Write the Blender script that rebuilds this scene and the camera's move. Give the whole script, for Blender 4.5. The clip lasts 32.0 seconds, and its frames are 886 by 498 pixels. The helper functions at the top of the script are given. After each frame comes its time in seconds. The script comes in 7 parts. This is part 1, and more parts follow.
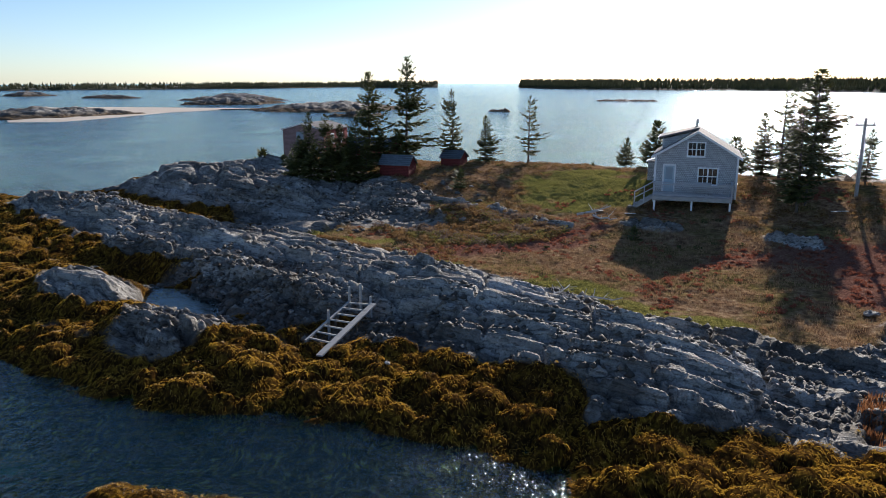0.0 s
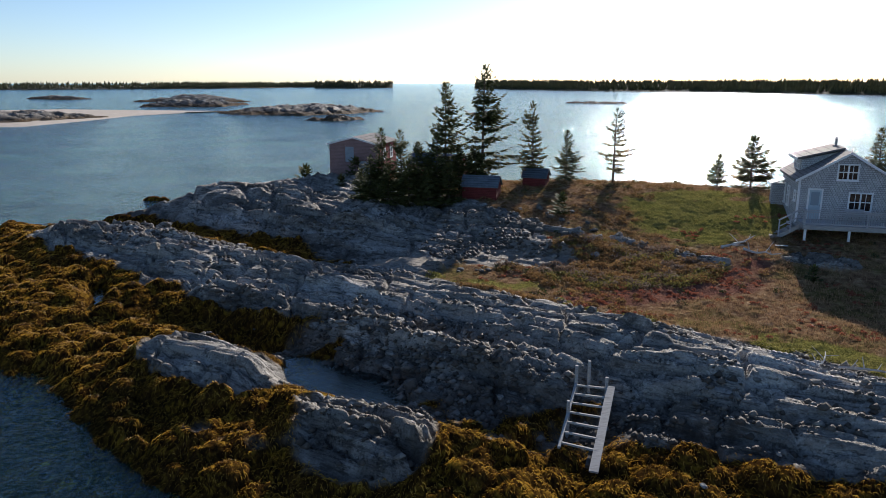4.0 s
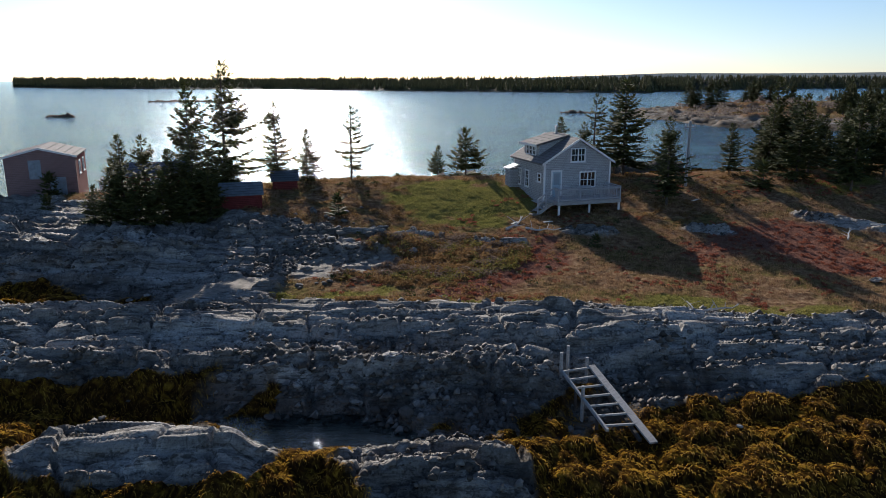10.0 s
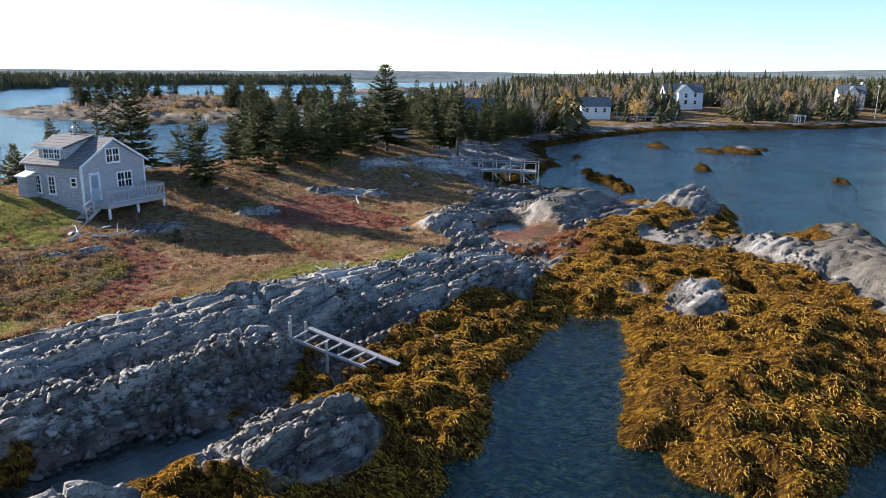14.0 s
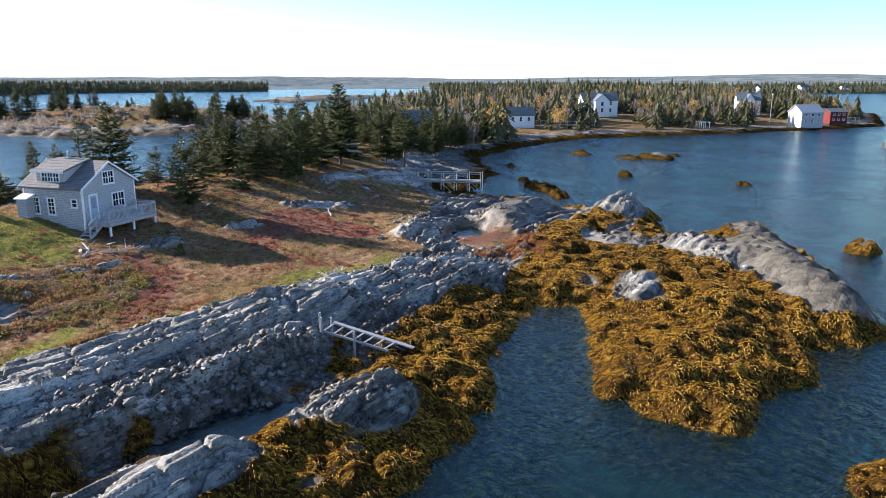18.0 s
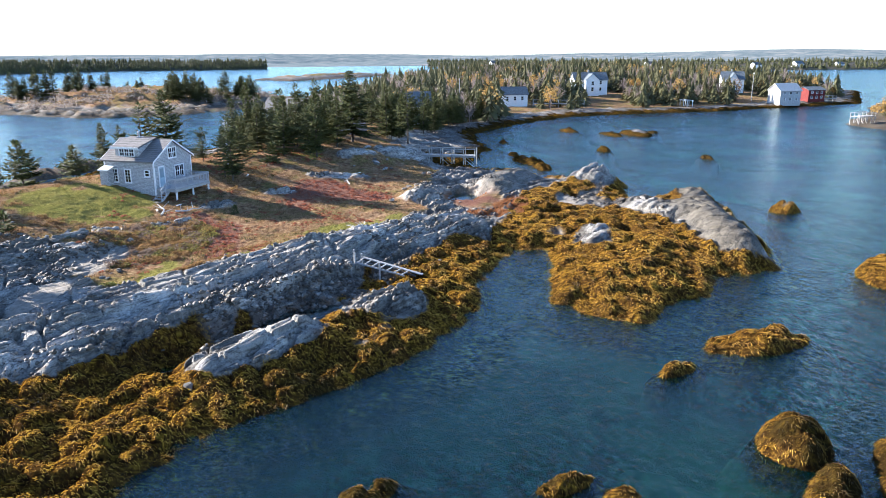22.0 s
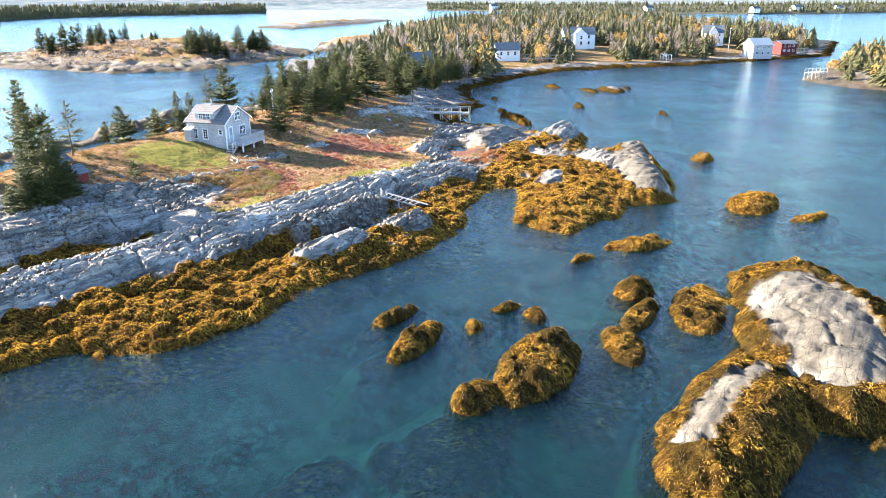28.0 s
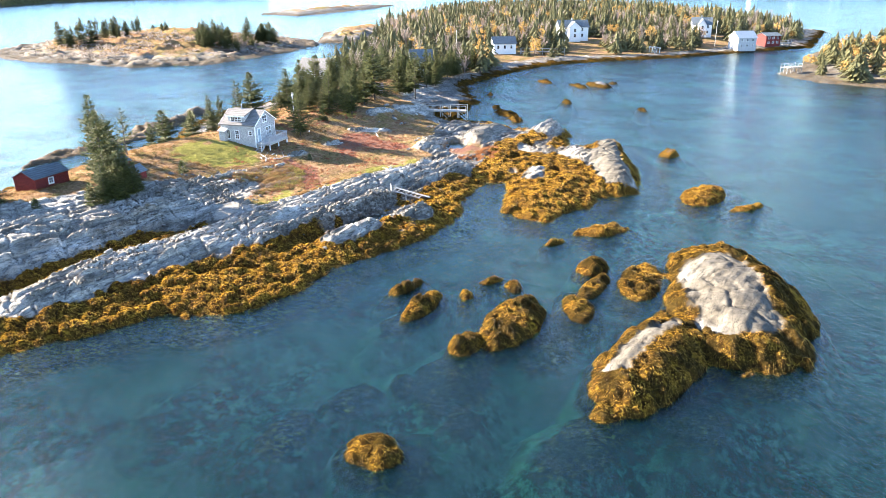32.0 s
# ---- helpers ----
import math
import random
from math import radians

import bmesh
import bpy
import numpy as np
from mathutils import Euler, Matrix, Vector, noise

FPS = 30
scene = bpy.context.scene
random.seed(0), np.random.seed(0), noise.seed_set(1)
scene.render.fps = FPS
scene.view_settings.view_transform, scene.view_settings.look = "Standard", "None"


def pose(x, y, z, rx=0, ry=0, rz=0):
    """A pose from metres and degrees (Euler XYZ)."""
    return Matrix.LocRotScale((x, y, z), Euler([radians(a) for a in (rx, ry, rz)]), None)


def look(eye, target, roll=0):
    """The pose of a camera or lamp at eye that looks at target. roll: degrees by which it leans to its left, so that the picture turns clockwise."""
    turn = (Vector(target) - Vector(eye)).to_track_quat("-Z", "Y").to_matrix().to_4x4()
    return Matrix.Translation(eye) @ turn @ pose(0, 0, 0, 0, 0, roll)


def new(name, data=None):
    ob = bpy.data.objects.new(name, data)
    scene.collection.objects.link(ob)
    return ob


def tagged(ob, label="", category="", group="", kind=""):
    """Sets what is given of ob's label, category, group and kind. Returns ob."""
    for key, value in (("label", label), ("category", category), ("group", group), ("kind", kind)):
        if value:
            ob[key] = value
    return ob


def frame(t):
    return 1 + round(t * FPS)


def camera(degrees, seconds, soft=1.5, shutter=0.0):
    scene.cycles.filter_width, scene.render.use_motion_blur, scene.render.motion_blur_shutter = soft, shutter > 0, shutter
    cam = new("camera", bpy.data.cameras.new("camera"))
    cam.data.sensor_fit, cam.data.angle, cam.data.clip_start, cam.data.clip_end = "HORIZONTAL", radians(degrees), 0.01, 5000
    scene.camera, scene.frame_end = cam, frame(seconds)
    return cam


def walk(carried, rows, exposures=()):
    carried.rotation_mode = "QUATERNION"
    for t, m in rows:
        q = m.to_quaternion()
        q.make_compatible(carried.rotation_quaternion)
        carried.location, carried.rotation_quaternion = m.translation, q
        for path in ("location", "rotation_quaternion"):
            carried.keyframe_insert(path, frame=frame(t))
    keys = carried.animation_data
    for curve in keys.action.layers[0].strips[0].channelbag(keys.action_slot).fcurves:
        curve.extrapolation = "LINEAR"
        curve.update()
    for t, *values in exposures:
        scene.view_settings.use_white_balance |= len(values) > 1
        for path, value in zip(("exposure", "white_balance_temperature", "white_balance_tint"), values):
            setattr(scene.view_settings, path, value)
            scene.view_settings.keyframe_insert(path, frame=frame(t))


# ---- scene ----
cam = camera(64.0, 32.0, 0.85)
PATH = [
    (0, (4.41, 0.603, 12.0), (4.3, 2.549, 11.539), -0.2),
    (0.5, (2.487, 1.234, 12.4), (2.393, 3.183, 11.935), -0.0),
    (1, (0.828, 2.228, 12.7), (0.732, 4.179, 12.233), 0.0),
    (1.5, (-0.753, 3.167, 12.86), (-0.852, 5.119, 12.393), 0.1),
    (2, (-2.303, 4.147, 12.92), (-2.405, 6.099, 12.455), -0.0),
    (2.5, (-3.86, 5.206, 12.92), (-3.965, 7.158, 12.459), -0.0),
    (4.5, (-8.491, 8.74, 12.959), (-8.375, 10.682, 12.497), -0.1),
    (5, (-9.325, 9.401, 12.956), (-9.11, 11.334, 12.493), -0.1),
    (5.5, (-10.251, 9.944, 12.975), (-9.955, 11.867, 12.512), 0.1),
    (6, (-11.056, 10.469, 13.001), (-10.708, 12.382, 12.535), -0.2),
    (6.5, (-11.999, 10.92, 12.975), (-11.599, 12.824, 12.512), 0.0),
    (7, (-12.993, 11.342, 12.968), (-12.545, 13.236, 12.506), 0.0),
    (7.5, (-14.139, 11.788, 12.997), (-13.641, 13.669, 12.535), 0.0),
    (8, (-15.416, 12.2, 12.997), (-14.852, 14.062, 12.535), 0.0),
    (8.5, (-16.775, 12.645, 13.004), (-16.134, 14.483, 12.542), 0.0),
    (9, (-18.12, 13.19, 12.981), (-17.404, 14.999, 12.517), -0.1),
    (9.5, (-19.551, 13.696, 12.95), (-18.663, 15.427, 12.485), -0.1),
    (10, (-21.064, 14.269, 12.921), (-19.963, 15.872, 12.454), -0.0),
    (10.5, (-22.694, 15.006, 12.83), (-21.392, 16.451, 12.366), 0.1),
    (11, (-24.192, 15.851, 12.802), (-22.715, 17.117, 12.337), 0.3),
    (11.1, (-24.509, 16.072, 12.828), (-23.0, 17.297, 12.358), 0.3),
    (11.5, (-25.593, 16.775, 12.78), (-23.973, 17.851, 12.315), 0.2),
    (12, (-26.924, 17.828, 12.763), (-25.189, 18.706, 12.296), 0.3),
    (12.5, (-28.17, 19.017, 12.774), (-26.345, 19.687, 12.305), 0.3),
    (13, (-29.252, 20.35, 12.733), (-27.362, 20.811, 12.267), 0.3),
    (13.5, (-30.214, 21.73, 12.804), (-28.297, 22.05, 12.334), 0.3),
    (15.5, (-33.092, 25.214, 13.481), (-31.151, 25.347, 13.02), 0.4),
    (16, (-34.067, 25.623, 13.721), (-32.122, 25.674, 13.26), 0.4),
    (16.5, (-34.938, 25.894, 14.082), (-32.991, 25.922, 13.622), 0.2),
    (17, (-35.958, 26.127, 14.202), (-34.011, 26.155, 13.743), 0.2),
    (17.5, (-37.242, 26.312, 14.477), (-35.296, 26.34, 14.018), 0.2),
    (18, (-38.603, 26.374, 14.679), (-36.656, 26.403, 14.222), 0.0),
    (18.5, (-40.192, 26.414, 14.882), (-38.246, 26.443, 14.425), -0.0),
    (19, (-41.807, 26.472, 15.074), (-39.861, 26.5, 14.614), -0.0),
    (19.5, (-43.586, 26.48, 15.26), (-41.642, 26.508, 14.792), -0.0),
    (20, (-45.444, 26.51, 15.458), (-43.501, 26.537, 14.984), -0.0),
    (20.5, (-47.362, 26.529, 15.65), (-45.422, 26.554, 15.167), -0.0),
    (21, (-49.381, 26.474, 15.833), (-47.445, 26.5, 15.334), -0.0),
    (21.5, (-51.296, 26.458, 16.034), (-49.362, 26.482, 15.524), -0.0),
    (22, (-53.129, 26.303, 16.241), (-51.198, 26.328, 15.723), -0.2),
    (22.5, (-55.114, 26.303, 16.495), (-53.185, 26.326, 15.969), -0.1),
    (23, (-57.156, 26.289, 16.83), (-55.229, 26.312, 16.296), -0.1),
    (23.5, (-59.199, 26.256, 17.231), (-57.275, 26.279, 16.686), -0.1),
    (24, (-61.262, 26.193, 17.705), (-59.341, 26.216, 17.15), -0.1),
    (24.5, (-63.31, 26.137, 18.153), (-61.391, 26.161, 17.591), -0.2),
    (25, (-65.388, 26.122, 18.648), (-63.471, 26.146, 18.078), -0.2),
    (25.5, (-67.34, 26.095, 19.104), (-65.428, 26.119, 18.515), -0.2),
    (27.5, (-75.282, 25.925, 21.237), (-73.39, 25.949, 20.588), -0.2),
    (28, (-77.499, 25.892, 22.018), (-75.613, 25.917, 21.352), -0.3),
    (28.5, (-79.651, 25.9, 22.806), (-77.775, 25.925, 22.113), -0.2),
    (29, (-81.483, 25.874, 23.418), (-79.613, 25.898, 22.709), -0.1),
    (29.5, (-83.603, 25.922, 24.058), (-81.734, 25.946, 23.346), -0.1),
    (30, (-85.691, 25.882, 24.62), (-83.822, 25.908, 23.907), -0.1),
    (30.5, (-87.639, 25.857, 25.258), (-85.771, 25.882, 24.544), -0.1),
    (31, (-89.223, 25.818, 25.969), (-87.355, 25.842, 25.255), -0.1),
    (31.5, (-90.537, 25.81, 26.696), (-88.669, 25.832, 25.981), -0.1),
    (32, (-91.891, 25.581, 27.559), (-90.023, 25.608, 26.846), -0.4),
]
EXPOSURES = [(0, 0.68, 5800, 12), (5, 0.45, 5800, 12), (9, 0.27, 5800, 12), (11, 0.65, 5800, 12), (13, 1.32, 5800, 12), (16, 1.62, 5700, 12), (19, 1.8, 5700, 12),
             (22, 2.2, 5600, 11), (25, 2.6, 5700, 11), (28, 3.0, 6100, 10), (32, 3.12, 6300, 10)]
walk(cam, [(t, look(eye, target, roll)) for t, eye, target, roll in PATH], EXPOSURES)

# ---- world and sun ----
SUN_AZ, SUN_EL = radians(22.0), radians(20.5)
world = bpy.data.worlds.new("sky")
scene.world = world
world.use_nodes = True
wn = world.node_tree.nodes
sky = wn.new("ShaderNodeTexSky")
sky.sky_type = "NISHITA"
sky.sun_disc = False
sky.sun_elevation, sky.sun_rotation = SUN_EL, SUN_AZ
sky.air_density, sky.dust_density, sky.ozone_density = 0.8, 0.3, 2.2
wn["Background"].inputs[1].default_value = 0.08
world.node_tree.links.new(sky.outputs[0], wn["Background"].inputs[0])
lamp = bpy.data.lights.new("sun", "SUN")
lamp.energy, lamp.angle, lamp.color = 5.0, radians(0.55), (1.0, 0.87, 0.70)
sun = new("sun", lamp)
toward = Vector((math.sin(SUN_AZ) * math.cos(SUN_EL), math.cos(SUN_AZ) * math.cos(SUN_EL), math.sin(SUN_EL)))
sun.matrix_world = look(toward * 400, (0, 0, 0))

# ---- materials ----
def srgb(h):
    return tuple(((int(h[i:i + 2], 16) / 255) ** 2.2) for i in (0, 2, 4)) + (1,)


class Mat:
    """A node material with short calls for its nodes."""

    def __init__(self, name):
        self.m = bpy.data.materials.new(name)
        self.m.use_nodes = True
        self.t = self.m.node_tree
        self.bsdf = self.t.nodes["Principled BSDF"]
        self.out = self.t.nodes["Material Output"]

    def node(self, kind, **props):
        n = self.t.nodes.new(kind)
        for k, v in props.items():
            if k == "operation":
                n.operation = v
            elif k == "blend_type":
                n.blend_type = v
            elif k == "data_type":
                n.data_type = v
            elif k == "feature":
                n.feature = v
        return n

    def link(self, a, b):
        self.t.links.new(a, b)

    def put(self, value, socket):
        if hasattr(value, "is_output"):
            self.link(value, socket)
        else:
            socket.default_value = value

    def coords(self, scale=(1, 1, 1), turn=0.0, obj=False):
        g = self.node("ShaderNodeTexCoord" if obj else "ShaderNodeNewGeometry")
        mp = self.node("ShaderNodeMapping")
        mp.inputs["Scale"].default_value = scale
        rot = self.node("ShaderNodeVectorRotate")
        rot.inputs["Angle"].default_value = turn
        self.link(g.outputs["Object" if obj else "Position"], rot.inputs["Vector"])
        self.link(rot.outputs[0], mp.inputs["Vector"])
        return mp.outputs[0]

    def noise(self, vec, scale, detail=4, rough=0.6):
        n = self.node("ShaderNodeTexNoise")
        self.link(vec, n.inputs["Vector"])
        n.inputs["Scale"].default_value, n.inputs["Detail"].default_value, n.inputs["Roughness"].default_value = scale, detail, rough
        return n.outputs["Fac"]

    def voronoi(self, vec, scale, feature="F1"):
        n = self.node("ShaderNodeTexVoronoi", feature=feature)
        self.link(vec, n.inputs["Vector"])
        n.inputs["Scale"].default_value = scale
        return n.outputs[0]

    def attr(self, name):
        n = self.node("ShaderNodeAttribute")
        n.attribute_name = name
        return n.outputs["Fac"]

    def random(self):
        return self.node("ShaderNodeObjectInfo").outputs["Random"]

    def island(self):
        return self.node("ShaderNodeNewGeometry").outputs["Random Per Island"]

    def ramp(self, fac, stops):
        n = self.node("ShaderNodeValToRGB")
        cr = n.color_ramp
        while len(cr.elements) < len(stops):
            cr.elements.new(0.5)
        for e, (p, c) in zip(cr.elements, stops):
            e.position, e.color = p, c if len(c) == 4 else (*c, 1)
        self.put(fac, n.inputs[0])
        return n.outputs[0]

    def step(self, fac, lo, hi):
        n = self.node("ShaderNodeMapRange")
        self.put(fac, n.inputs[0])
        n.inputs[1].default_value, n.inputs[2].default_value = lo, hi
        return n.outputs[0]

    def mix(self, fac, a, b, blend="MIX"):
        n = self.node("ShaderNodeMix", data_type="RGBA", blend_type=blend)
        self.put(fac, n.inputs[0])
        self.put(a, n.inputs[6])
        self.put(b, n.inputs[7])
        return n.outputs[2]

    def math(self, op, a, b=0.0):
        n = self.node("ShaderNodeMath", operation=op)
        self.put(a, n.inputs[0])
        self.put(b, n.inputs[1])
        return n.outputs[0]

    def bump(self, height, strength, dist, base=None):
        n = self.node("ShaderNodeBump")
        self.put(height, n.inputs["Height"])
        n.inputs["Strength"].default_value, n.inputs["Distance"].default_value = strength, dist
        if base is not None:
            self.link(base, n.inputs["Normal"])
        return n.outputs[0]

    def done(self, color, rough=0.8, normal=None, metal=0.0, spec=0.3):
        self.put(color, self.bsdf.inputs["Base Color"])
        self.put(rough, self.bsdf.inputs["Roughness"])
        self.bsdf.inputs["Metallic"].default_value = metal
        self.bsdf.inputs["Specular IOR Level"].default_value = spec
        if normal is not None:
            self.link(normal, self.bsdf.inputs["Normal"])
        return self.m


STRIKE = math.atan2(-0.54, 0.84)


def rock_color(k):
    """Colour and height of grey bedded rock with joints, lichen and ribs along the beds."""
    fine = k.coords()
    big = k.noise(k.coords((0.3, 1.0, 0.9), -STRIKE), 0.4, 5, 0.65)
    mid = k.noise(k.coords((0.35, 2.4, 1.8), -STRIKE), 1.5, 5, 0.7)
    grain = k.noise(fine, 11.0, 5, 0.7)
    col = k.ramp(big, [(0.32, (0.12, 0.108, 0.089)), (0.45, (0.30, 0.28, 0.245)), (0.56, (0.47, 0.442, 0.395)), (0.68, (0.64, 0.61, 0.56))])
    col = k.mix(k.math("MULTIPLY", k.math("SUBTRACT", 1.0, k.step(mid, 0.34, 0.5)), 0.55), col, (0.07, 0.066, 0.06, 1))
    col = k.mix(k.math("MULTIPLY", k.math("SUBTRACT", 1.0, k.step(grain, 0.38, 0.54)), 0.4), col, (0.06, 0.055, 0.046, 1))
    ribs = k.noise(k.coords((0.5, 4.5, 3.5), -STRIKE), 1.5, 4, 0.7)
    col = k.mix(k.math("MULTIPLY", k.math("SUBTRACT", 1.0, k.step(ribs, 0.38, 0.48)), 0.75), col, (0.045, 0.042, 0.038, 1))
    lich = k.step(k.noise(fine, 2.3, 6, 0.75), 0.55, 0.63)
    col = k.mix(k.math("MULTIPLY", lich, 0.4), col, (0.62, 0.59, 0.53, 1))
    cream = k.ramp(k.noise(fine, 0.8, 6, 0.7), [(0.3, (0.035, 0.029, 0.021)), (0.48, (0.075, 0.063, 0.046)), (0.68, (0.145, 0.126, 0.096))])
    cream = k.mix(k.math("MULTIPLY", k.step(k.noise(fine, 0.55, 5, 0.7), 0.52, 0.62), 0.7), cream, (0.035, 0.03, 0.025, 1))
    cream = k.mix(k.math("MULTIPLY", k.step(grain, 0.56, 0.66), 0.4), cream, (0.03, 0.026, 0.02, 1))
    col = k.mix(k.math("MULTIPLY", k.attr("pale"), 0.93), col, cream)
    warp = k.node("ShaderNodeTexNoise")
    k.link(fine, warp.inputs["Vector"])
    warp.inputs["Scale"].default_value = 1.1
    warp.inputs["Detail"].default_value = 3
    lines = None
    for scale, thin, seed in (((0.13, 1.5, 0.8), 0.035, 0.5), ((0.7, 0.2, 0.5), 0.02, 0.3), ((0.14, 0.3, 0.3), 0.012, 0.4)):
        mv = k.node("ShaderNodeVectorMath", operation="MULTIPLY_ADD")
        k.link(warp.outputs["Color"], mv.inputs[0])
        mv.inputs[1].default_value = (seed, seed, seed)
        k.link(k.coords(scale, -STRIKE), mv.inputs[2])
        line = k.step(k.voronoi(mv.outputs[0], 1.0, "DISTANCE_TO_EDGE"), 0.0, thin)
        lines = line if lines is None else k.math("MULTIPLY", lines, line)
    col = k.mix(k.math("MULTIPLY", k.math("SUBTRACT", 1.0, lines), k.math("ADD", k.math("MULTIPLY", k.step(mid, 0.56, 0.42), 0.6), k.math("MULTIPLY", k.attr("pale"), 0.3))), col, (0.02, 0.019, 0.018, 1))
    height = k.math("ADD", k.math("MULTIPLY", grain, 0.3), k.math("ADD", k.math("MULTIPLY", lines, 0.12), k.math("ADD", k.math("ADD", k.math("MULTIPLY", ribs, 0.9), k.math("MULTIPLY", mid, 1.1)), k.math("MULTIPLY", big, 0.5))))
    return col, k.math("MULTIPLY", height, k.math("SUBTRACT", 1.0, k.math("MULTIPLY", k.attr("pale"), 0.8)))


def weed_color(k):
    """Golden rockweed lying in combed strands, with shade between them put into the colour."""
    pos = k.coords((1, 1, 1))
    warp = k.node("ShaderNodeTexNoise")
    k.link(pos, warp.inputs["Vector"])
    warp.inputs["Scale"].default_value = 0.9
    mixv = k.node("ShaderNodeVectorMath", operation="MULTIPLY_ADD")
    k.link(warp.outputs["Color"], mixv.inputs[0])
    mixv.inputs[1].default_value = (1.6, 1.6, 0.5)
    k.link(pos, mixv.inputs[2])
    mp = k.node("ShaderNodeMapping")
    mp.inputs["Scale"].default_value = (6, 1.5, 3)
    k.link(mixv.outputs[0], mp.inputs["Vector"])
    strand = k.noise(mp.outputs[0], 1.0, 4, 0.65)
    clump = k.noise(pos, 0.7, 4, 0.6)
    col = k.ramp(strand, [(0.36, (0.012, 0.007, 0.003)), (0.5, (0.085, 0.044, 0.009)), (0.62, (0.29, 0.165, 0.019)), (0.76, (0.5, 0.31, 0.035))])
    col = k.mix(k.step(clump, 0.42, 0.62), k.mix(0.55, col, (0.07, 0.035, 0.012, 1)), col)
    sep = k.node("ShaderNodeSeparateXYZ")
    k.link(pos, sep.inputs[0])
    outer = k.math("MULTIPLY", k.step(sep.outputs[1], 37.0, 33.0), k.step(sep.outputs[0], -16.0, -21.0))
    outer = k.math("MAXIMUM", outer, k.step(sep.outputs[0], 45.0, 62.0))
    col = k.mix(k.math("MULTIPLY", outer, k.step(k.noise(pos, 0.5, 3, 0.6), 0.66, 0.44)), col, k.mix(0.8, col, (0.03, 0.022, 0.007, 1)))
    # near-black mottling paints the shadowed gaps between weed mounds
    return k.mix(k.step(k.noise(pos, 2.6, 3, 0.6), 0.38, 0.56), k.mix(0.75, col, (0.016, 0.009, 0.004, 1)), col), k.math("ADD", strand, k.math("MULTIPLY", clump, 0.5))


def bed_color(k):
    """Pale green floor of the bay with stones and dark weed beds."""
    pos = k.coords()
    bedn = k.noise(pos, 0.95, 6, 0.78)
    patch = k.step(k.noise(pos, 0.085, 4, 0.6), 0.40, 0.56)
    pebble = k.step(k.voronoi(pos, 1.3), 0.18, 0.42)
    floor_c = k.mix(k.step(k.noise(pos, 0.06, 3, 0.5), 0.4, 0.62), (0.03, 0.07, 0.04, 1), (0.11, 0.22, 0.12, 1))
    floor_c = k.mix(k.math("MULTIPLY", k.math("SUBTRACT", 1.0, pebble), 0.3), floor_c, (0.085, 0.125, 0.08, 1))
    weedy = k.mix(k.step(bedn, 0.5, 0.62), (0.012, 0.012, 0.006, 1), (0.075, 0.034, 0.017, 1))
    return k.mix(k.math("MULTIPLY", k.math("MULTIPLY", k.step(bedn, 0.4, 0.54), patch), 0.85), floor_c, weedy)


def ground_material():
    k = Mat("shore_ground")
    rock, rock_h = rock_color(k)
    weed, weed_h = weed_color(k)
    pos = k.coords()
    n1, n2, n3 = k.noise(pos, 0.35, 5, 0.65), k.noise(pos, 2.2, 5, 0.7), k.noise(k.coords((9, 9, 2)), 1.0, 4, 0.7)
    heath = k.ramp(n2, [(0.3, (0.075, 0.042, 0.026)), (0.5, (0.23, 0.14, 0.08)), (0.68, (0.42, 0.30, 0.175))])
    heath = k.mix(k.step(n1, 0.45, 0.62), heath, k.mix(k.step(n2, 0.3, 0.7), (0.05, 0.042, 0.018, 1), (0.26, 0.20, 0.075, 1)))
    green = k.ramp(n3, [(0.3, (0.06, 0.058, 0.016)), (0.52, (0.19, 0.185, 0.045)), (0.75, (0.40, 0.36, 0.115))])
    red = k.ramp(n3, [(0.3, (0.09, 0.04, 0.03)), (0.55, (0.21, 0.105, 0.075)), (0.75, (0.33, 0.215, 0.15))])
    grass = k.mix(k.attr("green"), heath, green)
    grass = k.mix(k.attr("red"), grass, red)
    sand = k.ramp(n2, [(0.35, (0.17, 0.15, 0.12)), (0.65, (0.34, 0.30, 0.25))])
    bed = bed_color(k)
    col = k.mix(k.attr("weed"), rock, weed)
    # tide-darkened rock, and shade of the knoll and islands put into the colour
    wet_shade = k.attr("wet_shade")
    col = k.mix(k.math("MULTIPLY", wet_shade, 0.78), col, (0.034, 0.026, 0.019, 1))
    col = k.mix(k.attr("sand"), col, sand)
    col = k.mix(k.attr("grass"), col, grass)
    col = k.mix(k.attr("bed"), col, bed)
    soft = k.math("MAXIMUM", k.attr("grass"), k.attr("weed"))
    h = k.node("ShaderNodeMix", data_type="FLOAT")
    k.link(soft, h.inputs[0])
    k.link(rock_h, h.inputs[2])
    k.link(k.math("ADD", weed_h, n3), h.inputs[3])
    rough = k.math("SUBTRACT", 0.85, k.math("MULTIPLY", k.math("MAXIMUM", wet_shade, k.attr("weed")), 0.25))
    m = k.done(col, rough, k.bump(h.outputs[0], 1.0, 0.15), spec=0.2)
    k.link(k.math("MULTIPLY", k.math("SUBTRACT", 1.0, soft), 0.22), k.bsdf.inputs["Specular IOR Level"])
    return m


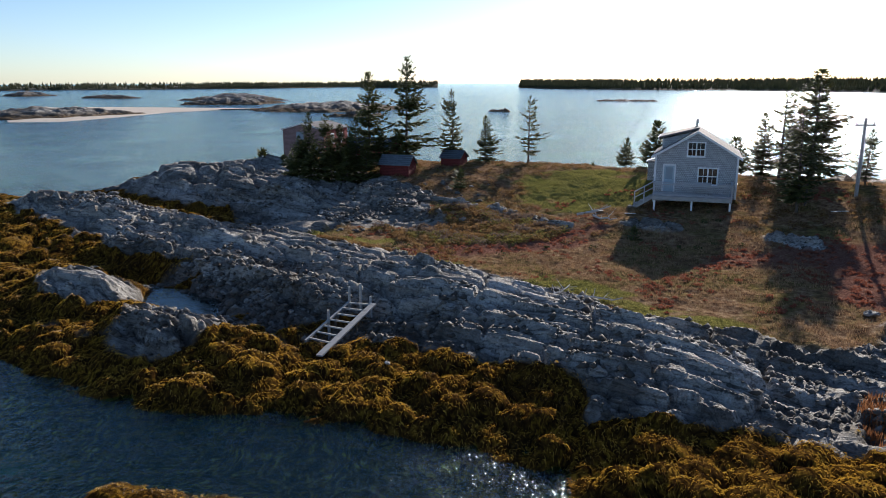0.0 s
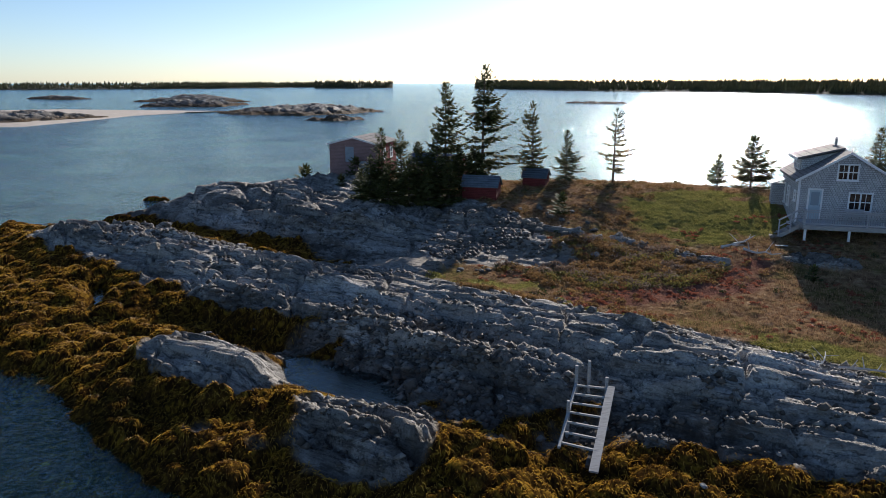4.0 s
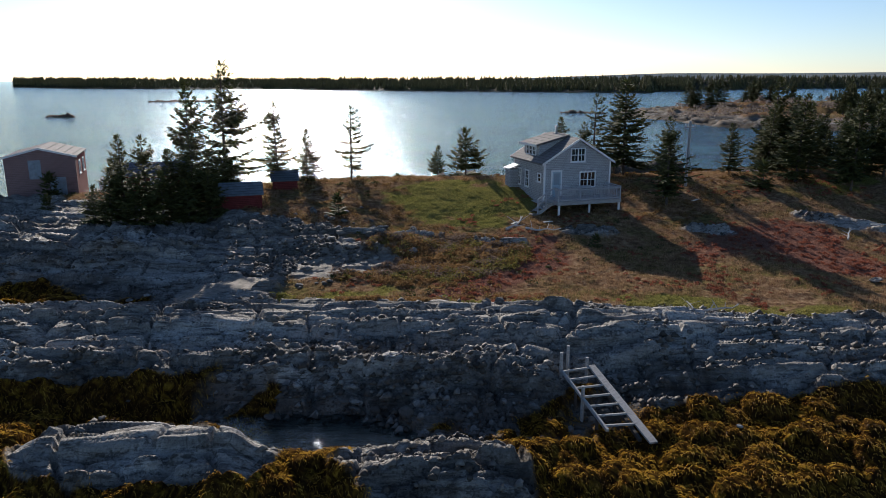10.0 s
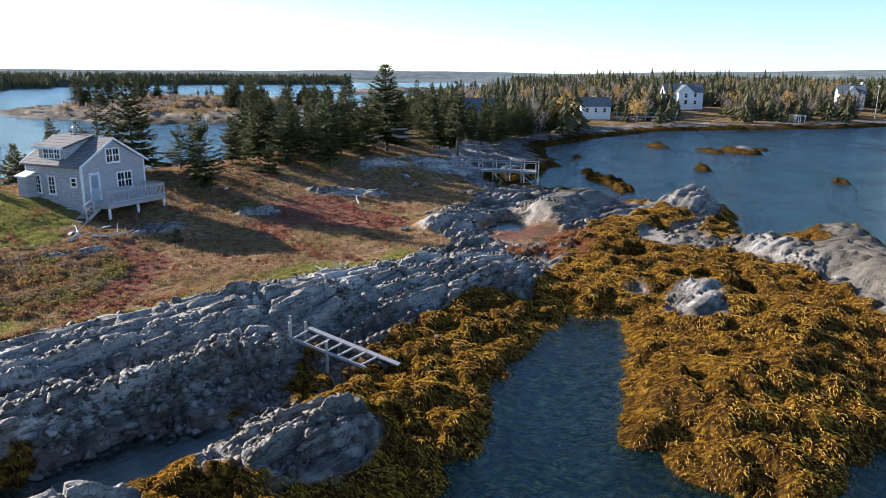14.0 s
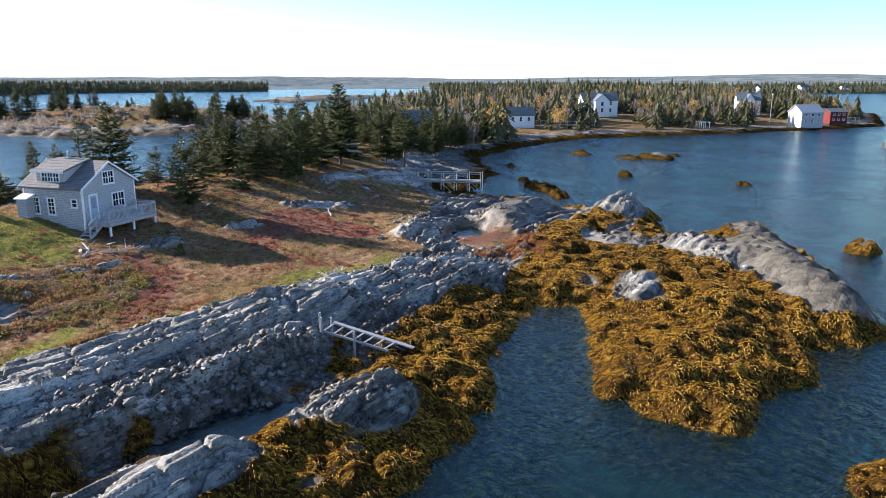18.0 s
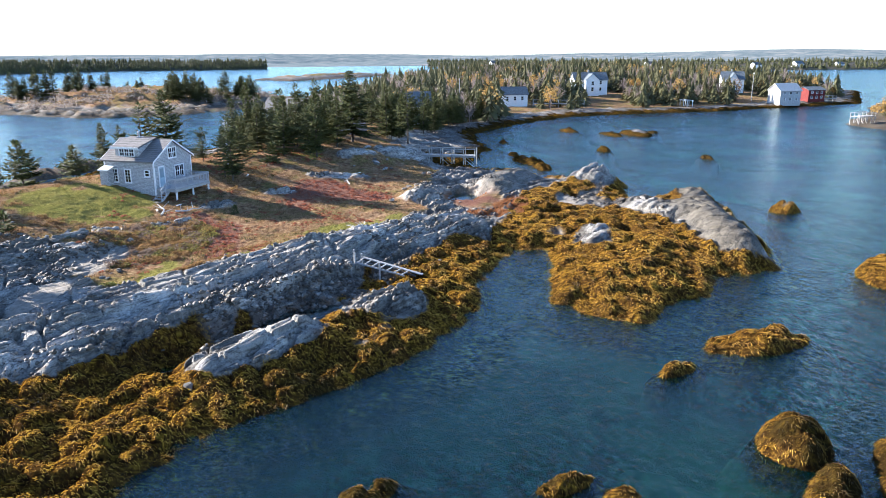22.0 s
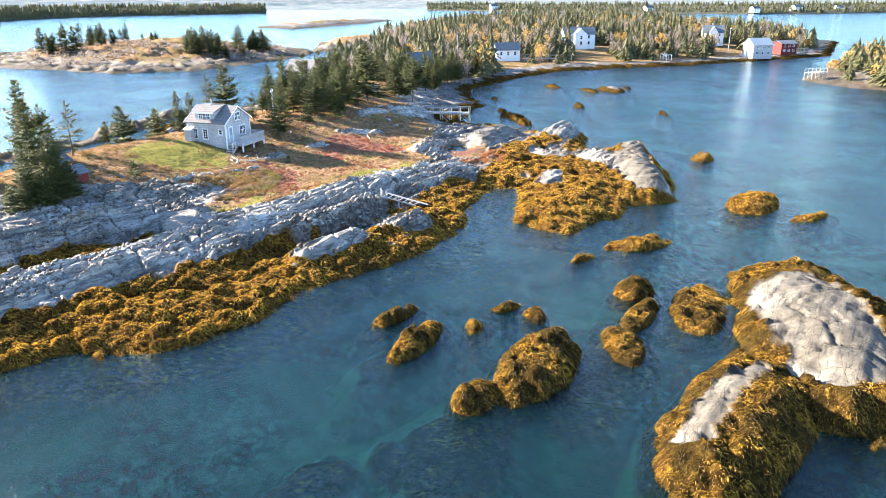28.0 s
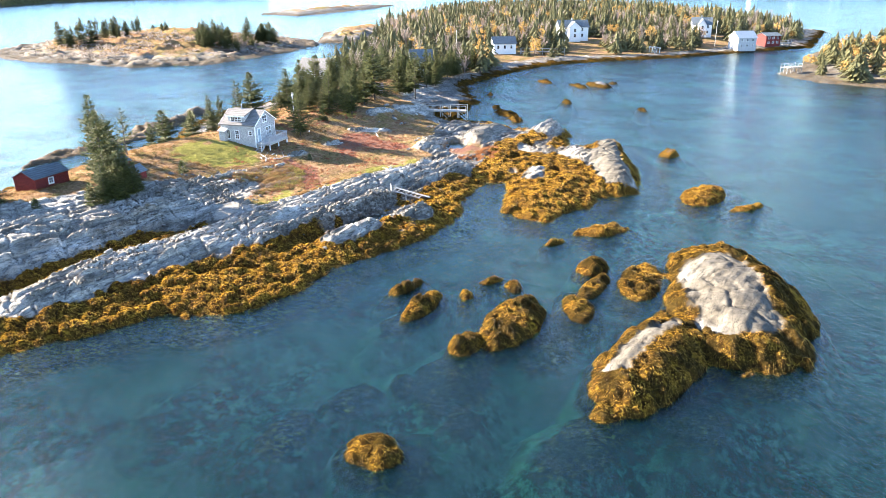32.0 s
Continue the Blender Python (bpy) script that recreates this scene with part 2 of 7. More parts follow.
def water_material(name, clear, body, share, rip=1.0, rough=0.12):
    """Clear water over its bed, with some cloudy body and a rippled gloss."""
    k = Mat(name)
    k.t.nodes.remove(k.bsdf)
    a = k.noise(k.coords((0.8, 1.25, 1), radians(25)), 4.5, 3, 0.6)
    b = k.noise(k.coords((0.75, 1.2, 1), radians(-14)), 1.5, 2, 0.5)
    gust = k.math("ADD", 0.45, k.noise(k.coords((0.6, 1.5, 1), radians(10)), 0.035, 4, 0.6))
    nrm = k.bump(k.math("MULTIPLY", k.math("ADD", k.math("MULTIPLY", a, 0.55), b), gust), 1.0, 0.2 * rip)
    tr = k.node("ShaderNodeBsdfTransparent")
    tr.inputs[0].default_value = (*clear, 1)
    df = k.node("ShaderNodeBsdfDiffuse")
    df.inputs[0].default_value = (*body, 1)
    under = k.node("ShaderNodeMixShader")
    under.inputs[0].default_value = share
    k.link(tr.outputs[0], under.inputs[1])
    k.link(df.outputs[0], under.inputs[2])
    gl = k.node("ShaderNodeBsdfGlossy")
    gl.inputs["Color"].default_value = (0.76, 0.92, 1.0, 1)
    gl.inputs["Roughness"].default_value = rough
    k.link(nrm, gl.inputs["Normal"])
    fr = k.node("ShaderNodeFresnel")
    fr.inputs["IOR"].default_value = 1.335
    k.link(nrm, fr.inputs["Normal"])
    mx = k.node("ShaderNodeMixShader")
    k.link(fr.outputs[0], mx.inputs[0])
    k.link(under.outputs[0], mx.inputs[1])
    k.link(gl.outputs[0], mx.inputs[2])
    k.link(mx.outputs[0], k.out.inputs["Surface"])
    return k.m


def plain(name, color, rough=0.7, scale=4.0, vary=0.35, metal=0.0, bump=0.1, stretch=(1, 1, 1)):
    """Paint, wood or metal with stains and grain at two scales."""
    k = Mat(name)
    c = k.coords(stretch, 0, True)
    a, b = k.noise(c, scale, 5, 0.65), k.noise(c, scale * 7, 3, 0.6)
    dark = tuple(v * (1 - vary) for v in color[:3]) + (1,)
    lite = tuple(min(1, v * (1 + vary * 0.35)) for v in color[:3]) + (1,)
    col = k.mix(k.step(a, 0.3, 0.7), dark, lite)
    col = k.mix(k.math("MULTIPLY", k.step(b, 0.35, 0.65), 0.25), col, tuple(v * 0.6 for v in color[:3]) + (1,))
    return k.done(col, rough, k.bump(b, bump, 0.02), metal)


def shingle_material(name, lo, hi, row=0.14, width=0.16):
    """Weathered shingles that differ one by one."""
    k = Mat(name)
    rnd = k.random()
    c = k.coords((1, 1, 1), 0, True)
    streak = k.noise(k.coords((9, 9, 1.2), 0, True), 1.0, 4, 0.6)
    col = k.mix(k.math("ADD", k.math("MULTIPLY", rnd, 0.6), k.math("MULTIPLY", k.noise(c, 0.8, 4), 0.5)), (*lo, 1), (*hi, 1))
    col = k.mix(k.math("MULTIPLY", k.step(streak, 0.4, 0.7), 0.3), col, tuple(v * 0.55 for v in lo) + (1,))
    br = k.node("ShaderNodeTexBrick")
    g = k.node("ShaderNodeTexCoord")
    sep = k.node("ShaderNodeSeparateXYZ")
    k.link(g.outputs["Object"], sep.inputs[0])
    cmb = k.node("ShaderNodeCombineXYZ")
    k.link(k.math("ADD", sep.outputs[0], sep.outputs[1]), cmb.inputs[0])
    k.link(sep.outputs[2], cmb.inputs[1])
    k.link(cmb.outputs[0], br.inputs["Vector"])
    br.inputs["Scale"].default_value = 1.0
    br.inputs["Brick Width"].default_value, br.inputs["Row Height"].default_value = width, row
    br.inputs["Mortar Size"].default_value = 0.012
    br.inputs["Color1"].default_value, br.inputs["Color2"].default_value = (0.75, 0.75, 0.75, 1), (1, 1, 1, 1)
    br.inputs["Mortar"].default_value = (0.35, 0.35, 0.35, 1)
    col = k.mix(1.0, col, br.outputs[0], "MULTIPLY")
    return k.done(col, 0.85, k.bump(br.outputs[0], 0.5, 0.015), spec=0.15)


def glow_through(k, color, share):
    """Lets part of the light through thin leaves."""
    tl = k.node("ShaderNodeBsdfTranslucent")
    k.put(color, tl.inputs[0])
    mx = k.node("ShaderNodeMixShader")
    mx.inputs[0].default_value = share
    k.link(k.bsdf.outputs[0], mx.inputs[1])
    k.link(tl.outputs[0], mx.inputs[2])
    k.link(mx.outputs[0], k.out.inputs["Surface"])


def needle_material(name, lo, hi, thin=0.4):
    k = Mat(name)
    col = k.mix(k.island(), (*lo, 1), (*hi, 1))
    col = k.mix(k.math("MULTIPLY", k.random(), 0.45), col, (*hi[:1], hi[1] * 0.9, hi[2], 1))
    m = k.done(col, 0.75, spec=0.2)
    glow_through(k, col, thin)
    return m


GROUND = ground_material()
SEA = water_material("sea_water", (0.45, 0.82, 0.75), (0.004, 0.066, 0.062), 0.05, 0.95, 0.1)
POOL = water_material("pool_water", (0.8, 0.85, 0.82), (0.05, 0.07, 0.07), 0.1, 0.25, 0.04)
SHINGLE = shingle_material("grey_shingle", (0.47, 0.475, 0.48), (0.66, 0.66, 0.655))
SHINGLE_OLD = shingle_material("weathered_shingle", (0.20, 0.11, 0.105), (0.42, 0.29, 0.275))
RED = shingle_material("red_shingle", (0.15, 0.03, 0.03), (0.28, 0.065, 0.055))
ROOF = shingle_material("roof_shingle", (0.15, 0.14, 0.135), (0.26, 0.245, 0.235), 0.16, 0.3)
ROOF_BLUE = shingle_material("slate_roof", (0.09, 0.11, 0.13), (0.19, 0.22, 0.245), 0.16, 0.3)
WHITE = plain("white_paint", (0.86, 0.86, 0.85), 0.55, 3, 0.12)
DECKWOOD = plain("grey_deck_wood", (0.48, 0.48, 0.49), 0.8, 3, 0.3, stretch=(1, 6, 6))
OLDWOOD = plain("silvered_wood", (0.42, 0.41, 0.39), 0.85, 3, 0.4, stretch=(1, 8, 8))
DARKWOOD = plain("wet_wood", (0.10, 0.085, 0.07), 0.85, 3, 0.4)
DOORBLUE = plain("pale_blue_door", (0.42, 0.52, 0.58), 0.5, 3, 0.15)
METAL = plain("dull_metal", (0.35, 0.36, 0.37), 0.45, 5, 0.2, 0.8)
BRICKRED = plain("chimney_metal", (0.30, 0.31, 0.32), 0.6, 5, 0.3)
BARK = plain("grey_bark", (0.13, 0.105, 0.085), 0.9, 6, 0.5, bump=0.6, stretch=(3, 3, 0.6))
NEEDLE = needle_material("spruce_needles", (0.024, 0.036, 0.011), (0.125, 0.132, 0.038), 0.12)
NEEDLE_FAR = needle_material("far_spruce_needles", (0.03, 0.038, 0.018), (0.12, 0.12, 0.05), 0.15)
GOLDLEAF = needle_material("autumn_leaves", (0.22, 0.14, 0.04), (0.42, 0.28, 0.085))
TWIG = needle_material("bare_twigs", (0.16, 0.13, 0.11), (0.30, 0.25, 0.21))
SHRUBLEAF = needle_material("heath_shrub_leaves", (0.10, 0.055, 0.022), (0.30, 0.19, 0.075))
GRASSBLADE = needle_material("dry_grass_blades", (0.20, 0.115, 0.06), (0.44, 0.29, 0.15), 0.28)
GREENBLADE = needle_material("green_grass_blades", (0.13, 0.135, 0.03), (0.38, 0.34, 0.10), 0.3)
wk = Mat("rockweed_fronds")
wpos = wk.coords()
wfac = wk.math("ADD", wk.math("ADD", -0.2, wk.math("MULTIPLY", wk.island(), 0.24)), wk.math("ADD", wk.math("MULTIPLY", wk.noise(wpos, 1.9, 4, 0.65), 0.85), wk.math("MULTIPLY", wk.noise(wpos, 0.25, 3, 0.5), 0.64)))
sepw = wk.node("ShaderNodeSeparateXYZ")
wk.link(wpos, sepw.inputs[0])
outer = wk.math("MULTIPLY", wk.step(sepw.outputs[1], 37.0, 33.0), wk.step(sepw.outputs[0], -16.0, -21.0))
outer = wk.math("MULTIPLY", outer, wk.step(wk.noise(wpos, 0.5, 3, 0.6), 0.62, 0.42))
# dark end of the ramp paints shade between clumps of fronds
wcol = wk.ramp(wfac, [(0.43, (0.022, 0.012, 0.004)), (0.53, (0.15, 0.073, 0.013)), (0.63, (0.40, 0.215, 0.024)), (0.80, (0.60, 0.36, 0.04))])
wcol = wk.mix(wk.math("MULTIPLY", outer, 0.85), wcol, (0.05, 0.036, 0.01, 1))
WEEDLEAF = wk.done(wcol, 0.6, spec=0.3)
glow_through(wk, wcol, 0.34)


def rock_material(name):
    k = Mat(name)
    col, h = rock_color(k)
    col = k.mix(k.math("MULTIPLY", k.random(), 0.85), col, (0.07, 0.06, 0.048, 1))
    return k.done(col, 0.85, k.bump(h, 0.9, 0.12), spec=0.25)


ROCK = rock_material("grey_rock")
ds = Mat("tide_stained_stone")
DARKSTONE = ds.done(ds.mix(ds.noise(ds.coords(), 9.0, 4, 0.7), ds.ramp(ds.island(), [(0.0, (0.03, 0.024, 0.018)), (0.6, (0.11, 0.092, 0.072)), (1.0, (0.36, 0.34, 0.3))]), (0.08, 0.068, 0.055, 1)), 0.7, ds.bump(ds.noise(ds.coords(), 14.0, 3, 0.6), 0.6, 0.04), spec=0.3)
glass = Mat("window_glass")
GLASS = glass.done((0.012, 0.014, 0.018, 1), 0.06, spec=0.6)


# ---- mesh helpers ----
def mesh_of(name, verts, faces, mat=None, smooth=False):
    me = bpy.data.meshes.new(name)
    me.from_pydata([tuple(v) for v in verts], [], [tuple(f) for f in faces])
    if mat:
        me.materials.append(mat)
    if smooth:
        me.shade_smooth()
    return me


def part(name, bm, material, parent, label=""):
    me = bpy.data.meshes.new(name)
    bm.to_mesh(me)
    bm.free()
    me.materials.append(material)
    ob = new(name, me)
    ob.parent = parent
    if label:
        ob["label"] = label
    return ob


def box(bm, x0, y0, z0, x1, y1, z1, bevel=0.0):
    """A block between two corners."""
    m = Matrix.Translation(((x0 + x1) / 2, (y0 + y1) / 2, (z0 + z1) / 2)) @ Matrix.Diagonal((abs(x1 - x0), abs(y1 - y0), abs(z1 - z0), 1))
    made = bmesh.ops.create_cube(bm, size=1, matrix=m)
    if bevel:
        edges = {e for v in made["verts"] for e in v.link_edges}
        bmesh.ops.bevel(bm, geom=list(edges), offset=bevel, segments=1, affect="EDGES")
    return bm


def beam(bm, a, b, w, h):
    """A squared timber from a to b."""
    a, b = Vector(a), Vector(b)
    d = b - a
    q = d.to_track_quat("X", "Z").to_matrix().to_4x4()
    bmesh.ops.create_cube(bm, size=1, matrix=Matrix.Translation((a + b) / 2) @ q @ Matrix.Diagonal((d.length, w, h, 1)))
    return bm


def pipe(bm, a, b, r0, r1, n=8):
    a, b = Vector(a), Vector(b)
    d = b - a
    q = d.to_track_quat("Z", "Y").to_matrix().to_4x4()
    bmesh.ops.create_cone(bm, cap_ends=True, segments=n, radius1=r0, radius2=r1, depth=d.length, matrix=Matrix.Translation((a + b) / 2) @ q)
    return bm


def prism(bm, profile, axis_a, axis_b):
    """Extrudes a closed profile of (x, z) from y = axis_a to y = axis_b."""
    va = [bm.verts.new((x, axis_a, z)) for x, z in profile]
    vb = [bm.verts.new((x, axis_b, z)) for x, z in profile]
    bm.faces.new(va[::-1])
    bm.faces.new(vb)
    for i in range(len(profile)):
        j = (i + 1) % len(profile)
        bm.faces.new((va[i], va[j], vb[j], vb[i]))
    bmesh.ops.recalc_face_normals(bm, faces=bm.faces)
    return bm


def thing(name, x, y, z, turn=0.0):
    ob = new(name)
    ob.empty_display_size = 0.3
    ob.matrix_world = pose(x, y, z, 0, 0, turn)
    return ob


# ---- shape of the land ----
def hash2(i, j, seed):
    n = (i.astype(np.int64) * 374761393 + j.astype(np.int64) * 668265263 + seed * 974634777) & 0x7FFFFFFF
    n = ((n ^ (n >> 13)) * 1274126177) & 0x7FFFFFFF
    return ((n ^ (n >> 16)) & 0xFFFFF) / 0xFFFFF


def value(x, y, seed=0):
    i, j = np.floor(x), np.floor(y)
    u, v = x - i, y - j
    u, v = u * u * (3 - 2 * u), v * v * (3 - 2 * v)
    a, b, c, d = hash2(i, j, seed), hash2(i + 1, j, seed), hash2(i, j + 1, seed), hash2(i + 1, j + 1, seed)
    return (a + (b - a) * u) * (1 - v) + (c + (d - c) * u) * v


def fbm(x, y, octaves=4, seed=0):
    total, amp, norm = 0.0, 1.0, 0.0
    for o in range(octaves):
        total = total + amp * value(x * 2 ** o + 17.3 * o, y * 2 ** o - 9.1 * o, seed + o)
        norm += amp
        amp *= 0.5
    return total / norm


def cells(x, y, seed=0):
    """Nearest and second nearest distance to scattered points, and the nearest point's number."""
    i, j = np.floor(x), np.floor(y)
    f1, f2, who = np.full(x.shape, 9.0), np.full(x.shape, 9.0), np.zeros(x.shape)
    for a in (-1, 0, 1):
        for b in (-1, 0, 1):
            px, py = i + a + hash2(i + a, j + b, seed), j + b + hash2(i + a, j + b, seed + 7)
            d = np.hypot(px - x, py - y)
            near = d < f1
            f2 = np.where(near, f1, np.minimum(f2, d))
            who = np.where(near, hash2(i + a, j + b, seed + 13), who)
            f1 = np.where(near, d, f1)
    return f1, f2, who


def smooth(x, lo, hi):
    t = np.clip((x - lo) / (hi - lo), 0, 1)
    return t * t * (3 - 2 * t)


def to_line(x, y, line, closed=False):
    """Distance to a line of points; with closed, positive inside it and negative outside."""
    pts = list(line)
    if closed:
        pts = pts + pts[:1]
    best = np.full(x.shape, 1e9)
    inside = np.zeros(x.shape, bool)
    for (ax, ay), (bx, by) in zip(pts[:-1], pts[1:]):
        dx, dy = bx - ax, by - ay
        t = np.clip(((x - ax) * dx + (y - ay) * dy) / max(dx * dx + dy * dy, 1e-9), 0, 1)
        best = np.minimum(best, np.hypot(x - ax - t * dx, y - ay - t * dy))
        if closed:
            cross = ((ay > y) != (by > y)) & (x < (bx - ax) * (y - ay) / (by - ay + 1e-12) + ax)
            inside ^= cross
    return np.where(inside, best, -best) if closed else best


SHORE_SOUTH = [(-43, 61.5), (-41.5, 59.5), (-39.5, 56.3), (-37.4, 53.2), (-35.8, 51.5), (-36.6, 47.6), (-34.4, 43.6), (-31.2, 40.7), (-28.5, 39.5), (-24, 37.2),
               (-21, 33.5), (-17.2, 29.8), (-14.6, 28), (-12, 26.2), (-8, 25.1), (-3.5, 24.8), (1.5, 23.3), (5.5, 22.2), (7.4, 21.2), (7.8, 17.2)]
SHORE_SPIT = [(1.4, 17.8), (-6.2, 18.9), (-9, 16.7), (-10.6, 14.2), (-5.6, 11.2), (-5.2, 8.6), (-0.4, 6.4), (1, 0.4), (6.5, -1), (13, -2), (24, -2.9),
              (31.5, -2.5), (27.5, 6), (33, 5.5), (39.6, 4), (45.2, 4.8), (44, 9.8), (44, 13.8), (52, 18), (52.5, 22.5), (58, 24.5), (64, 23), (79, 20)]
SHORE_BAY = [(91, 21.6), (108, 21.5), (133, 8.2), (155, -8.5), (165, -28), (173, -52), (188, -79), (201, -101), (212, -122), (300, -170), (520, -120),
             (520, 40), (330, 75), (230, 66), (187, 68), (135, 66), (110, 70), (91, 69), (80, 69.4), (66, 76), (49, 79), (40, 77), (33, 76), (28, 75.8)]
SHORE_WEST = [(22, 78.6), (14, 83), (6, 88), (-8, 89.5), (-16, 87.5), (-22, 85), (-27, 82), (-33, 78.5), (-39, 74.6), (-34, 70), (-40, 71.6), (-43.5, 73.8), (-47, 72.6), (-46, 66)]
LAND = SHORE_SOUTH + SHORE_SPIT + SHORE_BAY + SHORE_WEST
MEADOW = [(-9, 49.5), (-4.4, 45.6), (1.7, 41), (5.8, 38.3), (9, 35), (13.5, 31.6), (19, 29), (24, 31.5), (34, 29), (44, 27.5), (52, 31), (66, 36), (85, 38),
          (110, 30), (150, 8), (170, -10), (180, -50), (205, -88), (225, -118), (300, -155), (500, -110), (500, 30), (330, 66), (200, 62), (110, 62),
          (80, 62), (62, 66), (45, 71), (33, 72), (27, 73.5), (20, 76.5), (12, 81), (2, 85.5), (-10, 85), (-17, 85.5), (-20, 81), (-17, 77.5), (-13, 73), (-7, 67.5), (-2, 63.5), (1.5, 58.5),
          (-1, 54.5), (-6, 53)]
POOL_MAIN = [(-14.8, 39.2), (-13, 38.9), (-11.4, 38), (-9.6, 36.8), (-8.6, 34.4), (-8.5, 33), (-10.2, 33.2), (-12, 34.1), (-13.6, 35.3)]
POOL_LEDGE = [(-9, 40.6), (-7.6, 40), (-6, 38.4), (-5.4, 37.5), (-6.4, 37.8), (-7.8, 39.2)]
POOL_WEED = [(-28, 51.4), (-26.4, 47.6), (-26.2, 44.6), (-27.2, 44.8), (-27.6, 47.8), (-29, 50)]
POOL_BEACH = [(19.3, 17), (21, 14.9), (19.6, 14.6), (17.6, 15.6), (17, 16.8)]
POOL_BEACH_FAR = [(29.8, 12.6), (28, 10.8), (25.6, 9.8), (25.4, 10.8), (27.4, 12.4)]
POOL_SPIT = [(12.2, 9.8), (10, 9), (9, 9.8), (10.6, 11), (11.6, 11.6)]
POOL_SALT = [(24.2, 24.2), (24.4, 26.3), (28, 27), (31.3, 26.2), (31.9, 24.5), (28.2, 22.4)]
CREST = [(-26, 77), (-17, 77), (-2, 72), (12, 71), (24, 63), (32, 58), (46, 50), (62, 47), (90, 46)]
# line, rise, half width
SWELLS = [
    ([(-36, 62.5), (-27, 56.5), (-19, 50.5), (-8.5, 44.2), (0, 38), (6, 32.5), (11.5, 26.3)], 1.0, 3.3),
    ([(0, 37.5), (4, 34)], 0.3, 2.2),
    ([(-19.5, 38.5), (-15.5, 35)], 1.05, 1.7),
    ([(-11.5, 32), (-8.6, 29.8)], 0.75, 1.7),
    ([(-20, 46), (-14, 42.2), (-9, 38.2), (-6.5, 36.4), (-2.5, 34.2)], 0.75, 1.1),
    ([(24, 30), (28, 29)], 0.9, 2.0),
    ([(30.5, 21.3), (35, 20.3), (40, 17.5)], 1.35, 2.3),
    ([(37, 8.5), (41, 7.2)], 1.7, 2.6),
    ([(4.5, 2.2), (14, 1.5), (25, -0.6)], 1.75, 2.7),
    ([(16, 5), (24, 5.5)], 0.8, 2.0),
    ([(5.5, 14.2), (10, 13.3)], 0.8, 1.5),
    ([(-4, 14), (6, 8.5)], 0.3, 2.5),
    ([(-5, 62), (-1, 57), (3, 55)], 0.55, 2.2),
    ([(-33, 75), (-24, 70), (-12, 62)], 0.6, 3.0),
    ([(46, 40), (54, 36), (62, 33)], 0.9, 3.5),
    ([(12.5, 52), (17, 50)], 0.3, 1.6),
]
DIPS = [
    ([(-42, 70.5), (-31, 66.5), (-21, 60.5), (-14, 55.5)], 0.95, 2.6),
    ([(-18, 41.5), (-15, 39.6), (-12, 37), (-9, 34), (-4, 31.5)], 0.65, 1.7),
    ([(-9.5, 41.2), (-5.5, 38)], 0.5, 0.9),
    ([(16, 22), (24, 18)], 0.35, 3.0),
    ([(-24, 43.5), (-14, 41)], 0.5, 2.0),
    ([(56, 28), (66, 30)], 0.7, 3.0),
    ([(-1.6, 32.6), (-3, 29)], 0.5, 1.5),
]


# islets: centre x, y, half length, half width, turn in degrees, top
ISLETS = [
    (-33.4, 0.2, 14.0, 6.0, -12, 2.6), (-28.6, 7.4, 4.2, 1.9, -22, 0.35), (-43.9, 10.1, 9.0, 3.5, -35, 1.75),
    (-37.6, 20.4, 4.9, 2.3, -24, 1.25), (-41.5, 24.6, 1.8, 1.3, -20, 0.75),
    (-34.2, 28.3, 3.1, 1.1, -27, 0.7), (-30.3, 30.1, 2.3, 0.7, -40, 0.4), (-31.8, 24.3, 0.9, 0.5, 0, 0.15), (-28.5, 21.8, 1.1, 0.45, -60, 0.15),
    (-25.4, 11.5, 2.1, 1.5, -40, 0.85), (-29.8, 12.0, 3.0, 0.9, -30, 0.35), (-34.6, 14.4, 2.6, 1.2, 0, 0.22),
    (-55.2, 30.5, 1.9, 1.7, 30, 0.5), (-14.0, 8.4, 3.2, 1.5, -72, 0.45),
    (-17.9, 14.2, 1.1, 0.5, -60, 0.15), (0.0, -8.2, 4.6, 2.5, -35, 0.85), (-5.4, -11.8, 2.8, 0.8, -60, 0.25),
    (23.6, -10.3, 2.0, 1.4, -40, 0.65), (28.5, -2.6, 1.6, 0.8, 10, 0.7), (66, -16.4, 2.0, 0.8, 0, 0.2),
    (76.8, -1.4, 2.2, 1.2, 0, 0.5), (104.5, -14.2, 5.2, 2.4, 20, 0.9), (108.5, -19, 2.0, 1.0, 0, 0.3),
    (112.5, -0.6, 3.6, 1.6, 20, 0.6), (104, -8.5, 4.2, 1.2, 15, 0.4), (62.5, 14, 4.5, 1.8, 20, 0.5), (71, 15.6, 2.0, 1.0, 0, 0.4),
    (-30.0, 19.8, 1.0, 0.6, 0, 0.12), (-38.6, 87, 1.5, 0.8, 0, 0.45),
    (90, 16, 2.2, 0.8, 0, 0.3), (55.5, 12.4, 2.8, 1.2, 10, 0.4),
]
